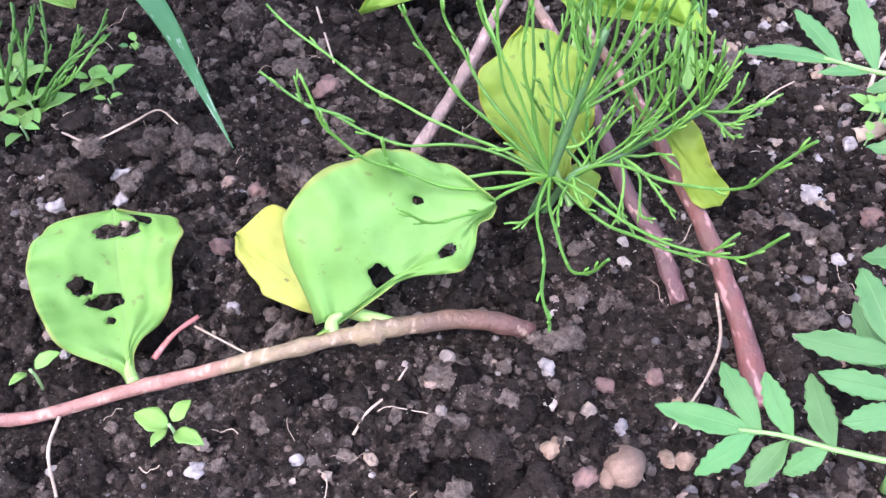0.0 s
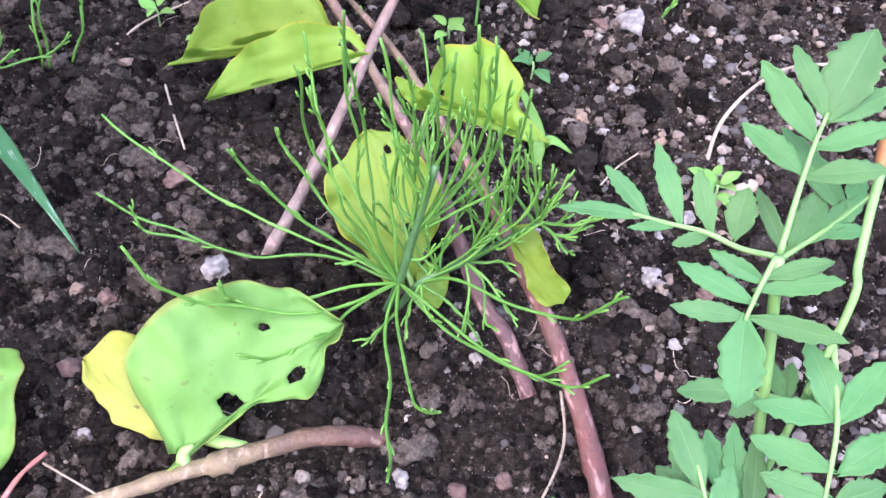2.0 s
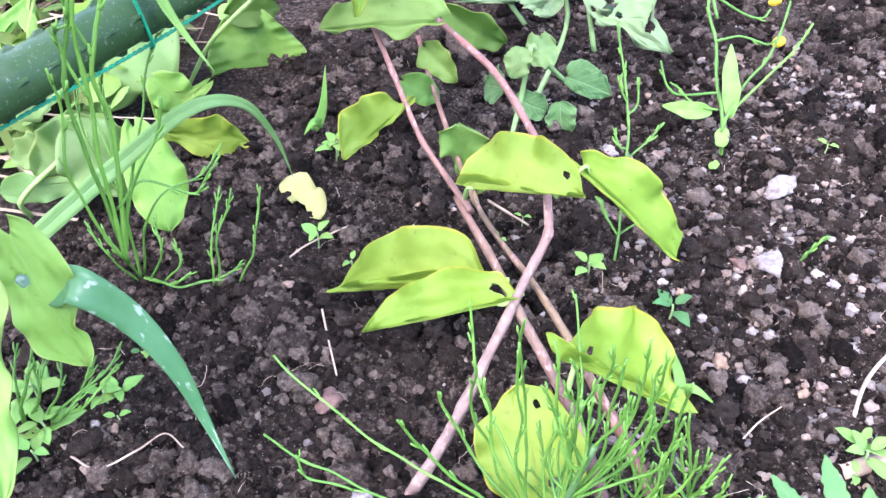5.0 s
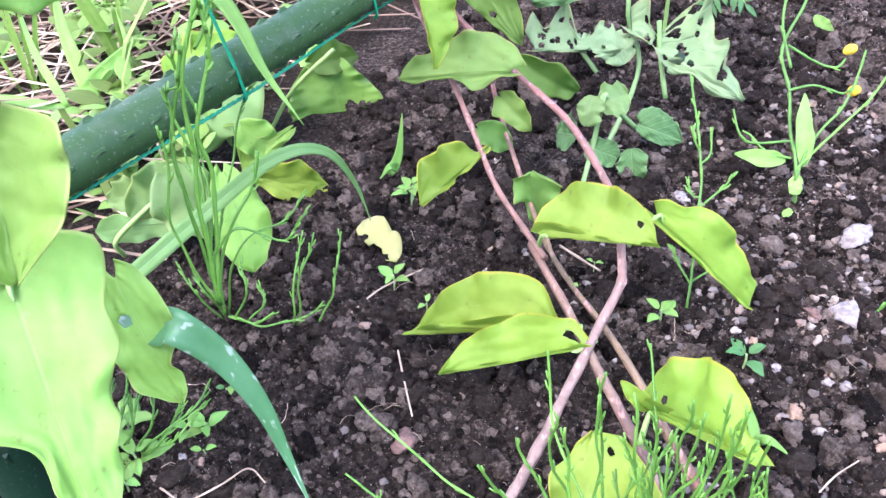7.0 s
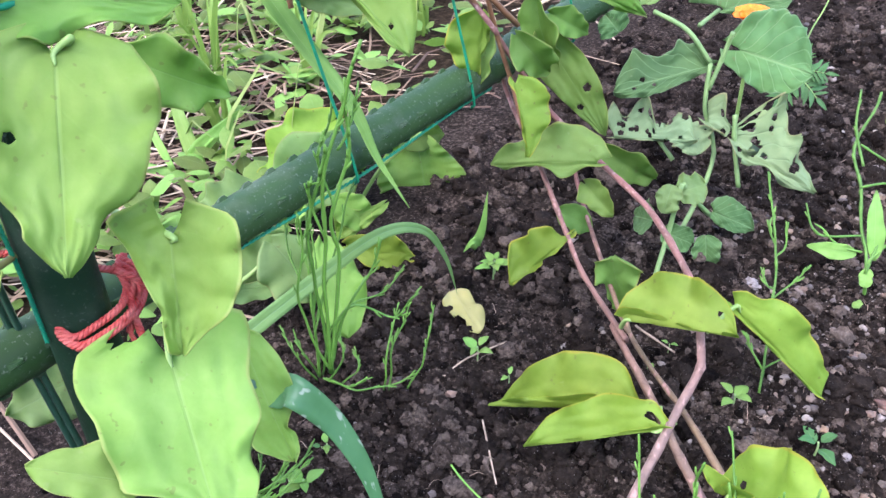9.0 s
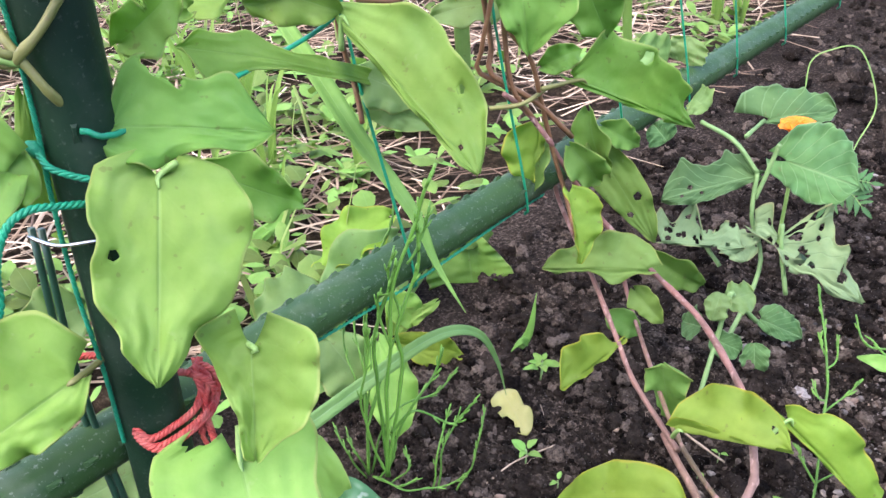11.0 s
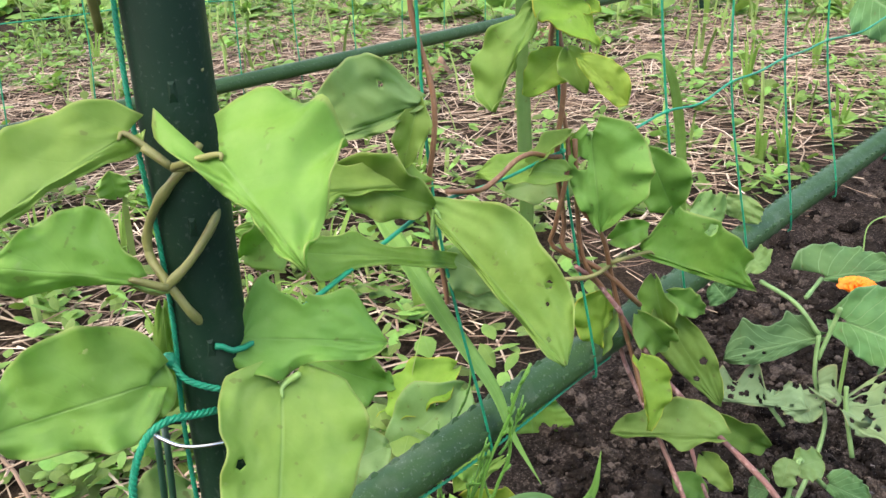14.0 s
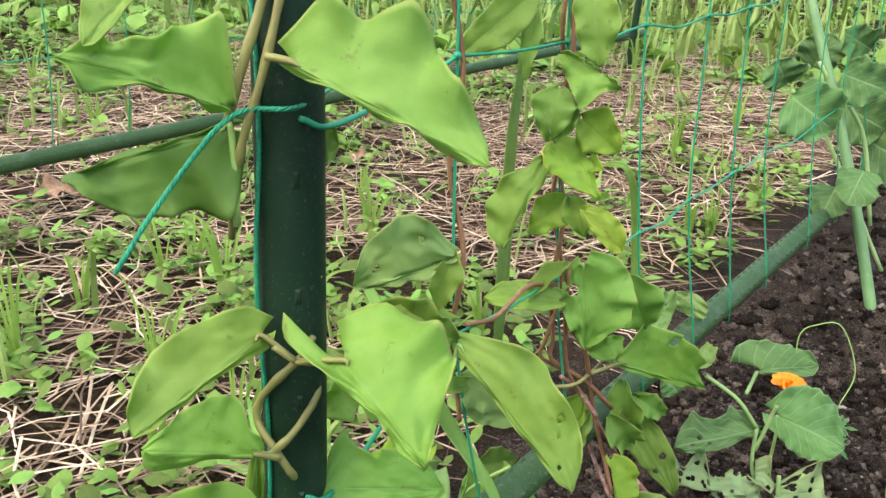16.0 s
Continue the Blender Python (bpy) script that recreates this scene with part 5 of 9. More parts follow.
add_leaf(net_vine, (-0.1232, 0.3169, 0.2168), (-0.0701, 0.2797, 0.1787), 0.047, (-0.11, -0.78, 0.61), "fresh", [(-0.1243, 0.3168, 0.2049)], stalk=STEM_GREEN, fold=(12, 12), droop=0.04, wave=0.045, rows=48, cols=40, holes=[(0.676, -0.697, 0.018, 0.081), (0.737, -0.489, 0.01, 0.049), (0.864, -0.116, 0.013, 0.084)], outline=((0.2, 0.32, 0.54, 0.72, 0.88, 0.99, 1, 0.92, 0.9, 0.89, 0.84, 0.75, 0.6, 0.38, 0.02), (0.08, 0.13, 0.12, 0.1, 0.1, 0.1, 0.1, 0.1, 0.1, 0.1, 0.1, 0.1, 0.1, 0.1, 0.02)), lobe=(0.0, 0.0), seed=56)
add_leaf(net_vine, (-0.1215, 0.3334, 0.1801), (-0.092, 0.3332, 0.1713), 0.0269, (0.13, -0.89, 0.44), "pale", fold=(8, 8), droop=0.04, wave=0.045, outline=((0.52, 0.7, 0.89, 0.98, 0.99, 0.99, 1, 0.92, 0.84, 0.76, 0.66, 0.49, 0.33, 0.16, 0.02), (0.27, 0.39, 0.47, 0.51, 0.54, 0.55, 0.54, 0.52, 0.51, 0.47, 0.4, 0.32, 0.25, 0.13, 0.02)), lobe=(0.0, 0.0), rows=40, cols=26, seed=57)
add_leaf(net_vine, (-0.1168, 0.3308, 0.1894), (-0.1507, 0.2551, 0.2261), 0.018, (0.91, -0.23, 0.36), "fresh", fold=(8, 8), droop=0.04, wave=0.045, waves=2.4, rows=40, cols=26, outline=((0.18, 0.22, 0.25, 0.29, 0.3, 0.3, 0.3, 0.3, 0.33, 0.42, 0.53, 0.81, 1, 0.99, 0.02), (0.33, 0.4, 0.46, 0.53, 0.54, 0.51, 0.47, 0.41, 0.52, 0.69, 0.93, 0.71, 0.64, 0.63, 0.02)), lobe=(0.0, 0.0), seed=58)
add_leaf(net_vine, (-0.1267, 0.3177, 0.2271), (-0.1668, 0.286, 0.2322), 0.0211, (0.56, -0.63, 0.53), "fresh", fold=(8, 8), droop=0.04, wave=0.045, waves=2.6, rows=40, cols=26, outline=((0.09, 0.13, 0.15, 0.16, 0.17, 0.16, 0.15, 0.26, 0.24, 0.17, 0.48, 0.91, 0.9, 0.73, 0.02), (0.26, 0.38, 0.82, 0.91, 0.99, 0.99, 0.93, 0.86, 0.83, 0.91, 1, 0.95, 0.84, 0.6, 0.02)), lobe=(0.0, 0.0), seed=59)
add_leaf(net_vine, (-0.1275, 0.3157, 0.2573), (-0.165, 0.3009, 0.2456), 0.047, (0.3, -0.93, 0.21), "pale", fold=(8, 8), droop=0.04, wave=0.045, rows=48, cols=40, holes=[(0.745, 0.296, 0.036, 0.122), (0.256, 0.529, 0.024, 0.058)], outline=((0.04, 0.07, 0.1, 0.14, 0.17, 0.21, 0.22, 0.2, 0.17, 0.15, 0.14, 0.13, 0.1, 0.05, 0.02), (0.2, 0.31, 0.68, 0.84, 0.97, 0.98, 1, 0.94, 0.89, 0.82, 0.73, 0.64, 0.48, 0.31, 0.02)), lobe=(0.0, 0.0), seed=60)
add_leaf(net_vine, (-0.1277, 0.3166, 0.2579), (-0.1332, 0.3114, 0.2339), 0.0134, (0.14, -0.97, 0.18), "fresh_mid", fold=(30, 30), seed=61)
add_leaf(net_vine, (-0.1552, 0.3067, 0.2337), (-0.1222, 0.3164, 0.2176), 0.0275, (0.30, -0.95, 0.04), "fresh_mid", fold=(20, 40), droop=0.1, wave=0.08, seed=62)
add_leaf(net_vine, (-0.1215, 0.3297, 0.1918), (-0.0991, 0.3335, 0.1811), 0.0223, (0.34, -0.85, 0.41), "pale", fold=(10, 10), seed=63)
add_leaf(net_vine, (-0.1560, 0.2646, 0.1813), (-0.1304, 0.2822, 0.1600), 0.0214, (0.60, -0.80, 0.06), "fresh_mid", fold=(15, 35), droop=0.12, wave=0.1, seed=64)
add_leaf(net_vine, (-0.0719, 0.3963, 0.2259), (-0.0648, 0.3928, 0.1801), 0.0509, (0.13, -0.99, 0.09), "fresh", [(-0.0779, 0.4001, 0.222)], fold=(10, 8), droop=0.04, wave=0.045, rows=48, cols=40, holes=[(0.292, 0.483, 0.061, 0.27)], outline=((0.44, 0.71, 0.84, 0.94, 0.98, 0.99, 1, 0.95, 0.9, 0.85, 0.7, 0.53, 0.36, 0.2, 0.02), (0.15, 0.29, 0.38, 0.41, 0.45, 0.45, 0.45, 0.44, 0.41, 0.36, 0.31, 0.25, 0.2, 0.12, 0.02)), lobe=(0.055, 0.0), seed=65)
add_leaf(net_vine, (-0.0437, 0.4153, 0.1622), (0.019, 0.4805, 0.1146), 0.0535, (0.76, -0.64, 0.13), "fresh", [(-0.0595, 0.3995, 0.163)], stalk=STEM_OLIVE, fold=(12, 12), droop=0.04, wave=0.045, rows=48, cols=40, holes=[(0.354, -0.801, 0.038, 0.126)], outline=((0.23, 0.89, 1, 0.98, 0.98, 0.98, 0.97, 0.91, 0.85, 0.77, 0.67, 0.54, 0.38, 0.21, 0.02), (0.07, 0.1, 0.11, 0.11, 0.11, 0.11, 0.11, 0.11, 0.11, 0.11, 0.11, 0.11, 0.08, 0.04, 0.02)), lobe=(0.0, 0.0), seed=66)
add_leaf(net_vine, (-0.0605, 0.4099, 0.1701), (-0.0425, 0.4167, 0.1770), 0.0183, (0.18, -0.90, 0.40), "fresh_mid", fold=(45, 45), droop=0.25, wave=0.1, seed=67)
add_leaf(net_vine, (-0.0458, 0.4174, 0.2104), (-0.0317, 0.4215, 0.1792), 0.0282, (0.17, -0.98, -0.05), "fresh_mid", fold=(15, 15), droop=0.1, seed=68)
add_leaf(net_vine, (-0.0785, 0.4175, 0.1970), (-0.1134, 0.4142, 0.1906), 0.0210, (-0.03, -0.81, 0.58), "pale", fold=(15, 25), droop=0.1, wave=0.06, seed=69)
add_leaf(net_vine, (-0.0618, 0.4099, 0.1399), (-0.0631, 0.4057, 0.1081), 0.0321, (0.1, -0.99, 0.12), "lime", fold=(10, 10), droop=0.04, wave=0.045, outline=((0.17, 0.21, 0.25, 0.29, 0.28, 0.28, 0.23, 0.15, 0.07, 0.06, 0.06, 0.06, 0.06, 0.03, 0.02), (0.36, 0.65, 0.83, 0.93, 0.97, 1, 0.99, 0.91, 0.83, 0.73, 0.61, 0.49, 0.37, 0.21, 0.02)), lobe=(0.0, 0.0), rows=40, cols=26, seed=70)
add_leaf(net_vine, (-0.0390, 0.4278, 0.1405), (-0.0258, 0.4269, 0.1024), 0.0241, (-0.28, -0.96, -0.07), "fresh_mid", fold=(40, 20), droop=0.15, wave=0.08, seed=71)
add_leaf(net_vine, (-0.0305, 0.4272, 0.1351), (-0.0131, 0.4313, 0.1274), 0.0154, (0.34, -0.90, 0.28), "fresh_mid", fold=(40, 30), droop=0.3, seed=72)
add_leaf(net_vine, (-0.0815, 0.4095, 0.2197), (-0.0996, 0.4019, 0.2012), 0.0126, (-0.24, -0.79, 0.56), "lime", fold=(45, 40), droop=0.1, seed=73)
add_leaf(net_vine, (-0.0965, 0.3829, 0.2798), (-0.1106, 0.3697, 0.241), 0.0326, (-0.3, -0.86, 0.4), "fresh_mid", wave=0.045, fold=(10, 10), outline=((0.17, 0.23, 0.27, 0.25, 0.23, 0.19, 0.14, 0.1, 0.08, 0.08, 0.08, 0.07, 0.05, 0.02, 0.02), (0.23, 0.31, 0.41, 0.56, 0.72, 0.85, 0.9, 0.95, 1, 0.96, 0.93, 0.89, 0.76, 0.56, 0.02)), lobe=(0.0, 0.0), rows=40, cols=26, droop=0.04, seed=74)
add_leaf(net_vine, (-0.0748, 0.373, 0.2623), (-0.0561, 0.3675, 0.2466), 0.0166, (0.08, -0.91, 0.41), "lime", wave=0.045, fold=(15, 10), outline=((0.34, 0.52, 0.66, 0.79, 0.92, 1, 1, 1, 1, 1, 0.94, 0.77, 0.6, 0.4, 0.02), (0.25, 0.31, 0.38, 0.43, 0.46, 0.5, 0.53, 0.57, 0.58, 0.56, 0.54, 0.52, 0.5, 0.39, 0.02)), lobe=(0.0, 0.0), rows=40, cols=26, droop=0.04, seed=75)
add_leaf(net_vine, (-0.0925, 0.3845, 0.3145), (-0.0955, 0.3767, 0.2923), 0.0202, (-0.0, -0.94, 0.33), "fresh_mid", wave=0.06, fold=(15, 15), droop=0.2, seed=76)
add_leaf(net_vine, (-0.0912, 0.3911, 0.2882), (-0.0686, 0.3759, 0.2683), 0.0265, (0.08, -0.75, 0.66), "lime", wave=0.045, fold=(10, 10), outline=((0.34, 0.45, 0.56, 0.59, 0.61, 0.63, 0.58, 0.51, 0.44, 0.37, 0.3, 0.23, 0.15, 0.08, 0.02), (0.37, 0.65, 0.79, 0.93, 1, 0.94, 0.87, 0.81, 0.75, 0.65, 0.55, 0.46, 0.36, 0.19, 0.02)), lobe=(0.0, 0.0), rows=40, cols=26, droop=0.04, seed=77)
add_leaf(net_vine, (-0.0838, 0.389, 0.2618), (-0.0998, 0.3814, 0.2456), 0.019, (-0.01, -0.9, 0.43), "lime", wave=0.06, fold=(15, 15), seed=78)
add_leaf(net_vine, (-0.0917, 0.3902, 0.3293), (-0.0652, 0.384, 0.3177), 0.0368, (-0.01, -0.9, 0.44), "fresh", wave=0.045, fold=(10, 10), outline=((0.05, 0.06, 0.07, 0.07, 0.07, 0.06, 0.05, 0.05, 0.05, 0.05, 0.05, 0.04, 0.03, 0.02, 0.02), (0.19, 0.26, 0.34, 0.45, 0.55, 0.66, 0.76, 0.85, 0.93, 1, 0.83, 0.39, 0.26, 0.13, 0.02)), lobe=(0.0, 0.0), rows=40, cols=26, droop=0.04, seed=79)
add_leaf(net_vine, (-0.0827, 0.3902, 0.3579), (-0.0764, 0.3833, 0.3256), 0.0211, (-0.07, -0.98, 0.2), "fresh", wave=0.06, fold=(15, 15), seed=80)
add_leaf(net_vine, (-0.1057, 0.3866, 0.3459), (-0.1089, 0.3796, 0.3181), 0.0103, (-0.46, -0.85, 0.26), "fresh_mid", wave=0.06, fold=(15, 15), seed=81)
add_leaf(net_vine, (-0.1085, 0.3865, 0.3541), (-0.1373, 0.3741, 0.3272), 0.0203, (0.2, -0.95, 0.22), "fresh_mid", wave=0.06, fold=(15, 15), seed=82)
add_leaf(net_vine, (-0.0809, 0.3898, 0.3008), (-0.0624, 0.3842, 0.2876), 0.0211, (-0.09, -0.96, 0.28), "lime", wave=0.06, fold=(15, 15), seed=83)
add_leaf(net_vine, (-0.0893, 0.3897, 0.3080), (-0.0912, 0.3791, 0.2916), 0.0192, (0.03, -0.84, 0.54), "fresh_mid", wave=0.06, fold=(35, 35), seed=84)
add_leaf(net_vine, (-0.0814, 0.3832, 0.2116), (-0.1176, 0.3717, 0.2141), 0.0179, (0.25, -0.62, 0.74), "fresh", wave=0.045, fold=(10, 10), outline=((0.46, 0.54, 0.63, 0.71, 0.76, 0.75, 0.75, 0.74, 0.73, 0.69, 0.65, 0.61, 0.53, 0.27, 0.02), (0.45, 0.55, 0.65, 0.75, 0.81, 0.87, 0.94, 1, 0.99, 0.94, 0.89, 0.84, 0.66, 0.33, 0.02)), lobe=(0.0, 0.0), rows=40, cols=26, droop=0.04, seed=85)
add_leaf(net_vine, (-0.0805, 0.3885, 0.2277), (-0.1002, 0.3757, 0.2098), 0.0138, (-0.29, -0.60, 0.75), "fresh_mid", wave=0.06, fold=(45, 40), seed=86)
add_leaf(net_vine, (-0.0818, 0.3847, 0.2641), (-0.0734, 0.3766, 0.2482), 0.0159, (-0.08, -0.90, 0.42), "fresh_mid", wave=0.06, fold=(40, 40), seed=87)
add_leaf(net_vine, (-0.0760, 0.3886, 0.2815), (-0.0696, 0.3791, 0.2809), 0.0091, (-0.71, -0.50, 0.49), "lime", wave=0.06, fold=(20, 20), seed=88)
for turn, r, mat in ((0.0, 0.0013, STEM_BROWN), (2.9, 0.0011, STEM_BROWN)):
    path = [Vector((-0.045, 0.412, 0.135)), Vector((-0.062, 0.404, 0.155))]
    for i in range(34):
        z = 0.17 + 0.0105 * i
        q = net_at(0.104, z)
        path.append(q + Vector((math.cos(turn + i * 0.8) * 0.0026, math.sin(turn + i * 0.8) * 0.0026, 0)))
    tube_part("stem", path, r, mat, net_vine, 3, 8, 0.1)
path = []
for i in range(40):
    z = 0.175 + 0.009 * i
    q = net_at(0.022, z)
    path.append(q + Vector((math.cos(i * 0.75) * 0.0022, math.sin(i * 0.75) * 0.0022, 0)))
tube_part("stem", path, 0.0011, STEM_BROWN, net_vine, 3, 8, 0.1)
path = [net_at(0.03 + 0.0105 * i, 0.217 - 0.002 * math.sin(i)) + Vector((0, -0.002, 0.0018 * math.cos(i * 1.4))) for i in range(8)]
tube_part("stem", path, 0.0011, STEM_BROWN, net_vine, 3, 8, 0.1)
tube_part("stem", [(-0.0621, 0.4046, 0.1452), (-0.0723, 0.3988, 0.1629), (-0.0762, 0.3975, 0.1875), (-0.0784, 0.3945, 0.2233)], 0.0012, STEM_BROWN, net_vine, 6, 10, 0.2)
tube_part("stem", [(-0.0397, 0.3972, 0.0890), (-0.0463, 0.4069, 0.1070), (-0.0540, 0.4091, 0.1301), (-0.0598, 0.4051, 0.1551), (-0.0650, 0.4012, 0.1759), (-0.0749, 0.3969, 0.1903)], 0.0012, STEM_BROWN, net_vine, 6, 10, 0.2)
tube_part("stem", [(-0.0819, 0.3924, 0.1553), (-0.0670, 0.3976, 0.1566), (-0.0539, 0.4126, 0.1623)], 0.0011, STEM_OLIVE, net_vine, 6, 10, 0.2)


# ---- other plants: builders ----
def eaten(n, seed, lo=0.02, hi=0.09):
    r = random.Random(seed)
    return [(r.uniform(0.12, 0.98), r.uniform(-0.95, 0.95), r.uniform(lo, hi) * 0.6, r.uniform(lo, hi) * 1.5) for _ in range(n)]


def horsetail_branch(parent, points, r, seed, stubs=3, name="branch"):
    """A thin jointed green shoot, thicker at its joints, with short side teeth towards the tip."""
    rnd = random.Random(seed)
    path = spline(points, 9)
    n = len(path)
    for i, q in enumerate(path):
        f = i / (n - 1)
        k = q * 55 + Vector((seed, 0, 0))
        path[i] = q + Vector((noise.noise(k), noise.noise(k + Vector((9, 0, 0))), noise.noise(k + Vector((0, 9, 0))))) * 0.0022 * min(1, 3 * f) + Vector((0, 0, 0.0022 * (seed % 3 - 0.6) * max(0, f - 0.75) ** 2 * 16))
    bm = bmesh.new()
    joints = 7
    teeth = []
    sweep(bm, path, lambda t: r * (1.0 - 0.25 * t) * (1 + 0.4 * max(0.0, 1 - 9 * abs((t * joints) % 1.0 - 0.5))), 6)
    for k in range(stubs):
        i = int(n * (0.45 + 0.5 * (k + rnd.random()) / max(1, stubs)))
        i = min(n - 2, max(1, i))
        d = (path[i + 1] - path[i - 1]).normalized()
        o = d.orthogonal().normalized()
        o.rotate(Matrix.Rotation(rnd.uniform(0, 6.28), 3, d))
        q = path[i]
        teeth.append([q, q + d * 0.0016 + o * 0.0009, q + d * 0.0036 + o * 0.0013])
    mat = HORSE_TIP if rnd.random() < 0.3 else HORSE
    ob = part(name, bm, mat, parent)
    for pts in teeth:
        bm = bmesh.new()
        sweep(bm, pts, lambda t: r * (0.85 - 0.3 * t), 5)
        part("tooth", bm, HORSE_TIP, ob)
    return ob


def bow(a, b, lift, side=0.0):
    a, b = Vector(a), Vector(b)
    d = b - a
    s = d.cross(Vector((0, 0, 1)))
    s = s.normalized() if s.length > 1e-5 else Vector((1, 0, 0))
    return [a, a.lerp(b, 0.35) + Vector((0, 0, lift)) + s * side, a.lerp(b, 0.72) + Vector((0, 0, lift * 0.8)) + s * side, b]


def pinnate_leaf(parent, base, tip, face, pairs, reach=0.36, mat="marigold", seed=0, sag=0.04, width=0.25, stalk=0.22, name="leaf"):
    """A feathered leaf: a thin rib with pairs of toothed leaflets and one at its end."""
    rnd = random.Random(seed)
    B, T, Fc = Vector(base), Vector(tip), Vector(face).normalized()
    axis_ = T - B
    L = axis_.length
    d = axis_.normalized()
    X = d.cross(Fc).normalized()
    N = X.cross(d)
    rib_end = B + axis_ * 0.66
    mid = B.lerp(rib_end, 0.5) + N * L * sag
    path = spline([B, mid, rib_end], 8)
    bm = bmesh.new()
    sweep(bm, path, lambda t: L * 0.013 * (1.25 - 0.55 * t), 7)
    leaf_ob = part(name, bm, STEM_GREEN, parent)
    def leaflet(p, q, w):
        m = leaf_mesh(p, q, w, N + Vector((rnd.uniform(-0.25, 0.25), rnd.uniform(-0.25, 0.25), 0.1)), "lance", (10, 10), 0.06, 0.03, 2.0, rnd.randrange(999), (), 30, 8, 0.00025, teeth=0.16)
        part("leaflet", m, LEAF[mat], leaf_ob)
    leaflet(rib_end - d * L * 0.02, T, L * width * 0.5)
    for k in range(pairs):
        f = stalk + (0.97 - stalk) * (k + 0.3) / pairs
        p = path[min(len(path) - 1, int(f * (len(path) - 1)))]
        size = L * reach * (0.82 + 0.3 * math.sin(math.pi * (k + 0.7) / pairs)) * rnd.uniform(0.9, 1.08)
        for s in (-1, 1):
            ang = radians(rnd.uniform(46, 62))
            q = p + (d * math.cos(ang) + X * s * math.sin(ang) + N * rnd.uniform(-0.05, 0.18)) * size
            leaflet(p, q, size * width * 1.05)
    return leaf_ob


def feathered(parent, rib, leaflets, face, seed):
    """A feathered leaf: a thin rib and leaflets (base, tip, width), each with a few sharp teeth towards its tip."""
    r = random.Random(seed)
    bm = bmesh.new()
    sweep(bm, spline(rib, 8), lambda t: 0.0006 * (1.2 - 0.5 * t), 7)
    ob = part("leaf", bm, STEM_MARIGOLD, parent)
    for base, tip, width in leaflets:
        N = Vector(face) + Vector((r.uniform(-0.25, 0.25), r.uniform(-0.2, 0.2), 0))
        edge_ = tuple(q * r.uniform(0.93, 1.05) for q in (0.10, 0.22, 0.42, 0.62, 0.78, 0.90, 0.98, 0.88, 1.0, 0.80, 0.88, 0.60, 0.60, 0.28, 0.03))
        other = tuple(q * r.uniform(0.93, 1.05) for q in (0.10, 0.25, 0.45, 0.66, 0.80, 0.93, 0.84, 0.98, 0.86, 0.92, 0.66, 0.70, 0.40, 0.30, 0.03))
        part("leaflet", leaf_mesh(base, tip, width, N, fold=(r.uniform(6, 16), r.uniform(6, 16)), droop=r.uniform(0.02, 0.08), wave=0.03, waves=1.5, seed=seed * 50 + r.randrange(40), rows=42, cols=8, thick=0.00025, outline=(edge_, other)), LEAF["marigold"], ob)
    return ob


def seedling(at, size, pairs, seed, tone="weed", label="tiny two-leaved green seedling on the soil", turn=0.0):
    rnd = random.Random(seed)
    ob = thing("seedling", label, "seedling", "seedlings on the soil")
    p = Vector(at)
    top = p + Vector((0, 0, size * 0.8))
    tube_part("stem", [p - Vector((0, 0, 0.003)), p + Vector((size * 0.05, 0, size * 0.4)), top], size * 0.05, STEM_PALE, ob, 4, 6)
    for k in range(pairs):
        h = top - Vector((0, 0, size * 0.25 * k))
        for s in (0, 1):
            a = turn + k * 1.57 + s * math.pi + rnd.uniform(-0.25, 0.25)
            ln = size * rnd.uniform(0.75, 1.1) * (0.75 + 0.25 * k)
            d = Vector((math.cos(a), math.sin(a), rnd.uniform(0.05, 0.35)))
            b = h + d * size * 0.12
            part("leaf", leaf_mesh(b, b + d * ln, ln * rnd.uniform(0.5, 0.66), (0, 0, 1), "lance", (12, 12), 0.12, 0.02, 1.5, rnd.randrange(999), (), 10, 6, 0.0002), LEAF[tone], ob)
    return ob


def grass_thing(points, width, face, mat, label, category="grass"):
    ob = link_mesh("grass_plant", blade_mesh(points, width, face), mat)
    return tagged(ob, label, category)


def stone_thing(x, y, size, mat, label, seed, flat=0.75, rough=0.75, level=3, name="stone", sink=0.35):
    bm = bmesh.new()
    size *= 0.9
    STEM_LINES.append((x, y, 0.0))
    lump(bm, (x, y, relief(x, y) + size * (0.75 * flat - sink)), size, random.Random(seed), flat, rough, level)
    ob = link_mesh(name, bm, mat)
    return tagged(ob, label, "stone", "stones on the soil")


def swept(points, r, sides=7):
    bm = bmesh.new()
    sweep(bm, spline(points, 8), lambda t: r * (1 - 0.25 * t), sides, rough=0.25)
    return bm


def tuft(at, blades, height, seed):
    """A small tuft of upright grass."""
    r = random.Random(seed)
    ob = thing("grass_tuft", "small tuft of bright green grass in the straw", "grass", "grass tufts on the path")
    foot = Vector((at[0], at[1], ground_z(*at)))
    for k in range(blades):
        a, lean, h = r.uniform(0, 6.28), r.uniform(0.08, 0.5), height * r.uniform(0.6, 1.15)
        d = Vector((math.cos(a), math.sin(a), 0))
        b = foot + d * 0.006 * r.random()
        pts = [b - Vector((0, 0, 0.003)), b + d * h * lean * 0.2 + Vector((0, 0, h * 0.45)), b + d * h * lean * 0.6 + Vector((0, 0, h * 0.85)), b + d * h * lean * 1.2 + Vector((0, 0, h * (1.05 - 0.4 * lean)))]
        part("blade", blade_mesh(pts, r.uniform(0.003, 0.0065), (r.uniform(-0.6, 0.6), -1, 0.3), 5, 0.3, 0.0), LEAF["grass"], ob)
    return ob


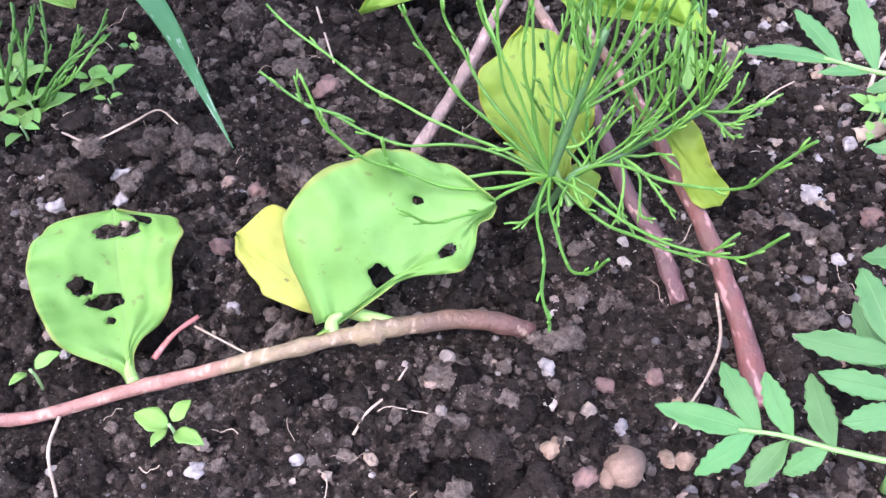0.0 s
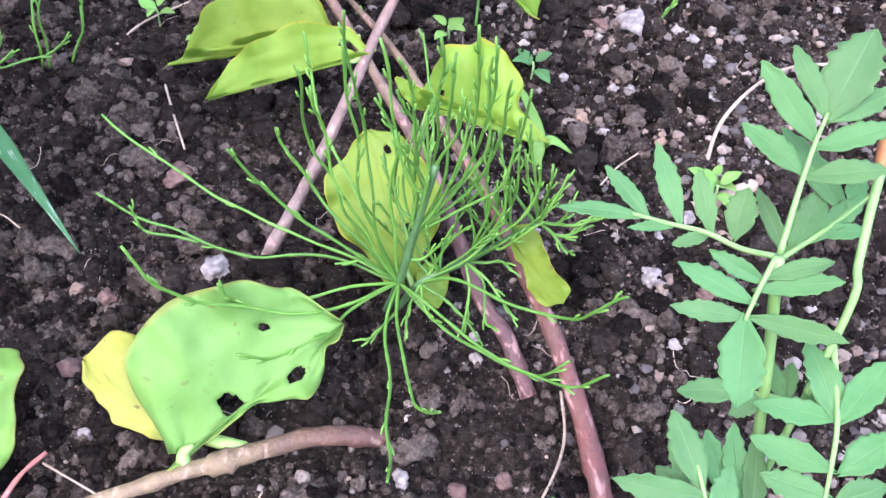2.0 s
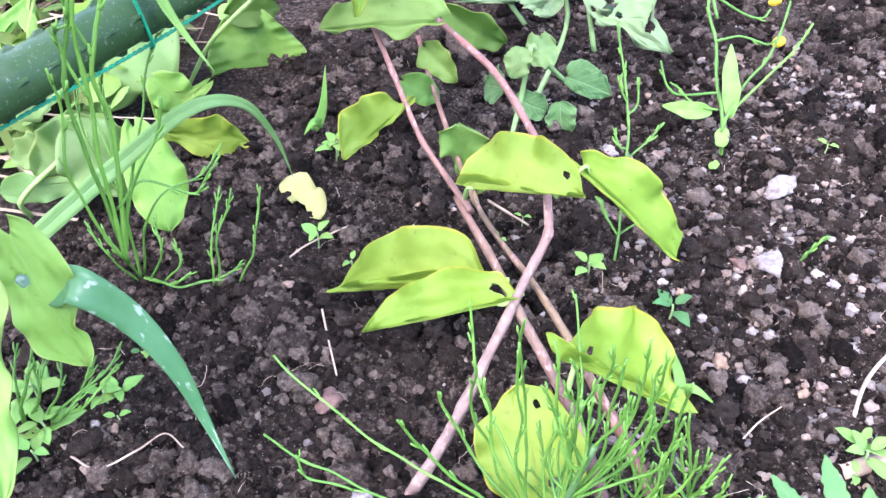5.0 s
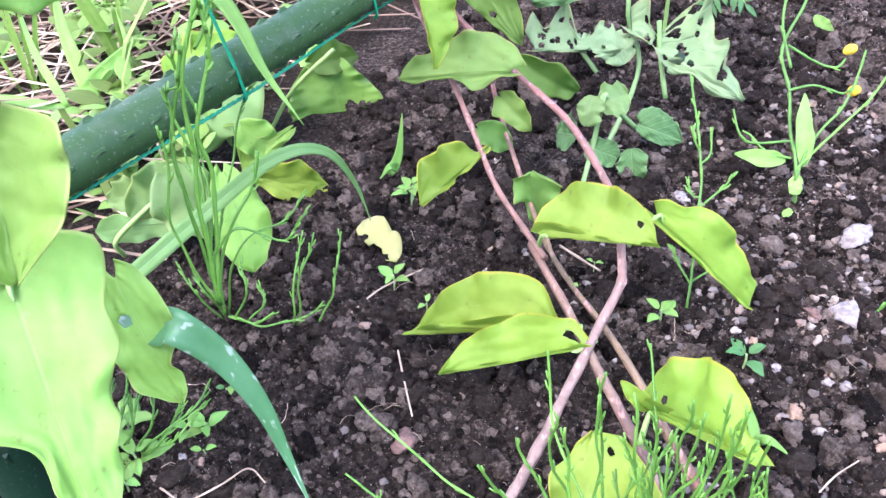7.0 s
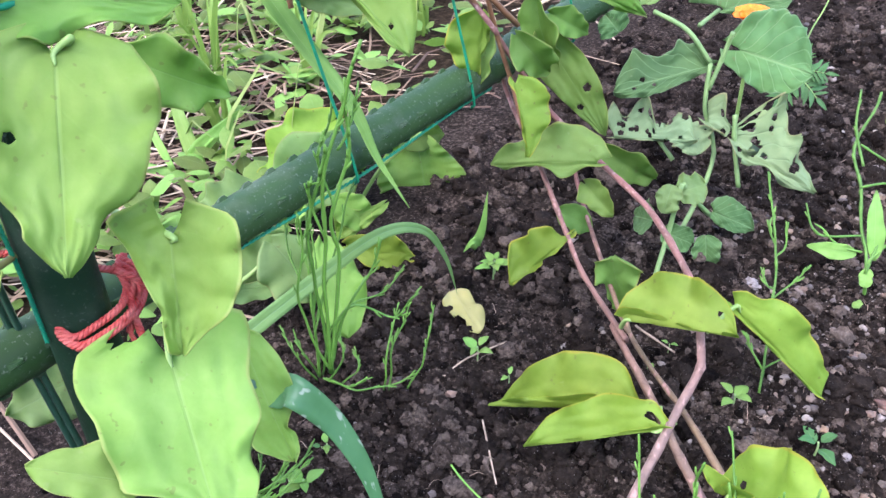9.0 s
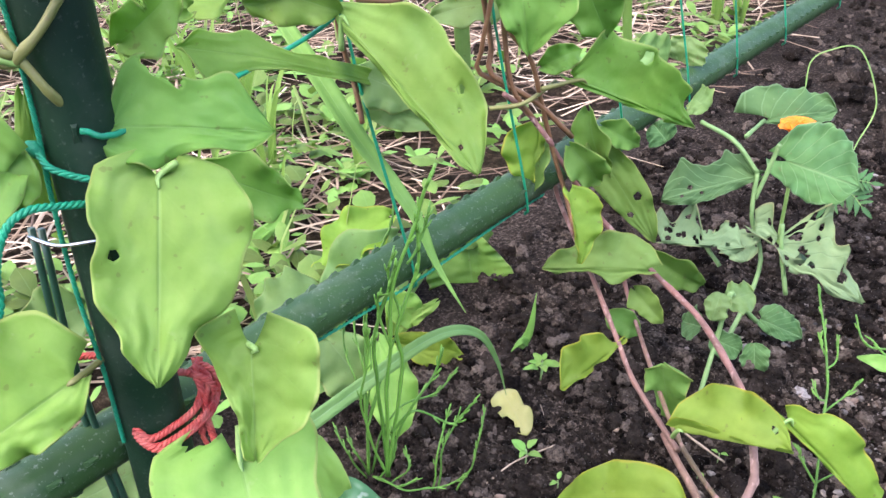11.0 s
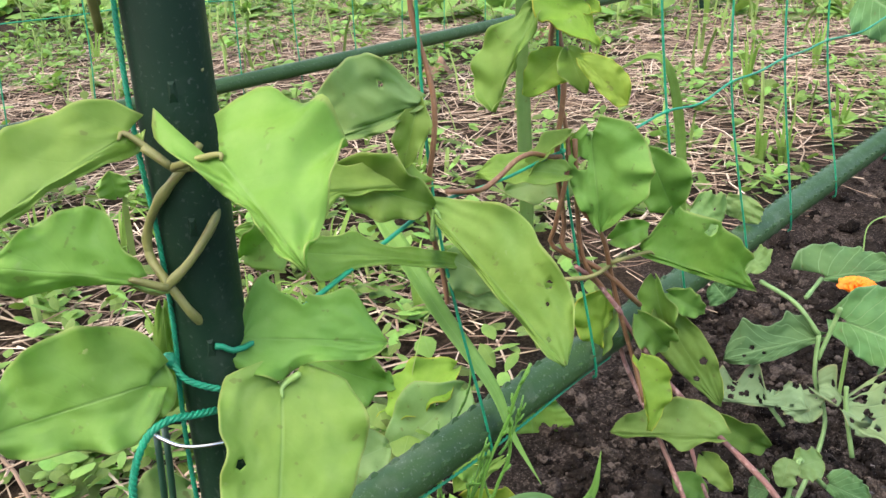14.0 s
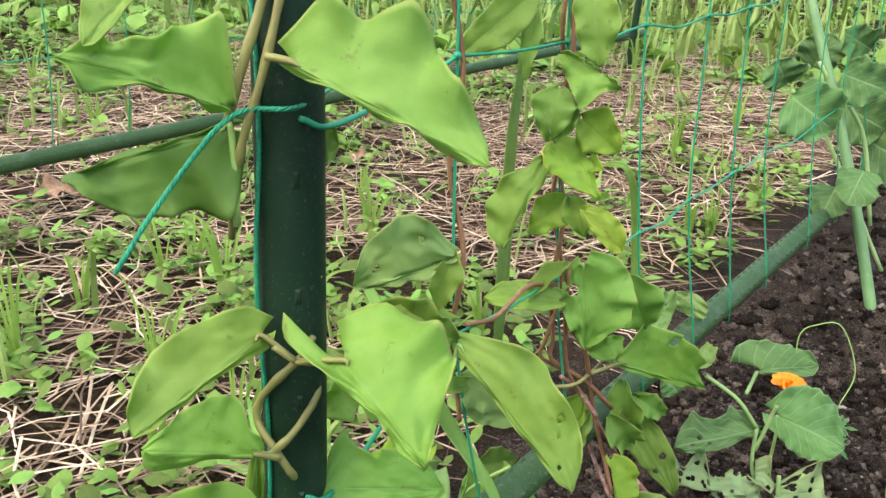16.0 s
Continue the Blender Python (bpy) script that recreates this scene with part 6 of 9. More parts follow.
# ---- front horsetail ----
horsetail = thing("horsetail", "bright green horsetail with many thin jointed shoots", "horsetail")
tube_part("stem", [(0.0266, 0.1898, -0.0053), (0.0306, 0.1838, 0.0207), (0.0344, 0.1831, 0.0435), (0.0391, 0.1823, 0.0713)], lambda t: 0.0013 - 0.0004 * t, HORSE_DARK, horsetail, 6, 8, 0.15)
tube_part("stem", [(0.0296, 0.1898, -0.0053), (0.0366, 0.1818, 0.0227), (0.0498, 0.1849, 0.0276), (0.0690, 0.1860, 0.0425)], lambda t: 0.0012 - 0.0004 * t, HORSE_DARK, horsetail, 6, 8, 0.15)
horsetail_branch(horsetail, [(0.0306, 0.1838, 0.0207), (0.0105, 0.1969, 0.0229), (-0.0186, 0.2097, 0.0293), (-0.0361, 0.2214, 0.0361), (-0.0520, 0.2324, 0.0443)], 0.00048, 1, 4)
horsetail_branch(horsetail, [(0.0306, 0.1838, 0.0207), (0.0120, 0.1914, 0.0226), (-0.0138, 0.1945, 0.0241), (-0.0354, 0.2004, 0.0302), (-0.0523, 0.2054, 0.0364)], 0.00048, 2, 4)
horsetail_branch(horsetail, [(0.0306, 0.1838, 0.0207), (0.0133, 0.1710, 0.0284), (-0.0117, 0.1631, 0.0422), (-0.0258, 0.1586, 0.0593), (-0.0321, 0.1571, 0.0781)], 0.00048, 3, 4)
horsetail_branch(horsetail, [(0.0306, 0.1838, 0.0207), (0.0171, 0.1869, 0.0340), (0.0028, 0.1891, 0.0482), (-0.0059, 0.1894, 0.0618), (-0.0116, 0.1877, 0.0740)], 0.00048, 4, 4)
horsetail_branch(horsetail, [(-0.0247, 0.1916, 0.0340), (-0.0363, 0.1914, 0.0402), (-0.0398, 0.1934, 0.0464)], 0.0004, 5, 2)
horsetail_branch(horsetail, [(0.0306, 0.1838, 0.0207), (0.0204, 0.1904, 0.0318), (0.0087, 0.1982, 0.0454), (0.0023, 0.2019, 0.0565), (0.0007, 0.2033, 0.0655)], 0.00048, 6, 4)
horsetail_branch(horsetail, [(0.0306, 0.1838, 0.0207), (0.0239, 0.1951, 0.0333), (0.0139, 0.2097, 0.0511), (0.0096, 0.2188, 0.0659), (0.0071, 0.2242, 0.0780)], 0.00048, 7, 4)
horsetail_branch(horsetail, [(0.0306, 0.1838, 0.0207), (0.0366, 0.2002, 0.0287), (0.0421, 0.2185, 0.0405), (0.0428, 0.2329, 0.0499), (0.0418, 0.2452, 0.0583)], 0.00048, 8, 4)
horsetail_branch(horsetail, [(0.0366, 0.1818, 0.0227), (0.0528, 0.1818, 0.0375), (0.0623, 0.1868, 0.0570), (0.0621, 0.1892, 0.0733), (0.0622, 0.1887, 0.0877)], 0.00048, 9, 4)
horsetail_branch(horsetail, [(0.0366, 0.1818, 0.0227), (0.0443, 0.1746, 0.0337), (0.0570, 0.1608, 0.0416), (0.0679, 0.1490, 0.0518), (0.0723, 0.1420, 0.0640), (0.0739, 0.1360, 0.0761)], 0.00048, 10, 4)
horsetail_branch(horsetail, [(0.0306, 0.1838, 0.0207), (0.0359, 0.1731, 0.0256), (0.0473, 0.1581, 0.0291), (0.0595, 0.1438, 0.0346), (0.0678, 0.1337, 0.0426), (0.0737, 0.1298, 0.0538)], 0.00048, 11, 4)
horsetail_branch(horsetail, [(0.0306, 0.1838, 0.0207), (0.0425, 0.1652, 0.0212), (0.0530, 0.1536, 0.0272), (0.0636, 0.1423, 0.0345), (0.0695, 0.1403, 0.0464)], 0.00048, 12, 4)
horsetail_branch(horsetail, [(0.0306, 0.1838, 0.0207), (0.0285, 0.1682, 0.0240), (0.0295, 0.1518, 0.0276), (0.0311, 0.1380, 0.0334), (0.0335, 0.1299, 0.0425), (0.0347, 0.1249, 0.0531)], 0.00048, 13, 4)
horsetail_branch(horsetail, [(0.0306, 0.1838, 0.0207), (0.0249, 0.1654, 0.0230), (0.0245, 0.1475, 0.0269), (0.0243, 0.1296, 0.0316), (0.0236, 0.1146, 0.0386)], 0.00048, 14, 4)
horsetail_branch(horsetail, [(0.0306, 0.1838, 0.0207), (0.0283, 0.1759, 0.0195), (0.0255, 0.1701, 0.0199), (0.0220, 0.1651, 0.0209), (0.0189, 0.1634, 0.0240)], 0.00048, 15, 4)
horsetail_branch(horsetail, [(0.0306, 0.1838, 0.0207), (0.0218, 0.1874, 0.0276), (0.0137, 0.1842, 0.0300)], 0.00048, 16, 4)
horsetail_branch(horsetail, [(0.0306, 0.1838, 0.0207), (0.0166, 0.1784, 0.0269), (-0.0045, 0.1696, 0.0324), (-0.0120, 0.1653, 0.0409), (-0.0147, 0.1627, 0.0500)], 0.00048, 17, 4)
horsetail_branch(horsetail, [(0.0306, 0.1838, 0.0207), (0.0163, 0.1734, 0.0245), (0.0071, 0.1623, 0.0287), (-0.0039, 0.1538, 0.0355), (-0.0127, 0.1493, 0.0450)], 0.00048, 18, 4)
horsetail_branch(horsetail, [(0.0306, 0.1838, 0.0207), (0.0237, 0.1889, 0.0458), (0.0216, 0.1943, 0.0742), (0.0196, 0.1905, 0.0954), (0.0192, 0.1839, 0.1145)], 0.00046, 19, 5)
horsetail_branch(horsetail, [(0.0306, 0.1838, 0.0207), (0.0227, 0.1841, 0.0470), (0.0198, 0.1840, 0.0750), (0.0174, 0.1838, 0.1058)], 0.00046, 20, 5)
horsetail_branch(horsetail, [(0.0306, 0.1838, 0.0207), (0.0204, 0.1839, 0.0449), (0.0130, 0.1862, 0.0731), (0.0105, 0.1827, 0.0980)], 0.00046, 21, 5)
horsetail_branch(horsetail, [(0.0306, 0.1838, 0.0207), (0.0163, 0.1894, 0.0503), (0.0094, 0.1900, 0.0790), (0.0080, 0.1822, 0.1006)], 0.00046, 22, 5)
horsetail_branch(horsetail, [(0.0306, 0.1838, 0.0207), (0.0281, 0.1863, 0.0485), (0.0294, 0.1869, 0.0772), (0.0248, 0.1841, 0.1045)], 0.00046, 23, 5)
horsetail_branch(horsetail, [(0.0344, 0.1831, 0.0435), (0.0344, 0.1863, 0.0657), (0.0332, 0.1855, 0.0858), (0.0290, 0.1836, 0.1056)], 0.00046, 24, 5)
horsetail_branch(horsetail, [(0.0344, 0.1831, 0.0435), (0.0386, 0.1855, 0.0664), (0.0396, 0.1857, 0.0888), (0.0383, 0.1826, 0.1087)], 0.00046, 25, 5)
horsetail_branch(horsetail, [(0.0344, 0.1831, 0.0435), (0.0421, 0.1837, 0.0638), (0.0423, 0.1834, 0.0837), (0.0419, 0.1819, 0.1035)], 0.00046, 26, 5)
horsetail_branch(horsetail, [(0.0344, 0.1831, 0.0435), (0.0476, 0.1840, 0.0674), (0.0503, 0.1834, 0.0904), (0.0496, 0.1797, 0.1110)], 0.00046, 27, 5)
horsetail_branch(horsetail, [(0.0344, 0.1831, 0.0435), (0.0492, 0.1845, 0.0667), (0.0503, 0.1833, 0.0870), (0.0492, 0.1798, 0.1057)], 0.00046, 28, 5)
horsetail_branch(horsetail, [(0.0344, 0.1831, 0.0435), (0.0463, 0.1855, 0.0679), (0.0480, 0.1852, 0.0906), (0.0458, 0.1809, 0.1094)], 0.00046, 29, 5)
horsetail_branch(horsetail, [(0.0344, 0.1831, 0.0435), (0.0343, 0.1832, 0.0607), (0.0318, 0.1834, 0.0787)], 0.00046, 30, 5)
horsetail_branch(horsetail, [(0.0344, 0.1831, 0.0435), (0.0522, 0.1849, 0.0661), (0.0542, 0.1826, 0.0839), (0.0531, 0.1784, 0.0998)], 0.00046, 31, 5)
horsetail_branch(horsetail, [(0.0344, 0.1831, 0.0435), (0.0537, 0.1820, 0.0607), (0.0568, 0.1798, 0.0753), (0.0573, 0.1765, 0.0888)], 0.00046, 32, 5)
horsetail_branch(horsetail, [(0.0344, 0.1831, 0.0435), (0.0369, 0.1821, 0.0660), (0.0367, 0.1828, 0.0915)], 0.00046, 33, 5)
horsetail_branch(horsetail, [(0.0344, 0.1831, 0.0435), (0.0431, 0.1804, 0.0654), (0.0454, 0.1810, 0.0912)], 0.00046, 34, 5)
horsetail_branch(horsetail, [(0.0690, 0.1860, 0.0425), (0.0711, 0.1845, 0.0510), (0.0726, 0.1846, 0.0609)], 0.00046, 35, 5)
horsetail_branch(horsetail, [(0.0690, 0.1860, 0.0425), (0.0766, 0.1809, 0.0466), (0.0827, 0.1796, 0.0536)], 0.00046, 36, 5)
horsetail_branch(horsetail, [(0.0690, 0.1860, 0.0425), (0.0738, 0.1833, 0.0475), (0.0772, 0.1826, 0.0540)], 0.00046, 37, 5)
horsetail_branch(horsetail, [(0.0690, 0.1860, 0.0425), (0.0672, 0.1855, 0.0581), (0.0635, 0.1877, 0.0766)], 0.00046, 38, 5)
horsetail_branch(horsetail, [(0.0690, 0.1860, 0.0425), (0.0654, 0.1861, 0.0553), (0.0622, 0.1880, 0.0704)], 0.00046, 39, 5)
horsetail_branch(horsetail, [(0.0498, 0.1849, 0.0276), (0.0583, 0.1842, 0.0488), (0.0580, 0.1826, 0.0683)], 0.00046, 40, 5)
horsetail_branch(horsetail, [(0.0498, 0.1849, 0.0276), (0.0542, 0.1843, 0.0513), (0.0525, 0.1842, 0.0758)], 0.00046, 41, 5)
horsetail_branch(horsetail, [(0.0498, 0.1849, 0.0276), (0.0640, 0.1837, 0.0513), (0.0650, 0.1797, 0.0709)], 0.00046, 42, 5)
horsetail_branch(horsetail, [(0.0498, 0.1849, 0.0276), (0.0658, 0.1815, 0.0467), (0.0693, 0.1776, 0.0636)], 0.00046, 43, 5)
horsetail_branch(horsetail, [(0.0498, 0.1849, 0.0276), (0.0556, 0.1852, 0.0455), (0.0553, 0.1834, 0.0612)], 0.00046, 44, 5)
horsetail_branch(horsetail, [(0.0690, 0.1860, 0.0425), (0.0756, 0.1815, 0.0435), (0.0818, 0.1801, 0.0472)], 0.00046, 45, 5)
horsetail_branch(horsetail, [(0.0690, 0.1860, 0.0425), (0.0702, 0.1857, 0.0532), (0.0693, 0.1859, 0.0640)], 0.00046, 46, 5)
horsetail_branch(horsetail, [(0.0366, 0.1818, 0.0227), (0.0363, 0.1761, 0.0226), (0.0395, 0.1674, 0.0211)], 0.00046, 47, 3)
horsetail_branch(horsetail, [(0.0366, 0.1818, 0.0227), (0.0433, 0.1739, 0.0223), (0.0517, 0.1629, 0.0209)], 0.00046, 48, 3)
horsetail_branch(horsetail, [(0.0498, 0.1849, 0.0276), (0.0576, 0.1743, 0.0259), (0.0627, 0.1649, 0.0252)], 0.00046, 49, 3)
horsetail_branch(horsetail, [(0.0498, 0.1849, 0.0276), (0.0496, 0.1727, 0.0234), (0.0470, 0.1631, 0.0210)], 0.00046, 50, 3)
horsetail_branch(horsetail, [(0.0366, 0.1818, 0.0227), (0.0330, 0.1744, 0.0213), (0.0315, 0.1654, 0.0193)], 0.00046, 51, 3)
horsetail_branch(horsetail, [(0.0498, 0.1849, 0.0276), (0.0533, 0.1782, 0.0263), (0.0538, 0.1676, 0.0221), (0.0564, 0.1639, 0.0231)], 0.00046, 52, 3)
horsetail_branch(horsetail, [(0.0690, 0.1860, 0.0425), (0.0730, 0.1794, 0.0426), (0.0757, 0.1732, 0.0429)], 0.00046, 53, 3)
horsetail_branch(horsetail, [(0.0498, 0.1849, 0.0276), (0.0583, 0.1829, 0.0317), (0.0615, 0.1786, 0.0332)], 0.00046, 54, 3)
for k in range(26):
    rnd_ = random.Random(500 + k)
    low = k % 2
    foot = (Vector((0.0366, 0.1818, 0.0227)) if low else Vector((0.0306, 0.1838, 0.0207))).lerp(Vector((0.0690, 0.1860, 0.0425)) if low else Vector((0.0391, 0.1823, 0.0713)), rnd_.uniform(0.0, 1.0))
    a, tilt, ln = rnd_.uniform(-0.6, 3.4), radians(rnd_.uniform(45, 80)), rnd_.uniform(0.018, 0.036)
    end = foot + Vector((math.cos(a) * math.cos(tilt), math.sin(a) * math.cos(tilt), math.sin(tilt))) * ln
    horsetail_branch(horsetail, bow(foot, end, -rnd_.uniform(0.001, 0.004), rnd_.uniform(-0.003, 0.003)), 0.00044, 200 + k, 4)
add_leaf(runner, (0.0634, 0.1891, 0.0312), (0.0779, 0.1748, 0.0173), 0.0153, (-0.31, -0.81, 0.5), "lime", fold=(6, 6), droop=0.04, wave=0.045, outline=((0.89, 0.95, 1, 0.99, 0.9, 0.82, 0.74, 0.65, 0.63, 0.63, 0.63, 0.65, 0.66, 0.55, 0.02), (0.16, 0.18, 0.2, 0.23, 0.25, 0.3, 0.4, 0.5, 0.6, 0.65, 0.68, 0.71, 0.6, 0.46, 0.02)), lobe=(0.032, 0.0), rows=40, cols=26, seed=89)
add_leaf(runner, (0.0406, 0.1931, 0.0155), (0.0423, 0.1813, 0.01), 0.0102, (0.04, -0.42, 0.91), "lime", fold=(10, 10), droop=0.1, seed=90)

# ---- marigold ----
marigold = thing("marigold", "young marigold with feathered toothed green leaves and closed bud", "flower plant")
tube_part("stem", [(0.1075, 0.1000, -0.004), (0.1085, 0.1080, 0.025), (0.1075, 0.1220, 0.055), (0.1039, 0.1371, 0.0881)], 0.0013, STEM_MARIGOLD, marigold, 6, 8)
feathered(marigold, [(0.1036, 0.1372, 0.0880), (0.0996, 0.1323, 0.0843), (0.0960, 0.1271, 0.0805)], [((0.0960, 0.1273, 0.0807), (0.0925, 0.1123, 0.0718), 0.0100), ((0.0977, 0.1301, 0.0826), (0.0846, 0.1402, 0.0841), 0.0051), ((0.0960, 0.1277, 0.0809), (0.0821, 0.1327, 0.0794), 0.0046), ((0.0996, 0.1321, 0.0842), (0.1160, 0.1302, 0.0880), 0.0048), ((0.0973, 0.1274, 0.0811), (0.1149, 0.1195, 0.0821), 0.0050), ((0.1005, 0.1331, 0.0850), (0.0909, 0.1411, 0.0864), 0.0042), ((0.1013, 0.1340, 0.0857), (0.1145, 0.1342, 0.0897), 0.0043)], (-0.3, -0.42, 0.85), 1)
feathered(marigold, [(0.1079, 0.1420, 0.0813), (0.1003, 0.1444, 0.0818), (0.0934, 0.1481, 0.0832), (0.0852, 0.1508, 0.0838), (0.0781, 0.1533, 0.0845)], [((0.0805, 0.1526, 0.0844), (0.0620, 0.1568, 0.0846), 0.0039), ((0.0812, 0.1526, 0.0844), (0.0733, 0.1631, 0.0896), 0.0045), ((0.0880, 0.1508, 0.0841), (0.0849, 0.1664, 0.0929), 0.0051), ((0.0944, 0.1482, 0.0834), (0.0932, 0.1603, 0.0903), 0.0051), ((0.0993, 0.1466, 0.0830), (0.1035, 0.1557, 0.0888), 0.0073), ((0.0940, 0.1477, 0.0830), (0.0860, 0.1467, 0.0816), 0.0033), ((0.0876, 0.1502, 0.0837), (0.0767, 0.1509, 0.0829), 0.0025)], (-0.3, -0.42, 0.85), 2)
feathered(marigold, [(0.1056, 0.1391, 0.0862), (0.1099, 0.1484, 0.0940), (0.1136, 0.1557, 0.1001), (0.1169, 0.1610, 0.1048)], [((0.1171, 0.1604, 0.1044), (0.1273, 0.1735, 0.1166), 0.0118), ((0.1166, 0.1605, 0.1043), (0.1118, 0.1741, 0.1122), 0.0052), ((0.1141, 0.1570, 0.1011), (0.1049, 0.1729, 0.1092), 0.0065), ((0.1111, 0.1520, 0.0968), (0.1004, 0.1631, 0.1011), 0.0061), ((0.1173, 0.1598, 0.1041), (0.1304, 0.1619, 0.1096), 0.0058), ((0.1144, 0.1557, 0.1004), (0.1298, 0.1560, 0.1054), 0.0058), ((0.1119, 0.1512, 0.0965), (0.1281, 0.1489, 0.1000), 0.0058)], (-0.3, -0.42, 0.85), 3)
feathered(marigold, [(0.1128, 0.1463, 0.0742), (0.1242, 0.1507, 0.0798), (0.1357, 0.1563, 0.0861)], [((0.1280, 0.1522, 0.0817), (0.1173, 0.1731, 0.0895), 0.0062), ((0.1206, 0.1504, 0.0786), (0.1326, 0.1478, 0.0808), 0.0042), ((0.1179, 0.1486, 0.0769), (0.1332, 0.1551, 0.0848), 0.0057), ((0.1154, 0.1480, 0.0759), (0.1256, 0.1597, 0.0849), 0.0062), ((0.1154, 0.1480, 0.0759), (0.1205, 0.1579, 0.0825), 0.0047), ((0.1293, 0.1531, 0.0826), (0.1319, 0.1618, 0.0879), 0.0051), ((0.1141, 0.1471, 0.0750), (0.1102, 0.1619, 0.0816), 0.0041)], (-0.3, -0.42, 0.85), 4)
feathered(marigold, [(0.1204, 0.1280, 0.0691), (0.1176, 0.1124, 0.0631), (0.1140, 0.1026, 0.0587), (0.1110, 0.0962, 0.0556)], [((0.1171, 0.1123, 0.0629), (0.1021, 0.1188, 0.0604), 0.0061), ((0.1141, 0.1030, 0.0588), (0.1002, 0.1123, 0.0576), 0.0068), ((0.1181, 0.1118, 0.0630), (0.1300, 0.1212, 0.0699), 0.0077), ((0.1161, 0.1022, 0.0592), (0.1281, 0.1070, 0.0645), 0.0076), ((0.1173, 0.1123, 0.0629), (0.1157, 0.1291, 0.0680), 0.0076), ((0.1125, 0.0981, 0.0567), (0.1006, 0.1046, 0.0552), 0.0066), ((0.1138, 0.0968, 0.0567), (0.1238, 0.0981, 0.0602), 0.0067)], (-0.3, -0.42, 0.85), 5)
feathered(marigold, [(0.1184, 0.1153, 0.0573), (0.1120, 0.1203, 0.0570), (0.1016, 0.1247, 0.0551)], [((0.1027, 0.1242, 0.0553), (0.0896, 0.1271, 0.0523), 0.0062), ((0.1110, 0.1208, 0.0568), (0.1091, 0.1309, 0.0596), 0.0044), ((0.1119, 0.1206, 0.0570), (0.1145, 0.1280, 0.0603), 0.0039), ((0.1071, 0.1223, 0.0561), (0.0994, 0.1197, 0.0528), 0.0049), ((0.1156, 0.1179, 0.0573), (0.1196, 0.1257, 0.0611), 0.0044)], (-0.3, -0.42, 0.85), 6)
feathered(marigold, [(0.0991, 0.0942, 0.0442), (0.0939, 0.1028, 0.0455), (0.0884, 0.1084, 0.0456)], [((0.0910, 0.1033, 0.0448), (0.0864, 0.1181, 0.0482), 0.0059), ((0.0889, 0.1049, 0.0446), (0.0825, 0.1123, 0.0451), 0.0059), ((0.0961, 0.1024, 0.0460), (0.0943, 0.1177, 0.0506), 0.0062), ((0.0979, 0.0999, 0.0457), (0.1000, 0.1180, 0.0525), 0.0062), ((0.0999, 0.0984, 0.0459), (0.1043, 0.1146, 0.0527), 0.0060)], (-0.3, -0.42, 0.85), 7)
feathered(marigold, [(0.0939, 0.0847, 0.0386), (0.0777, 0.0904, 0.0364), (0.0698, 0.0937, 0.0354), (0.0610, 0.0961, 0.0339)], [((0.0638, 0.0954, 0.0344), (0.0451, 0.1028, 0.0321), 0.0062), ((0.0647, 0.0956, 0.0347), (0.0592, 0.1098, 0.0387), 0.0058), ((0.0706, 0.0935, 0.0356), (0.0672, 0.1064, 0.0396), 0.0055), ((0.0779, 0.0905, 0.0364), (0.0757, 0.1049, 0.0414), 0.0058), ((0.0635, 0.0949, 0.0342), (0.0519, 0.0885, 0.0284), 0.0054), ((0.0696, 0.0925, 0.0349), (0.0612, 0.0854, 0.0298), 0.0055), ((0.0766, 0.0903, 0.0360), (0.0683, 0.0871, 0.0324), 0.0050)], (-0.3, -0.42, 0.85), 8)
feathered(marigold, [(0.0938, 0.0912, 0.0495), (0.0894, 0.0987, 0.0512), (0.0881, 0.1082, 0.0546)], [((0.0894, 0.1013, 0.0522), (0.0704, 0.1085, 0.0498), 0.0063), ((0.0887, 0.0948, 0.0495), (0.0742, 0.1010, 0.0479), 0.0056), ((0.0884, 0.1040, 0.0530), (0.0849, 0.1196, 0.0581), 0.0075), ((0.0898, 0.0957, 0.0501), (0.0949, 0.1071, 0.0560), 0.0063), ((0.0886, 0.0919, 0.0483), (0.0772, 0.0915, 0.0450), 0.0056)], (-0.3, -0.42, 0.85), 9)
tube_part("stalk", [(0.1324, 0.1558, 0.0924), (0.1292, 0.1487, 0.0877), (0.1249, 0.1386, 0.0812), (0.1211, 0.1297, 0.0755), (0.1085, 0.1080, 0.0300)], lambda t: 0.0011 - 0.0003 * t, STEM_MARIGOLD, marigold, 6, 8)
bm = bmesh.new()
sweep(bm, spline([(0.1324, 0.1558, 0.0924), (0.1351, 0.1625, 0.0997)], 8), lambda t: 0.0020 * (0.6 + 1.6 * t * (1.15 - t)), 10)
part("bud", bm, plain("bud_red", (0.34, 0.12, 0.06), (0.42, 0.24, 0.06), 160, 0.5), marigold, "closed red-brown flower bud")

# ---- cucumber ----
cucumber = thing("cucumber", "cucumber plant with hairy stems and insect-eaten leaves", "vegetable plant")
add_leaf(cucumber, (0.0723, 0.5014, 0.0886), (0.1065, 0.476, 0.0872), 0.0547, (-0.45, -0.64, 0.62), "cucumber", teeth=0.06, rows=40, cols=26, fold=(8, 8), droop=0.04, wave=0.03, outline=((0.23, 0.55, 0.78, 0.95, 0.98, 1, 0.99, 0.94, 0.9, 0.85, 0.72, 0.59, 0.42, 0.21, 0.02), (0.22, 0.35, 0.42, 0.48, 0.54, 0.6, 0.65, 0.67, 0.66, 0.65, 0.63, 0.56, 0.48, 0.36, 0.02)), lobe=(0.196, 0.158), seed=91)
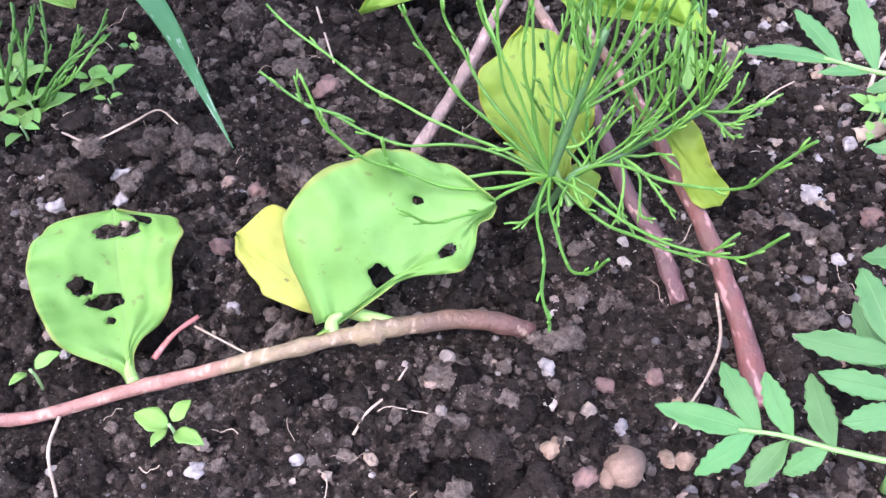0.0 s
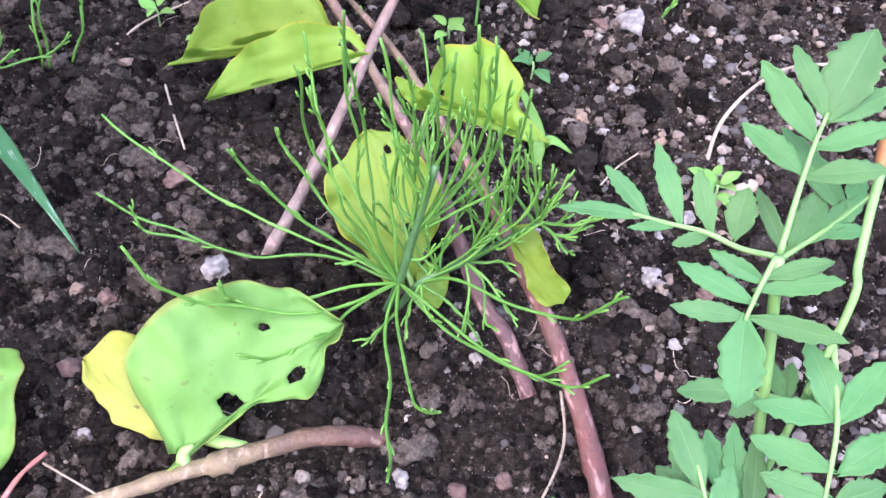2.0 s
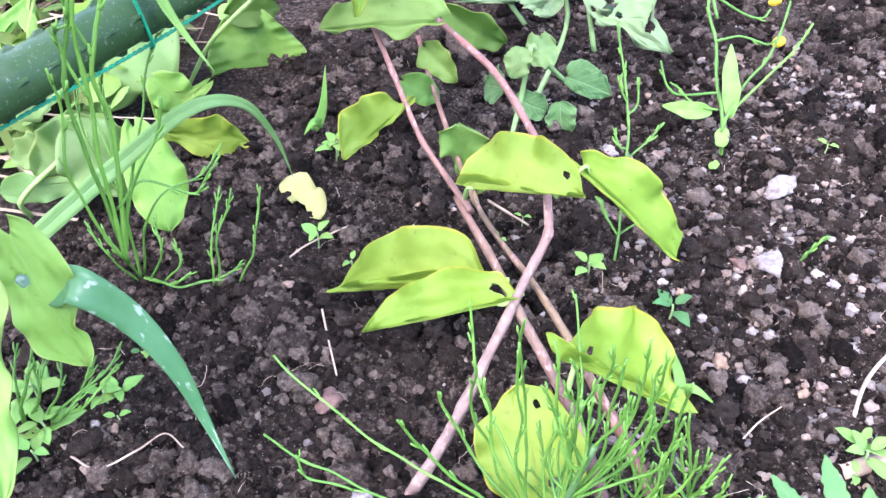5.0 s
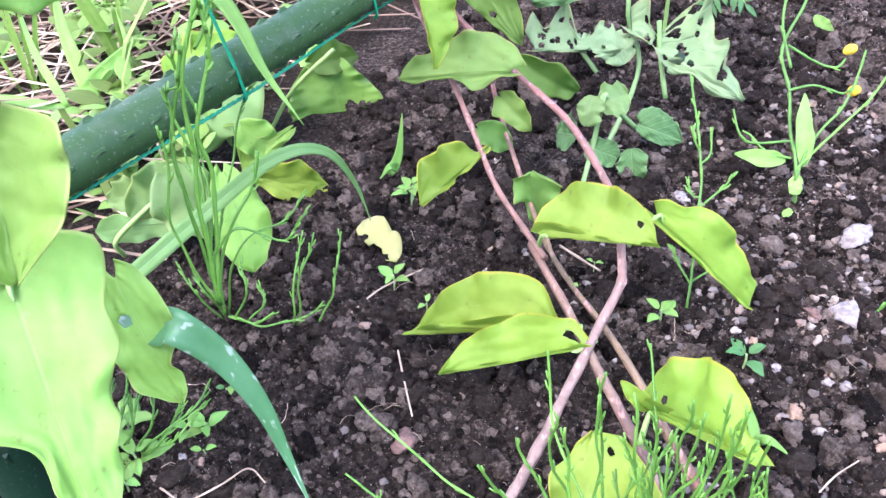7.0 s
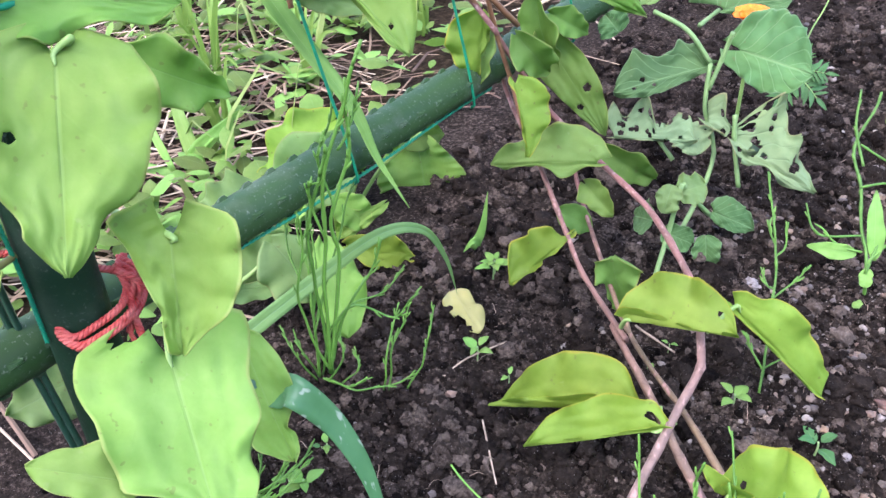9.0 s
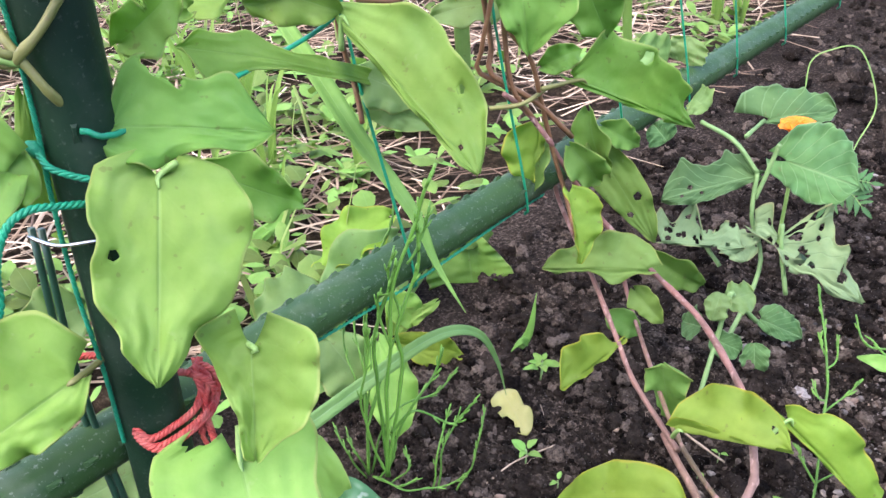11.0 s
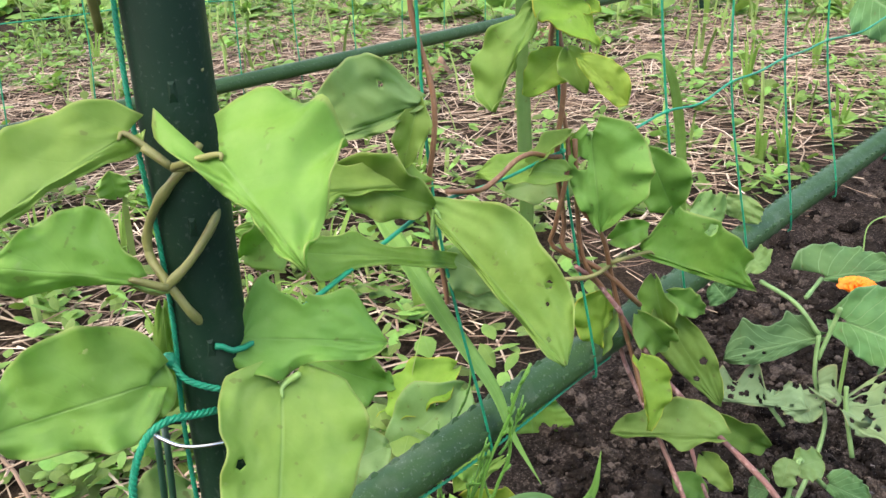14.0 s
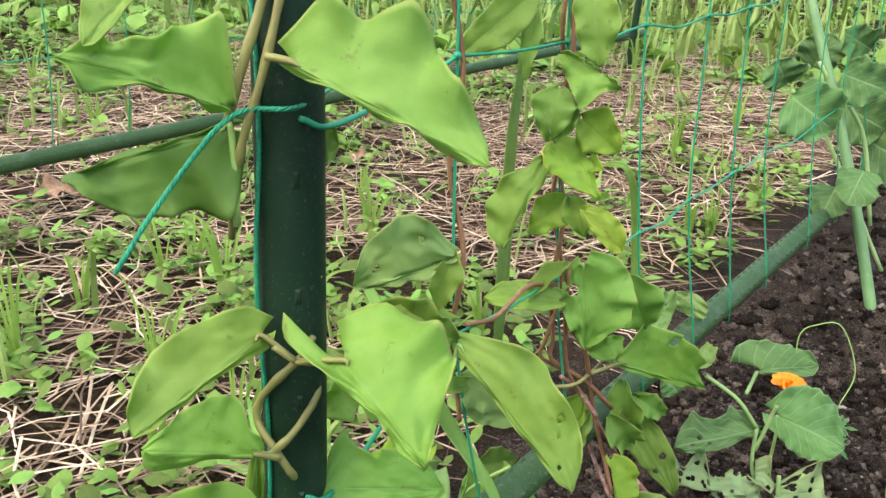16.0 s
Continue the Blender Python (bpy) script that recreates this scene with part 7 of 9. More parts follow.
add_leaf(cucumber, (0.0561, 0.4858, 0.0861), (0.0045, 0.4725, 0.0739), 0.0396, (0.04, -0.76, 0.65), "cucumber", teeth=0.06, rows=48, cols=40, holes=[(0.693, 0.134, 0.027, 0.06), (0.602, -0.302, 0.02, 0.148), (0.799, -0.152, 0.02, 0.173)], fold=(8, 8), droop=0.04, wave=0.03, outline=((0.12, 0.14, 0.17, 0.2, 0.25, 0.3, 0.34, 0.38, 0.38, 0.38, 0.38, 0.33, 0.28, 0.2, 0.02), (0.13, 0.17, 0.67, 0.81, 0.92, 0.71, 0.64, 0.64, 0.7, 0.81, 1, 0.79, 0.57, 0.35, 0.02)), lobe=(0.0, 0.0), seed=92)
add_leaf(cucumber, (0.0693, 0.5551, 0.0915), (0.109, 0.5583, 0.0986), 0.0446, (-0.06, -0.75, 0.66), "cucumber", teeth=0.06, rows=40, cols=26, fold=(8, 8), droop=0.04, wave=0.03, outline=((0.83, 0.91, 1, 0.97, 0.94, 0.9, 0.87, 0.81, 0.75, 0.69, 0.63, 0.57, 0.5, 0.25, 0.02), (0.12, 0.14, 0.17, 0.2, 0.23, 0.26, 0.29, 0.32, 0.35, 0.34, 0.33, 0.32, 0.3, 0.16, 0.02)), lobe=(0.395, 0.0), seed=93)
add_leaf(cucumber, (0.0069, 0.4697, 0.0482), (0.0514, 0.4589, 0.0546), 0.0392, (-0.27, -0.73, 0.63), "silver", teeth=0.06, rows=70, cols=56, holes=[(0.325, -0.746, 0.035, 0.053), (0.524, -1.05, 0.021, 0.165), (0.071, -0.429, 0.021, 0.059), (0.439, -0.011, 0.023, 0.071), (0.626, 1.05, 0.034, 0.8), (0.902, -1.05, 0.04, 0.114), (0.159, -0.786, 0.027, 0.1), (0.209, -0.246, 0.035, 0.071), (0.524, -1.05, 0.021, 0.127), (0.655, -0.848, 0.027, 0.145), (0.447, -0.707, 0.039, 0.107), (0.267, -0.254, 0.032, 0.097), (0.693, -0.999, 0.043, 0.086), (0.431, -0.097, 0.023, 0.088), (0.081, -0.139, 0.038, 0.09), (0.822, -0.896, 0.037, 0.118), (0.566, -0.922, 0.04, 0.219), (0.478, -0.312, 0.021, 0.143), (0.645, 1.05, 0.04, 0.752), (0.399, -0.195, 0.02, 0.083), (0.181, -0.779, 0.021, 0.096), (0.15, -0.637, 0.029, 0.104), (0.112, -0.405, 0.033, 0.108), (0.791, -0.04, 0.026, 0.104)], lobes=2.6, depth=0.5, fold=(6, 6), droop=0.04, wave=0.05, outline=((0.83, 0.87, 0.9, 0.93, 0.97, 1, 0.95, 0.89, 0.83, 0.46, 0.46, 0.46, 0.58, 0.67, 0.68, 0.68, 0.69, 0.11, 0.02), (0.04, 0.05, 0.05, 0.06, 0.07, 0.07, 0.07, 0.07, 0.07, 0.07, 0.07, 0.07, 0.09, 0.13, 0.18, 0.22, 0.16, 0.08, 0.02)), lobe=(0.042, 0.0), seed=94)
add_leaf(cucumber, (0.0449, 0.4714, 0.0564), (0.0535, 0.4608, 0.0451), 0.0221, (0.12, -0.68, 0.73), "silver", shape="round", teeth=0.06, rows=40, cols=34, holes=eaten(7, 7, 0.015, 0.05), lobes=2.2, depth=0.5, fold=(14, 14), droop=0.12, wave=0.05, seed=95)
add_leaf(cucumber, (0.0566, 0.4689, 0.06), (0.1155, 0.4495, 0.0304), 0.0613, (0.01, -0.83, 0.56), "silver", teeth=0.06, rows=70, cols=60, holes=[(0.511, 1.05, 0.035, 0.247), (0.202, -0.532, 0.023, 0.168), (0.43, -0.52, 0.019, 0.058), (0.416, 0.06, 0.036, 0.3), (0.511, -0.054, 0.029, 0.048), (0.763, -0.572, 0.035, 0.227), (0.373, -0.213, 0.021, 0.074), (0.085, -0.617, 0.021, 0.106), (0.228, -1.05, 0.018, 0.115), (0.206, 0.273, 0.021, 0.8), (0.405, -0.695, 0.023, 0.059), (0.265, -0.705, 0.036, 0.129), (0.44, -0.161, 0.019, 0.045), (0.301, -0.372, 0.032, 0.066), (0.352, 1.05, 0.027, 0.219), (0.327, -0.873, 0.03, 0.1), (0.717, -0.647, 0.023, 0.14), (0.373, 1.05, 0.029, 0.322), (0.28, -0.431, 0.035, 0.111), (0.748, -0.368, 0.034, 0.214), (0.324, 0.41, 0.024, 0.209), (0.139, -0.032, 0.024, 0.172), (0.682, -0.976, 0.037, 0.139), (0.654, -0.956, 0.022, 0.069)], lobes=2.7, depth=0.5, fold=(6, 6), droop=0.04, wave=0.05, outline=((0.52, 0.47, 0.42, 0.37, 0.34, 0.75, 0.82, 0.9, 0.97, 1, 0.82, 0.74, 0.71, 0.36, 0.33, 0.3, 0.27, 0.13, 0.02), (0.04, 0.05, 0.06, 0.07, 0.07, 0.15, 0.21, 0.23, 0.25, 0.23, 0.14, 0.15, 0.16, 0.17, 0.16, 0.16, 0.12, 0.06, 0.02)), lobe=(0.004, 0.0), seed=96)
add_leaf(cucumber, (0.0604, 0.4295, 0.0281), (0.0843, 0.4335, 0.0153), 0.0226, (0.38, -0.81, 0.45), "cucumber", teeth=0.06, rows=40, cols=26, fold=(8, 8), droop=0.04, wave=0.02, outline=((0.64, 0.76, 0.88, 1, 1, 0.95, 0.91, 0.87, 0.82, 0.78, 0.7, 0.52, 0.35, 0.17, 0.02), (0.32, 0.39, 0.47, 0.53, 0.53, 0.54, 0.54, 0.54, 0.55, 0.51, 0.44, 0.37, 0.31, 0.19, 0.02)), lobe=(0.022, 0.0), seed=98)
add_leaf(cucumber, (0.0551, 0.4115, 0.025), (0.057, 0.4044, 0.0096), 0.0154, (-0.0, -0.91, 0.42), "cucumber", shape='round', teeth=0.06, rows=40, cols=34, holes=(), fold=(14, 14), droop=0.12, wave=0.05, seed=99)
add_leaf(cucumber, (0.0277, 0.4146, 0.0303), (0.0183, 0.4201, 0.0289), 0.0179, (-0.47, -0.66, 0.58), "cucumber", shape="round", teeth=0.06, rows=40, cols=34, holes=(), fold=(14, 14), droop=0.12, wave=0.05, seed=100)
add_leaf(cucumber, (0.0330, 0.4086, 0.0282), (0.0490, 0.4079, 0.0215), 0.0146, (0.17, -0.85, 0.50), "cucumber", shape="round", teeth=0.06, rows=40, cols=34, holes=(), fold=(14, 14), droop=0.12, wave=0.05, seed=101)
add_leaf(cucumber, (0.0374, 0.4103, 0.0507), (0.0509, 0.4144, 0.0544), 0.0171, (0.06, -0.77, 0.64), "pale", shape="round", teeth=0.06, rows=40, cols=34, holes=(), fold=(14, 14), droop=0.12, wave=0.05, seed=102)
add_leaf(cucumber, (0.0343, 0.4117, 0.0546), (0.0309, 0.4036, 0.0426), 0.0128, (-0.15, -0.80, 0.58), "pale", shape="round", teeth=0.06, rows=40, cols=34, holes=(), fold=(14, 14), droop=0.12, wave=0.05, seed=103)
add_leaf(cucumber, (0.0285, 0.5245, 0.1090), (0.0195, 0.5359, 0.1113), 0.0203, (-0.59, -0.57, 0.57), "pale", shape="round", teeth=0.06, rows=40, cols=34, holes=(), fold=(14, 14), droop=0.12, wave=0.05, seed=104)
add_leaf(cucumber, (0.0061, 0.5026, 0.0959), (-0.0025, 0.5052, 0.1051), 0.0197, (0.03, -0.95, 0.30), "cucumber", shape="round", teeth=0.06, rows=40, cols=34, holes=eaten(4, 12, 0.02, 0.04), fold=(14, 14), droop=0.12, wave=0.05, seed=105)
add_leaf(cucumber, (0.0048, 0.5667, 0.1201), (-0.0158, 0.5689, 0.1254), 0.0366, (0.00, -0.92, 0.40), "pale", shape="round", teeth=0.06, rows=40, cols=34, holes=eaten(6, 13, 0.02, 0.05), fold=(14, 14), droop=0.12, wave=0.05, seed=106)
add_leaf(cucumber, (0.0141, 0.5766, 0.1186), (0.0190, 0.5789, 0.1341), 0.0287, (-0.24, -0.95, 0.22), "pale", shape="round", teeth=0.06, rows=40, cols=34, holes=(), fold=(14, 14), droop=0.12, wave=0.05, seed=107)
tube_part("stem", [(0.0283, 0.3880, 0.0040), (0.0357, 0.4083, 0.0288), (0.0388, 0.4110, 0.0555)], 0.0013, STEM_CUCUMBER, cucumber, 6, 8, 0.2)
tube_part("stem", [(0.0323, 0.4016, 0.0040), (0.0618, 0.4647, 0.0358), (0.0552, 0.4781, 0.0643), (0.0553, 0.4858, 0.0872)], 0.0013, STEM_CUCUMBER, cucumber, 6, 8, 0.2)
tube_part("stem", [(0.0553, 0.4858, 0.0872), (0.0416, 0.4927, 0.1024), (0.0253, 0.5162, 0.1034)], 0.0013, STEM_CUCUMBER, cucumber, 6, 8, 0.2)
tube_part("stem", [(0.0559, 0.4813, 0.0735), (0.0625, 0.4867, 0.0959), (0.0641, 0.4863, 0.1048)], 0.0013, STEM_CUCUMBER, cucumber, 6, 8, 0.2)
tube_part("stem", [(0.0490, 0.5029, 0.1016), (0.0654, 0.5477, 0.0934)], 0.0013, STEM_CUCUMBER, cucumber, 6, 8, 0.2)
tube_part("stem", [(0.0396, 0.4112, 0.0554), (0.0464, 0.4205, 0.0425), (0.0580, 0.4289, 0.0267)], 0.0013, STEM_CUCUMBER, cucumber, 6, 8, 0.2)
tube_part("stem", [(0.0403, 0.4643, 0.0379), (0.0305, 0.4732, 0.0504), (0.0433, 0.4711, 0.0564)], 0.0013, STEM_CUCUMBER, cucumber, 6, 8, 0.2)
tube_part("stem", [(0.0769, 0.4576, 0.0268), (0.0716, 0.4655, 0.0511), (0.0700, 0.4690, 0.0652)], 0.0013, STEM_CUCUMBER, cucumber, 6, 8, 0.2)
tube_part("tendril", [(0.1056, 0.5019, 0.0910), (0.1097, 0.5090, 0.0984), (0.1175, 0.5187, 0.1187), (0.1052, 0.5273, 0.1458), (0.0879, 0.5254, 0.1453), (0.0798, 0.5235, 0.1391), (0.0792, 0.5212, 0.1247)], 0.0004, STEM_GREEN, cucumber, 8, 6)

flower = thing("orange_flower", "orange marigold flower half hidden behind a leaf", "flower")
for k in range(34):
    a, ring = k * 2.4, k / 34
    c = Vector((0.0823, 0.5303, 0.0952))
    d = Vector((math.cos(a), math.sin(a), 0.25 + 0.9 * ring)).normalized()
    part("petal", leaf_mesh(c + d * 0.002, c + d * (0.013 - 0.004 * ring), 0.0055, (0.1, -0.7, 0.7), "round", (15, 15), 0.15, 0.1, 2.0, k, (), 8, 6, 0.0002), ORANGE, flower)
tube_part("stalk", [(0.0843, 0.5343, 0.0942), (0.0863, 0.5423, 0.0552), (0.0873, 0.5423, -0.0148)], 0.0012, STEM_GREEN, flower, 5, 7)
bg_marigold = thing("marigold", "marigold foliage behind the cucumber", "flower plant")
pinnate_leaf(bg_marigold, (0.1204, 0.5602, 0.0514), (0.1280, 0.5654, 0.0672), (0, -0.6, 0.8), 4, seed=40, reach=0.4)
pinnate_leaf(bg_marigold, (0.1206, 0.5585, 0.0482), (0.1066, 0.5415, 0.0319), (0, -0.6, 0.8), 4, seed=41, reach=0.4)
pinnate_leaf(bg_marigold, (0.1240, 0.5609, 0.0512), (0.1473, 0.5602, 0.0490), (0, -0.6, 0.8), 4, seed=42, reach=0.4)
pinnate_leaf(bg_marigold, (0.1224, 0.5589, 0.0481), (0.1416, 0.5488, 0.0304), (0, -0.6, 0.8), 4, seed=43, reach=0.4)

# ---- thin weed with yellow button flowers ----
button = thing("button_weed", "thin weed with jointed shoots and yellow button flowers", "weed")
horsetail_branch(button, [(0.1334, 0.3923, 0.0040), (0.1300, 0.3957, 0.0255), (0.1291, 0.4195, 0.0418), (0.1274, 0.4405, 0.0607), (0.1388, 0.4664, 0.0838)], 0.0009, 75, 2, "shoot")
horsetail_branch(button, [(0.1296, 0.3922, 0.0215), (0.1381, 0.4050, 0.0354), (0.1536, 0.4183, 0.0492), (0.1615, 0.4344, 0.0672)], 0.0007, 76, 2, "shoot")
horsetail_branch(button, [(0.1300, 0.3957, 0.0255), (0.1460, 0.4073, 0.0372), (0.1616, 0.4171, 0.0469), (0.1719, 0.4266, 0.0567)], 0.0007, 77, 2, "shoot")
horsetail_branch(button, [(0.1277, 0.3990, 0.0296), (0.1143, 0.4006, 0.0331), (0.1075, 0.4053, 0.0394)], 0.0006, 78, 2, "shoot")
horsetail_branch(button, [(0.1270, 0.4041, 0.0357), (0.1063, 0.4026, 0.0364), (0.1001, 0.4108, 0.0467)], 0.0006, 79, 2, "shoot")
horsetail_branch(button, [(0.1258, 0.4196, 0.0540), (0.1374, 0.4222, 0.0557), (0.1482, 0.4205, 0.0524), (0.1535, 0.4209, 0.0522)], 0.0006, 80, 2, "shoot")
horsetail_branch(button, [(0.1250, 0.4334, 0.0703), (0.1372, 0.4291, 0.0638), (0.1479, 0.4282, 0.0615), (0.1522, 0.4320, 0.0654)], 0.0006, 81, 2, "shoot")
horsetail_branch(button, [(0.1266, 0.4266, 0.0621), (0.1230, 0.4367, 0.0744), (0.1243, 0.4507, 0.0906)], 0.0007, 82, 2, "shoot")
bm = bmesh.new()
lump(bm, (0.1558, 0.4378, 0.0660), 0.0031, random.Random(3), 1.0, 0.08, 3)
part("button", bm, YELLOW, button, "small round yellow flower head")
bm = bmesh.new()
lump(bm, (0.1579, 0.4252, 0.0510), 0.0031, random.Random(3), 1.0, 0.08, 3)
part("button", bm, YELLOW, button, "small round yellow flower head")
add_leaf(button, (0.1337, 0.3968, 0.0264), (0.1333, 0.4197, 0.0532), 0.0085, (-0.32, -0.72, 0.61), "weed", shape="lance", fold=(15, 15), seed=108)
add_leaf(button, (0.1256, 0.3980, 0.0287), (0.1016, 0.3984, 0.0320), 0.0085, (0.06, -0.85, 0.52), "weed", shape="lance", fold=(10, 10), seed=109)
add_leaf(button, (0.1295, 0.3879, 0.0164), (0.1306, 0.3940, 0.0235), 0.0064, (-0.30, -0.70, 0.65), "weed", shape="round", fold=(10, 10), seed=110)
add_leaf(button, (0.1289, 0.3831, 0.0109), (0.1245, 0.3811, 0.0091), 0.0037, (-0.01, -0.66, 0.75), "weed", shape="round", seed=111)
add_leaf(button, (0.1366, 0.4430, 0.0801), (0.1461, 0.4393, 0.0747), 0.0053, (-0.17, -0.93, 0.33), "weed", shape="lance", seed=112)

# ---- small horsetails ----
slim_horsetail = thing("horsetail", "slim green horsetail shoot standing in the soil", "horsetail")
horsetail_branch(slim_horsetail, [(0.0725, 0.3218, 0.0040), (0.0758, 0.3417, 0.0269), (0.0770, 0.3606, 0.0489), (0.0745, 0.3745, 0.0655), (0.0712, 0.3845, 0.0775)], 0.00065, 92, 6)
horsetail_branch(slim_horsetail, [(0.0768, 0.3528, 0.0397), (0.0729, 0.3540, 0.0417), (0.0710, 0.3578, 0.0463)], 0.0005, 93, 6)
horsetail_branch(slim_horsetail, [(0.0764, 0.3496, 0.0360), (0.0844, 0.3549, 0.0413), (0.0902, 0.3608, 0.0476)], 0.0005, 94, 6)
horsetail_branch(slim_horsetail, [(0.0769, 0.3622, 0.0507), (0.0804, 0.3656, 0.0543), (0.0819, 0.3704, 0.0598)], 0.0005, 95, 6)
horsetail_branch(slim_horsetail, [(0.0734, 0.3290, 0.0122), (0.0684, 0.3333, 0.0179), (0.0658, 0.3378, 0.0235)], 0.0005, 96, 6)
horsetail_branch(slim_horsetail, [(0.0739, 0.3290, 0.0122), (0.0805, 0.3326, 0.0157), (0.0853, 0.3346, 0.0174)], 0.0005, 97, 6)
horsetail_branch(slim_horsetail, [(0.0768, 0.3653, 0.0544), (0.0742, 0.3682, 0.0582), (0.0731, 0.3713, 0.0619)], 0.0005, 98, 6)
lone_horsetail = thing("horsetail", "single short horsetail shoot leaning over gravel", "horsetail")
horsetail_branch(lone_horsetail, [(0.1470, 0.3221, 0.0020), (0.1516, 0.3212, 0.0100), (0.1587, 0.3213, 0.0180)], 0.00065, 100, 6)
left_horsetail = thing("horsetail", "tuft of thin green horsetail shoots beside the pole", "horsetail")
horsetail_branch(left_horsetail, [(-0.1270, 0.3116, 0.0000), (-0.1261, 0.3138, 0.0373), (-0.1283, 0.3232, 0.0620), (-0.1275, 0.3336, 0.0899), (-0.1184, 0.3440, 0.1182), (-0.1149, 0.3493, 0.1337)], 0.00065, 102, 6)
horsetail_branch(left_horsetail, [(-0.1279, 0.3133, 0.0000), (-0.1282, 0.3189, 0.0509), (-0.1322, 0.3286, 0.0774), (-0.1295, 0.3385, 0.1045)], 0.0005, 103, 6)
horsetail_branch(left_horsetail, [(-0.1261, 0.3138, 0.0373), (-0.1244, 0.3235, 0.0619), (-0.1275, 0.3297, 0.0794), (-0.1238, 0.3403, 0.1084)], 0.0005, 104, 6)
horsetail_branch(left_horsetail, [(-0.1251, 0.3129, 0.0350), (-0.1180, 0.3240, 0.0617), (-0.1084, 0.3365, 0.0935), (-0.1057, 0.3389, 0.0997)], 0.0005, 105, 6)
horsetail_branch(left_horsetail, [(-0.1263, 0.3155, 0.0419), (-0.1326, 0.3195, 0.0533), (-0.1388, 0.3249, 0.0689), (-0.1368, 0.3313, 0.0860)], 0.0005, 106, 6)
horsetail_branch(left_horsetail, [(-0.1262, 0.3134, 0.0000), (-0.1156, 0.3145, 0.0370), (-0.0963, 0.3205, 0.0477), (-0.0854, 0.3248, 0.0564)], 0.0005, 107, 6)
horsetail_branch(left_horsetail, [(-0.1226, 0.3078, 0.0040), (-0.1034, 0.2957, 0.0120), (-0.0866, 0.2974, 0.0160), (-0.0762, 0.2958, 0.0260)], 0.0005, 108, 6)
horsetail_branch(left_horsetail, [(-0.0952, 0.3059, 0.0020), (-0.0927, 0.3065, 0.0199), (-0.0873, 0.3194, 0.0430)], 0.0005, 109, 6)
horsetail_branch(left_horsetail, [(-0.0927, 0.3060, 0.0020), (-0.0904, 0.3097, 0.0234), (-0.0840, 0.3187, 0.0406)], 0.0005, 110, 6)
horsetail_branch(left_horsetail, [(-0.0839, 0.3061, 0.0040), (-0.0764, 0.3108, 0.0230), (-0.0730, 0.3205, 0.0425)], 0.0005, 111, 6)
horsetail_branch(left_horsetail, [(-0.1270, 0.3116, 0.0000), (-0.1290, 0.3037, 0.0210), (-0.1347, 0.3094, 0.0283)], 0.0005, 112, 6)
horsetail_branch(left_horsetail, [(-0.1277, 0.3098, 0.0000), (-0.1325, 0.3034, 0.0211), (-0.1394, 0.3090, 0.0285)], 0.0005, 113, 6)
horsetail_branch(left_horsetail, [(-0.1258, 0.3101, 0.0281), (-0.1218, 0.3177, 0.0463), (-0.1192, 0.3239, 0.0618)], 0.0005, 114, 6)
horsetail_branch(left_horsetail, [(-0.1238, 0.3077, 0.0040), (-0.1098, 0.2993, 0.0080), (-0.0991, 0.2988, 0.0140)], 0.0005, 115, 6)
horsetail_branch(left_horsetail, [(-0.1209, 0.3061, 0.0040), (-0.1114, 0.3050, 0.0205), (-0.1134, 0.3119, 0.0300)], 0.0005, 116, 6)
horsetail_branch(left_horsetail, [(-0.1137, 0.3035, 0.0060), (-0.1061, 0.3024, 0.0168), (-0.1073, 0.3084, 0.0239)], 0.0005, 117, 6)
horsetail_branch(left_horsetail, [(-0.0988, 0.2500, 0.0679), (-0.0967, 0.2509, 0.1088), (-0.0938, 0.2520, 0.1415), (-0.0882, 0.2542, 0.1658), (-0.0830, 0.2563, 0.1809), (-0.0793, 0.2577, 0.1920)], 0.0007, 130, 6)
horsetail_branch(left_horsetail, [(-0.0981, 0.2503, 0.0677), (-0.0997, 0.2497, 0.1047), (-0.0983, 0.2502, 0.1318), (-0.0944, 0.2518, 0.1516), (-0.0915, 0.2529, 0.1569)], 0.0007, 131, 6)
horsetail_branch(left_horsetail, [(-0.0985, 0.2502, 0.0678), (-0.1051, 0.2475, 0.0962), (-0.1033, 0.2483, 0.1219), (-0.1014, 0.2490, 0.1398)], 0.0005, 132, 6)
horsetail_branch(left_horsetail, [(-0.0988, 0.2500, 0.0679), (-0.0924, 0.2525, 0.1079), (-0.0918, 0.2528, 0.1305), (-0.0874, 0.2545, 0.1504), (-0.0844, 0.2557, 0.1651), (-0.0842, 0.2558, 0.1741)], 0.0007, 133, 6)
horsetail_branch(left_horsetail, [(-0.0992, 0.2499, 0.0680), (-0.0907, 0.2532, 0.0977), (-0.0826, 0.2564, 0.1104), (-0.0784, 0.2581, 0.1188)], 0.0005, 134, 6)
horsetail_branch(left_horsetail, [(-0.0947, 0.2516, 0.1267), (-0.0979, 0.2504, 0.1422), (-0.0975, 0.2506, 0.1482)], 0.0005, 135, 6)
horsetail_branch(left_horsetail, [(-0.0913, 0.2530, 0.1410), (-0.0940, 0.2519, 0.1554), (-0.0922, 0.2526, 0.1618)], 0.0005, 136, 6)
horsetail_branch(left_horsetail, [(-0.0882, 0.2542, 0.1583), (-0.0828, 0.2564, 0.1667), (-0.0809, 0.2571, 0.1736)], 0.0005, 137, 6)
horsetail_branch(left_horsetail, [(-0.0966, 0.2509, 0.0890), (-0.0872, 0.2546, 0.0968), (-0.0750, 0.2594, 0.0888), (-0.0671, 0.2625, 0.0996)], 0.0005, 138, 6)
corner_horsetail = thing("horsetail", "wispy tuft of thin horsetail shoots near the stake", "horsetail")
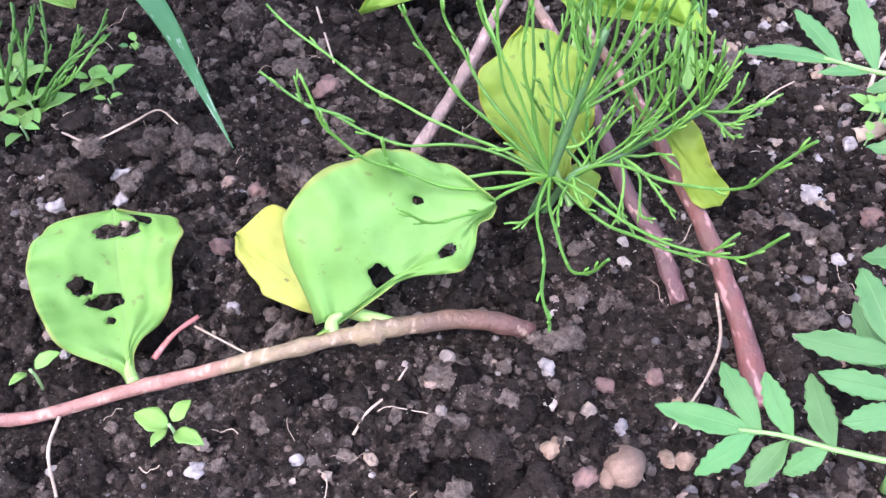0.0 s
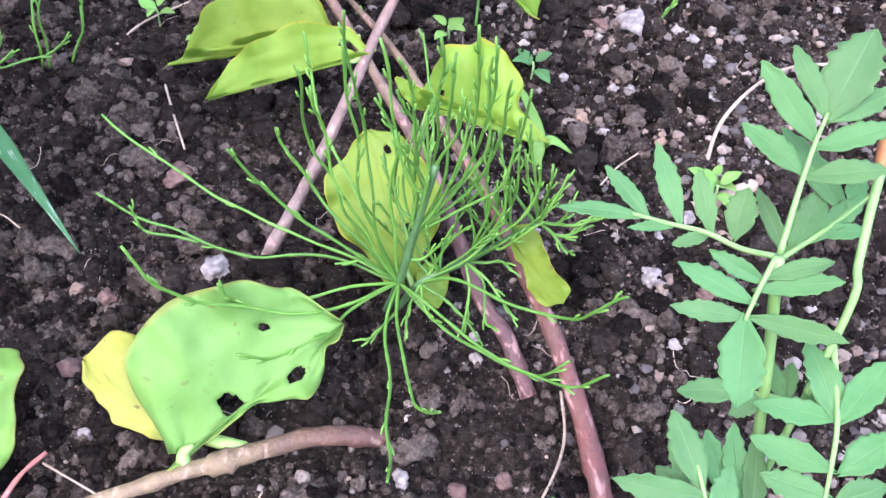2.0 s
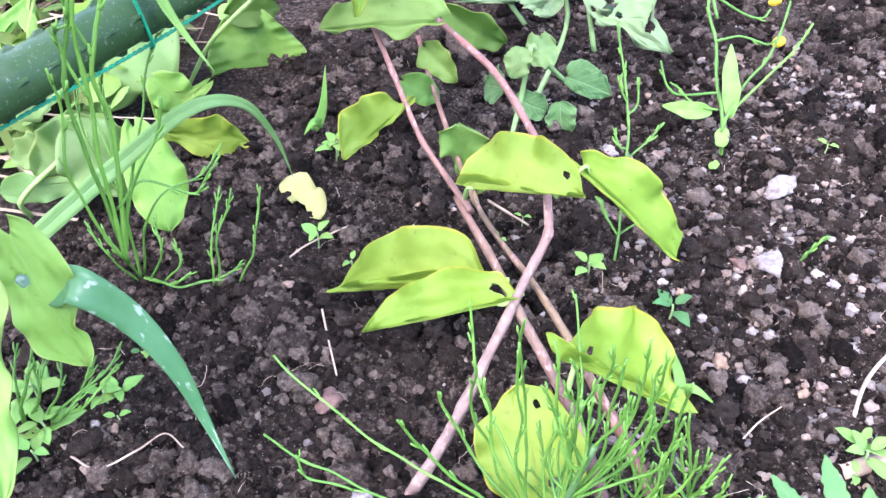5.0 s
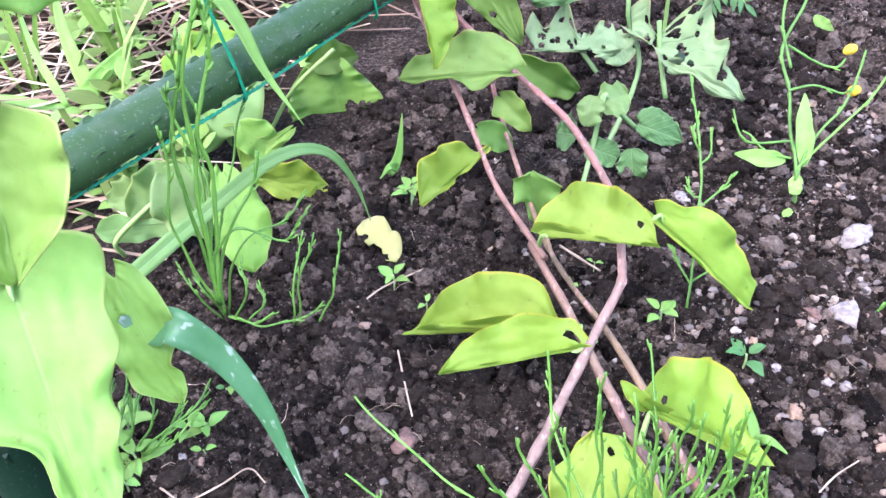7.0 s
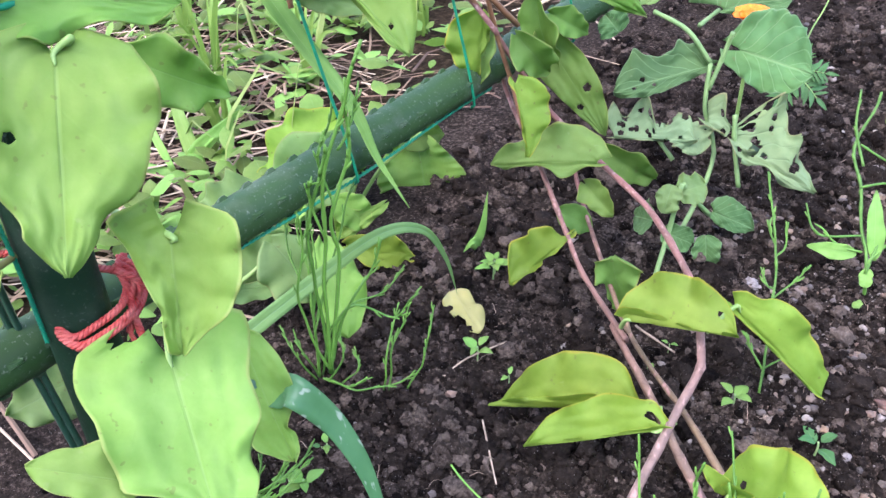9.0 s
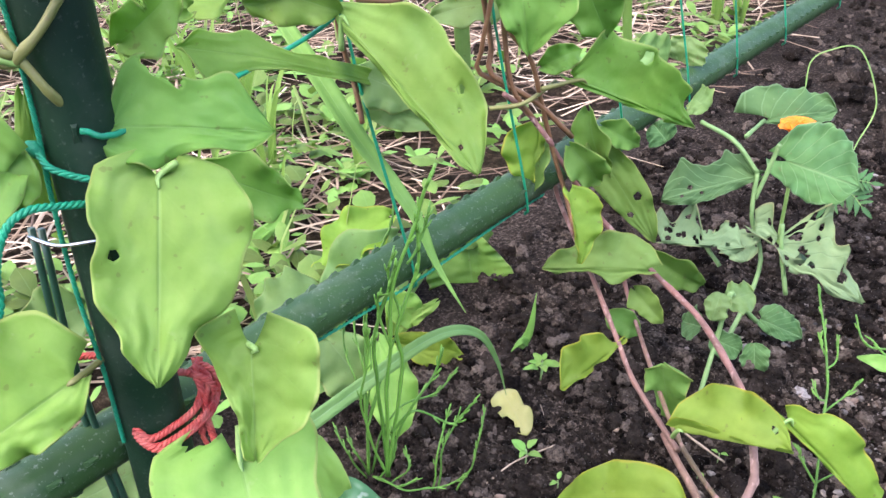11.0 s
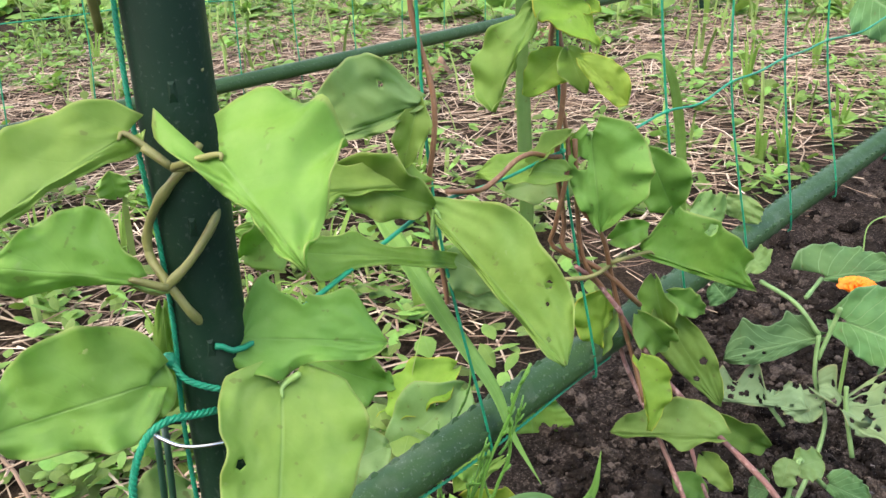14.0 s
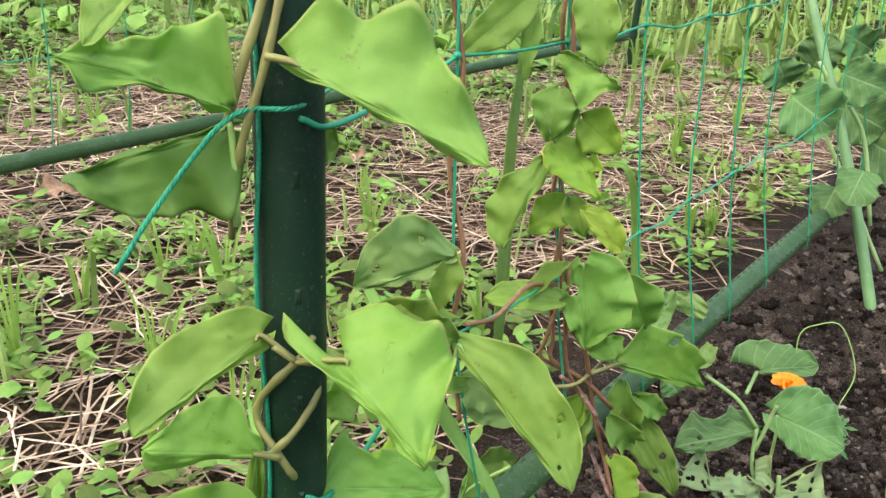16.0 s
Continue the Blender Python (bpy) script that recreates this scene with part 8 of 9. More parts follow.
horsetail_branch(corner_horsetail, [(-0.1476, 0.2360, 0.0020), (-0.1419, 0.2348, 0.0196), (-0.1389, 0.2487, 0.0316)], 0.00065, 119, 6)
horsetail_branch(corner_horsetail, [(-0.1467, 0.2360, 0.0020), (-0.1432, 0.2362, 0.0208), (-0.1450, 0.2487, 0.0316)], 0.0005, 120, 6)
horsetail_branch(corner_horsetail, [(-0.1384, 0.2375, 0.0020), (-0.1239, 0.2348, 0.0196), (-0.1138, 0.2411, 0.0250), (-0.1092, 0.2474, 0.0304)], 0.0005, 121, 6)
horsetail_branch(corner_horsetail, [(-0.1404, 0.2375, 0.0020), (-0.1294, 0.2362, 0.0208), (-0.1297, 0.2501, 0.0328)], 0.0005, 122, 6)
horsetail_branch(corner_horsetail, [(-0.1378, 0.2366, 0.0020), (-0.1220, 0.2320, 0.0173), (-0.1101, 0.2446, 0.0280)], 0.0005, 123, 6)
horsetail_branch(corner_horsetail, [(-0.1345, 0.2375, 0.0020), (-0.1202, 0.2376, 0.0220), (-0.1165, 0.2432, 0.0268)], 0.0005, 124, 6)
horsetail_branch(corner_horsetail, [(-0.1447, 0.2390, 0.0020), (-0.1349, 0.2390, 0.0232), (-0.1312, 0.2487, 0.0316)], 0.0005, 125, 6)
horsetail_branch(corner_horsetail, [(-0.1370, 0.2360, 0.0020), (-0.1266, 0.2306, 0.0161), (-0.1202, 0.2383, 0.0226)], 0.0005, 126, 6)
horsetail_branch(corner_horsetail, [(-0.1467, 0.2390, 0.0020), (-0.1367, 0.2348, 0.0196), (-0.1404, 0.2432, 0.0268)], 0.0005, 127, 6)

# ---- grass blades ----
grass_thing([(-0.1500, 0.2620, 0.0600), (-0.1172, 0.2374, 0.0708), (-0.1061, 0.2321, 0.0751), (-0.0950, 0.2338, 0.0600), (-0.0849, 0.2306, 0.0420), (-0.0778, 0.2254, 0.0220), (-0.0680, 0.2144, 0.0030)], 0.0135, (0.45, -0.55, 0.7), BLADE, "broad arching grass blade with pale insect marks")
grass_thing([(-0.1635, 0.2938, 0.0281), (-0.1532, 0.2955, 0.0376), (-0.1252, 0.3117, 0.0565), (-0.0974, 0.3292, 0.0724), (-0.0807, 0.3434, 0.0664), (-0.0724, 0.3546, 0.0429), (-0.0679, 0.3599, 0.0168)], 0.0080, (0.35, -0.75, 0.55), LEAF["blade"], "long grass blade arching down to the soil")
grass_thing([(-0.1806, 0.3819, 0.2109), (-0.1486, 0.3542, 0.1829), (-0.1273, 0.3413, 0.1586), (-0.1048, 0.3320, 0.1331), (-0.0945, 0.3267, 0.1123), (-0.0812, 0.3205, 0.0936)], 0.0105, (0.75, -0.6, 0.2), LEAF["weed"], "broad green grass blade leaning across the pole")
grass_thing([(-0.1169, 0.5391, 0.0906), (-0.1170, 0.5198, 0.1619), (-0.1180, 0.5016, 0.2561), (-0.1152, 0.4891, 0.3092), (-0.1175, 0.4799, 0.3584)], 0.0100, (0.2, -0.95, 0.2), LEAF["pale"], "tall pale grass blade behind the net")
grass_thing([(-0.0158, 0.6231, 0.0886), (-0.0250, 0.6171, 0.1673), (-0.0359, 0.6042, 0.2106), (-0.0509, 0.6048, 0.2175), (-0.0776, 0.6053, 0.2017)], 0.0080, (0.2, -0.95, 0.2), LEAF["weed"], "grass blade bending over behind the net")
grass_thing([(-0.0673, 0.4175, 0.0020), (-0.0620, 0.4196, 0.0150), (-0.0597, 0.4257, 0.0350)], 0.0060, (0.2, -0.95, 0.3), LEAF["weed"], "upright short grass blade in the soil")
grass_thing([(-0.0627, 0.4200, 0.0040), (-0.0663, 0.4138, 0.0100), (-0.0719, 0.4119, 0.0030)], 0.0050, (0.2, -0.8, 0.6), LEAF["weed"], "short grass blade lying on the soil")
grass_thing([(0.0844, 0.2442, 0.0020), (0.0857, 0.2531, 0.0100), (0.0798, 0.2599, 0.0220), (0.0750, 0.2611, 0.0280)], 0.0052, (0.2, -0.6, 0.8), LEAF["weed"], "narrow green blade under a yellowing leaf")
grass_thing([(0.0858, 0.2524, 0.0030), (0.0900, 0.2491, 0.0100), (0.0988, 0.2469, 0.0040)], 0.0046, (0.2, -0.6, 0.8), LEAF["weed"], "narrow green blade lying over gravel")
seedling((-0.0550, 0.3321, ground_z(-0.0550, 0.3321)), 0.0085, 2, 1, "weed", turn=1.1)
seedling((-0.1168, 0.2489, ground_z(-0.1168, 0.2489)), 0.0085, 2, 2, "weed", turn=2.2)
seedling((-0.1148, 0.2387, ground_z(-0.1148, 0.2387)), 0.006, 1, 3, "weed", turn=3.3)
seedling((-0.0674, 0.1132, ground_z(-0.0674, 0.1132)), 0.0095, 2, 4, "weed", turn=4.4)
seedling((0.0598, 0.3125, ground_z(0.0598, 0.3125)), 0.009, 2, 5, "weed", turn=5.5)
seedling((0.0895, 0.2885, ground_z(0.0895, 0.2885)), 0.01, 2, 6, "marigold", turn=6.6)
seedling((-0.0530, 0.3969, ground_z(-0.0530, 0.3969)), 0.009, 2, 7, "weed", turn=7.7)
seedling((0.1836, 0.3956, ground_z(0.1836, 0.3956)), 0.006, 1, 8, "weed", turn=8.8)
seedling((0.2170, 0.3782, ground_z(0.2170, 0.3782)), 0.007, 1, 9, "weed", turn=9.9)
seedling((0.2030, 0.3583, ground_z(0.2030, 0.3583)), 0.005, 1, 10, "weed", turn=11.0)
seedling((0.0345, 0.3452, ground_z(0.0345, 0.3452)), 0.005, 1, 11, "weed", turn=12.1)
seedling((-0.1397, 0.2343, ground_z(-0.1397, 0.2343)), 0.01, 3, 12, "weed", turn=13.2)
seedling((-0.1485, 0.2495, ground_z(-0.1485, 0.2495)), 0.011, 3, 13, "weed", turn=14.3)
seedling((-0.1390, 0.2228, ground_z(-0.1390, 0.2228)), 0.009, 2, 14, "weed", turn=15.4)
seedling((-0.1070, 0.1296, ground_z(-0.1070, 0.1296)), 0.009, 1, 15, "weed", turn=16.5)
seedling((-0.1121, 0.2691, ground_z(-0.1121, 0.2691)), 0.007, 1, 16, "weed", turn=17.6)
seedling((-0.1145, 0.2685, ground_z(-0.1145, 0.2685)), 0.005, 1, 17, "marigold", turn=18.7)
seedling((0.1423, 0.2279, ground_z(0.1423, 0.2279)), 0.008, 2, 18, "weed", turn=19.8)
seedling((-0.0535, 0.3938, ground_z(-0.0535, 0.3938)), 0.01, 2, 19, "weed", turn=20.9)
seedling((-0.1226, 0.2484, ground_z(-0.1226, 0.2484)), 0.008, 2, 20, "weed", turn=22.0)
seedling((-0.0388, 0.3168, ground_z(-0.0388, 0.3168)), 0.006, 1, 21, "weed", turn=23.1)
seedling((0.0240, 0.3316, ground_z(0.0240, 0.3316)), 0.005, 1, 22, "weed", turn=24.2)
seedling((0.1422, 0.2228, ground_z(0.1422, 0.2228)), 0.01, 2, 23, "weed", turn=25.3)
seedling((0.1371, 0.2160, ground_z(0.1371, 0.2160)), 0.006, 1, 24, "weed", turn=26.4)
tagged(part("fallen_leaf", leaf_mesh((-0.0728, 0.3740, 0.0080), (-0.0563, 0.3485, 0.0040), 0.0150, (0.1, -0.5, 0.85), "round", (8, 8), 0.1, 0.12, 2.5, 5, [(0.7, 0.7, 0.12, 0.3)], 24, 18), LEAF["straw"], None), "small fallen pale yellow leaf on the soil", "leaf")

# ---- single stones, sticks and roots ----
stone_thing(-0.0252, 0.2066, 0.0052, WHITE_STONE, "angular whitish chalky stone on the soil", 1, 0.8)
stone_thing(0.1113, 0.1905, 0.0028, WHITE_STONE, "small pale pebble on the soil", 2, 0.7)
stone_thing(0.1542, 0.3665, 0.008, WHITE_STONE, "large whitish stone on the soil", 3, 0.7)
stone_thing(0.1381, 0.3195, 0.0075, WHITE_STONE, "grey-white rough stone on the soil", 4, 0.75)
stone_thing(-0.0658, 0.1748, 0.0032, RED_STONE, "reddish brown pebble on the soil", 5, 0.8)
stone_thing(-0.0598, 0.1552, 0.0026, WHITE_STONE, "small white pebble beside the stem", 6, 0.8)
stone_thing(0.0275, 0.1331, 0.0031, WHITE_STONE, "pale rounded pebble on the soil", 7)
stone_thing(0.0263, 0.1066, 0.0034, TAN_STONE, "yellowish tan pebble on the soil", 8)
stone_thing(0.0595, 0.1070, 0.0033, TAN_STONE, "tan pebble on the soil", 9)
stone_thing(0.0549, 0.1066, 0.0024, TAN_STONE, "tan pebble on the soil", 10)
stone_thing(0.0447, 0.1148, 0.0026, WHITE_STONE, "flat pale pebble on the soil", 11)
stone_thing(0.0559, 0.1296, 0.0026, RED_STONE, "reddish pebble on the soil", 12)
stone_thing(0.0608, 0.1217, 0.0024, TAN_STONE, "orange-tan pebble on the soil", 13)
stone_thing(0.0429, 0.1291, 0.0026, RED_STONE, "brown pebble on the soil", 14)
stone_thing(0.0331, 0.0990, 0.003, RED_STONE, "red-brown pebble on the soil", 15)
stone_thing(-0.0605, 0.1045, 0.0026, WHITE_STONE, "pale grey pebble on the soil", 16)
stone_thing(-0.1232, 0.2372, 0.0018, WHITE_STONE, "small pale pebble on the soil", 17)
stone_thing(-0.1201, 0.1929, 0.003, WHITE_STONE, "grey pebble on the soil", 18)
stone_thing(-0.0597, 0.2016, 0.003, RED_STONE, "brown pebble on the soil", 19)
stone_thing(-0.1036, 0.2054, 0.0026, WHITE_STONE, "whitish pebble on the soil", 20)
stone_thing(0.1128, 0.1929, 0.0026, WHITE_STONE, "white pebble on the soil", 21)
stone_thing(0.1288, 0.1846, 0.0026, RED_STONE, "brown pebble on the soil", 22)
stone_thing(0.1141, 0.1669, 0.002, WHITE_STONE, "pale pebble on the soil", 23)
stone_thing(0.1328, 0.2168, 0.0024, WHITE_STONE, "pale pebble on the soil", 24)
stone_thing(-0.0414, 0.2464, 0.004, RED_STONE, "brown lump of bark on the soil", 25)
stone_thing(0.1556, 0.3137, 0.0026, WHITE_STONE, "pale pebble on the soil", 26)
stone_thing(0.1617, 0.2921, 0.003, WHITE_STONE, "grey pebble on the soil", 27)
stone_thing(0.1226, 0.2864, 0.0024, WHITE_STONE, "pale pebble on the soil", 28)
stone_thing(0.1286, 0.2832, 0.0026, WHITE_STONE, "pale pebble on the soil", 29)
stone_thing(0.1130, 0.2604, 0.0028, WHITE_STONE, "grey pebble on the soil", 30)
stone_thing(0.1035, 0.2914, 0.0024, WHITE_STONE, "pale pebble on the soil", 31)
stone_thing(0.1252, 0.3210, 0.003, RED_STONE, "brown pebble on the soil", 32)
stone_thing(0.1125, 0.1914, 0.0024, WHITE_STONE, "white pebble on the soil", 33)
stone_thing(0.1276, 0.1823, 0.0026, RED_STONE, "brown pebble on the soil", 34)
stone_thing(-0.1003, 0.1937, 0.0026, WHITE_STONE, "pale pebble on the soil", 35)
stone_thing(-0.0409, 0.2512, 0.0036, RED_STONE, "brown lump of bark on the soil", 36)
stone_thing(0.1064, 0.2689, 0.0026, TAN_STONE, "tan pebble on the soil", 37)
stone_thing(0.1336, 0.2545, 0.0022, TAN_STONE, "tan pebble on the soil", 38)
stone_thing(0.1595, 0.3068, 0.0024, WHITE_STONE, "pale pebble on the soil", 39)
stone_thing(0.0966, 0.3027, 0.0024, TAN_STONE, "tan pebble on the soil", 40)
stone_thing(0.0798, 0.4011, 0.0035, WHITE_STONE, "white stone beside a horsetail", 41)
stone_thing(0.0817, 0.3978, 0.0035, WHITE_STONE, "white stone on the soil", 42)
STEM_LINES.extend((0.0432 + 0.004 * k, 0.1016 - 0.003, 0.0) for k in (-2, -1, 0, 1))
bulb = thing("spiral_lump", "brown ringed root lump half sunk in soil", "root")
for k in range(9):
    f = k / 8
    bm = bmesh.new()
    lump(bm, Vector((0.0432, 0.1016, 0.0060)) + Vector((-0.0040 * f - 0.001 * f * f, -0.0034 * f, 0.0010 * (1 - f))), 0.0050 * (1 - 0.6 * f), random.Random(40 + k), 0.8, 0.12, 2)
    part("ring", bm, plain("root_lump", (0.17, 0.115, 0.075), (0.10, 0.065, 0.042), 300, 0.7, 0.3, 0.0008), bulb)
tagged(link_mesh("twig", swept([(-0.0479, 0.2894, 0.0060), (-0.0437, 0.2740, 0.0060), (-0.0389, 0.2578, 0.0040)], 0.00048), ROOT), "thin pale dry twig lying on the soil", "twig")
tagged(link_mesh("twig", swept([(-0.0710, 0.3123, 0.0040), (-0.0592, 0.3252, 0.0070), (-0.0417, 0.3400, 0.0060)], 0.00048), ROOT), "pale dry twig beside a seedling", "twig")
tagged(link_mesh("twig", swept([(0.0194, 0.3587, 0.0060), (0.0370, 0.3418, 0.0060)], 0.00066), ROOT), "thin dry twig under the vine leaves", "twig")
tagged(link_mesh("root", swept([(0.1465, 0.2415, 0.0020), (0.1542, 0.2549, 0.0100), (0.1702, 0.2684, 0.0150), (0.1896, 0.2784, 0.0150), (0.2175, 0.2842, 0.0100)], 0.00078), ROOT), "curved pale bare root arching over gravel", "root")
tagged(link_mesh("root", swept([(0.0751, 0.1527, 0.0060), (0.0738, 0.1391, 0.0040), (0.0680, 0.1275, 0.0030), (0.0570, 0.1134, 0.0020)], 0.00048), ROOT), "thin white root hanging beside the red stem", "root")
tagged(link_mesh("stick", swept([(0.1354, 0.2204, 0.0030), (0.1445, 0.2220, 0.0050), (0.1591, 0.2284, 0.0050)], 0.0032), ROOT), "short pale broken stick on gravel", "stick")
tagged(link_mesh("twig", swept([(-0.0760, 0.1335, 0.0030), (-0.0717, 0.1409, 0.0040), (-0.0664, 0.1465, 0.0040)], 0.0008), STEM_RED), "thin reddish twig on the soil", "twig")
tagged(link_mesh("twig", swept([(-0.0671, 0.1439, 0.0030), (-0.0507, 0.1320, 0.0080)], 0.00036), ROOT), "thin white straw leaning on the stem", "twig")
tagged(link_mesh("root", swept([(-0.0222, 0.1119, 0.0020), (-0.0190, 0.1176, 0.0030), (-0.0135, 0.1227, 0.0040), (-0.0094, 0.1309, 0.0030)], 0.00036), ROOT), "thin tangled root on the soil", "root")
tagged(link_mesh("root", swept([(-0.1258, 0.2220, 0.0030), (-0.1147, 0.2167, 0.0040), (-0.1028, 0.2228, 0.0060), (-0.0950, 0.2298, 0.0060), (-0.0884, 0.2262, 0.0030)], 0.00042), ROOT), "thin curled root on the soil", "root")
tagged(link_mesh("twig", swept([(-0.0958, 0.1163, 0.0030), (-0.0957, 0.1068, 0.0030), (-0.0903, 0.0952, 0.0030)], 0.00048), ROOT), "dry straw piece on the soil", "twig")
tagged(link_mesh("twig", swept([(0.1042, 0.2319, 0.0030), (0.1114, 0.2380, 0.0060), (0.1212, 0.2449, 0.0060)], 0.00036), ROOT), "thin dry twig on gravel", "twig")
tagged(link_mesh("twig", swept([(-0.0510, 0.4218, 0.0060), (-0.0397, 0.4161, 0.0040)], 0.00072), ROOT), "dry wiry root on the soil", "twig")
tagged(link_mesh("root", swept([(0.1041, 0.1799, 0.0030), (0.1123, 0.1723, 0.0040), (0.1245, 0.1714, 0.0030), (0.1373, 0.1729, 0.0030)], 0.00030), ROOT), "thin wiry root across gravel", "root")

# ---- far end of the bed ----
leek = thing("leek", "tall pale green hollow onion leaf rising from the bed", "vegetable plant")
tube_part("leaf", [(0.2587, 0.8560, -0.0040), (0.2328, 0.8933, 0.0907), (0.1978, 0.9351, 0.1986), (0.1616, 0.9721, 0.2955), (0.1464, 0.9933, 0.3496)], lambda t: 0.0060 - 0.0016 * t, STEM_LEEK, leek, 8, 12)
far_cucumber = thing("cucumber", "cucumber plant with broad leaves at the end of the bed", "vegetable plant")
add_leaf(far_cucumber, (0.1335, 0.8791, 0.2232), (0.1739, 0.8578, 0.1981), 0.0665, (-0.33, -0.91, 0.24), "cucumber", shape="round", teeth=0.06, fold=(14, 14), droop=0.15, wave=0.06, rows=26, cols=20, seed=113)
add_leaf(far_cucumber, (0.1439, 0.9403, 0.2228), (0.1261, 0.9324, 0.2465), 0.0472, (0.07, -0.96, -0.26), "cucumber", shape="round", teeth=0.06, fold=(14, 14), droop=0.15, wave=0.06, rows=26, cols=20, seed=114)
add_leaf(far_cucumber, (0.2265, 0.9980, 0.1927), (0.2662, 0.9798, 0.1752), 0.0689, (-0.33, -0.92, 0.20), "cucumber", shape="round", teeth=0.06, fold=(14, 14), droop=0.15, wave=0.06, rows=26, cols=20, seed=115)
add_leaf(far_cucumber, (0.1896, 0.9242, 0.2417), (0.2305, 0.9092, 0.2309), 0.0515, (-0.30, -0.94, 0.16), "cucumber", shape="round", teeth=0.06, fold=(14, 14), droop=0.15, wave=0.06, rows=26, cols=20, seed=116)
add_leaf(far_cucumber, (0.1764, 0.9801, 0.2360), (0.1862, 0.9814, 0.2727), 0.0487, (-0.27, -0.96, 0.11), "cucumber", shape="round", teeth=0.06, fold=(14, 14), droop=0.15, wave=0.06, rows=26, cols=20, seed=117)
add_leaf(far_cucumber, (0.2130, 0.8624, 0.1604), (0.1951, 0.8327, 0.1333), 0.0443, (-0.10, -0.64, 0.76), "cucumber", shape="round", teeth=0.06, fold=(14, 14), droop=0.15, wave=0.06, rows=26, cols=20, seed=118)
add_leaf(far_cucumber, (0.2282, 0.9672, 0.2605), (0.1952, 0.9545, 0.2773), 0.0413, (0.27, -0.95, -0.18), "cucumber", shape="round", teeth=0.06, fold=(14, 14), droop=0.15, wave=0.06, rows=26, cols=20, seed=119)
add_leaf(far_cucumber, (0.2556, 0.9873, 0.1592), (0.3028, 0.9681, 0.1369), 0.0752, (-0.29, -0.94, 0.20), "cucumber", shape="round", teeth=0.06, fold=(14, 14), droop=0.15, wave=0.06, rows=26, cols=20, seed=120)
add_leaf(far_cucumber, (0.1963, 0.8795, 0.1353), (0.1806, 0.8521, 0.1128), 0.0401, (-0.07, -0.61, 0.79), "cucumber", shape="round", teeth=0.06, fold=(14, 14), droop=0.15, wave=0.06, rows=26, cols=20, seed=121)
tube_part("vine_stem", [(0.2781, 0.9203, 0.0319), (0.2271, 0.9381, 0.1192), (0.1771, 0.9452, 0.1944), (0.1475, 0.9385, 0.2175)], 0.0022, STEM_PALE, far_cucumber, 6, 8, 0.2)
tube_part("vine_stem", [(0.2546, 0.9217, 0.0823), (0.2330, 0.9393, 0.1702), (0.2076, 0.9429, 0.2098)], 0.0022, STEM_PALE, far_cucumber, 6, 8, 0.2)
tube_part("vine_stem", [(0.2271, 0.9381, 0.1192), (0.2055, 0.9456, 0.1968), (0.1714, 0.9459, 0.2478)], 0.0022, STEM_PALE, far_cucumber, 6, 8, 0.2)

# ---- grass tufts on the path ----
tuft((-0.466, 0.803), 5, 0.070, 300)
tuft((-0.300, 0.500), 6, 0.090, 330)
tuft((-0.245, 0.520), 5, 0.080, 331)
tuft((-0.345, 0.470), 6, 0.080, 332)
tuft((-0.285, 0.600), 6, 0.100, 333)
tuft((-0.215, 0.610), 5, 0.070, 334)
tuft((-0.390, 0.560), 6, 0.100, 335)
tuft((-0.330, 0.660), 5, 0.090, 336)
tuft((-0.406, 0.741), 6, 0.090, 301)
tuft((-0.485, 0.768), 4, 0.070, 302)
tuft((-0.305, 0.953), 6, 0.075, 303)
tuft((-0.344, 1.069), 4, 0.060, 304)
tuft((-0.526, 0.683), 5, 0.070, 305)
tuft((-0.521, 0.571), 5, 0.100, 306)
tuft((0.097, 1.344), 7, 0.100, 307)
tuft((0.190, 1.151), 4, 0.070, 308)
tuft((0.087, 1.047), 6, 0.060, 309)
tuft((-0.142, 0.716), 5, 0.070, 310)
tuft((0.074, 2.064), 6, 0.100, 311)
tuft((-0.405, 1.074), 4, 0.050, 312)
tuft((-0.619, 0.962), 4, 0.060, 313)
tuft((-0.599, 2.545), 5, 0.100, 314)
tuft((0.114, 1.035), 6, 0.070, 315)
tuft((-0.834, 1.258), 5, 0.080, 316)
tuft((-0.144, 1.638), 4, 0.080, 317)
tuft((0.228, 1.561), 5, 0.090, 318)
tuft((-1.101, 1.508), 5, 0.090, 319)
tuft((-0.276, 2.053), 5, 0.090, 320)
tuft((0.539, 2.688), 6, 0.120, 321)
tuft((0.569, 2.350), 5, 0.100, 322)

# ---- dry leaves on the path ----
tagged(part("dry_leaf", leaf_mesh((-0.4227, 1.4345, 0.0080), (-0.3679, 1.4638, 0.0140), 0.0387, (0.1, -0.5, 0.85), "round", (25, 40), 0.2, 0.2, 2.0, 700, (), 20, 14), DRY_LEAF, None), "crumpled dry brown leaf lying on the straw", "leaf", "dry leaves on the path")
tagged(part("dry_leaf", leaf_mesh((-0.3975, 1.1992, 0.0080), (-0.3580, 1.2162, 0.0140), 0.0269, (0.1, -0.5, 0.85), "round", (25, 40), 0.2, 0.2, 2.0, 701, (), 20, 14), DRY_LEAF, None), "crumpled dry brown leaf lying on the straw", "leaf", "dry leaves on the path")
tagged(part("dry_leaf", leaf_mesh((-0.7405, 0.9340, 0.0080), (-0.6882, 0.9506, 0.0140), 0.0342, (0.1, -0.5, 0.85), "round", (25, 40), 0.2, 0.2, 2.0, 702, (), 20, 14), DRY_LEAF, None), "crumpled dry brown leaf lying on the straw", "leaf", "dry leaves on the path")
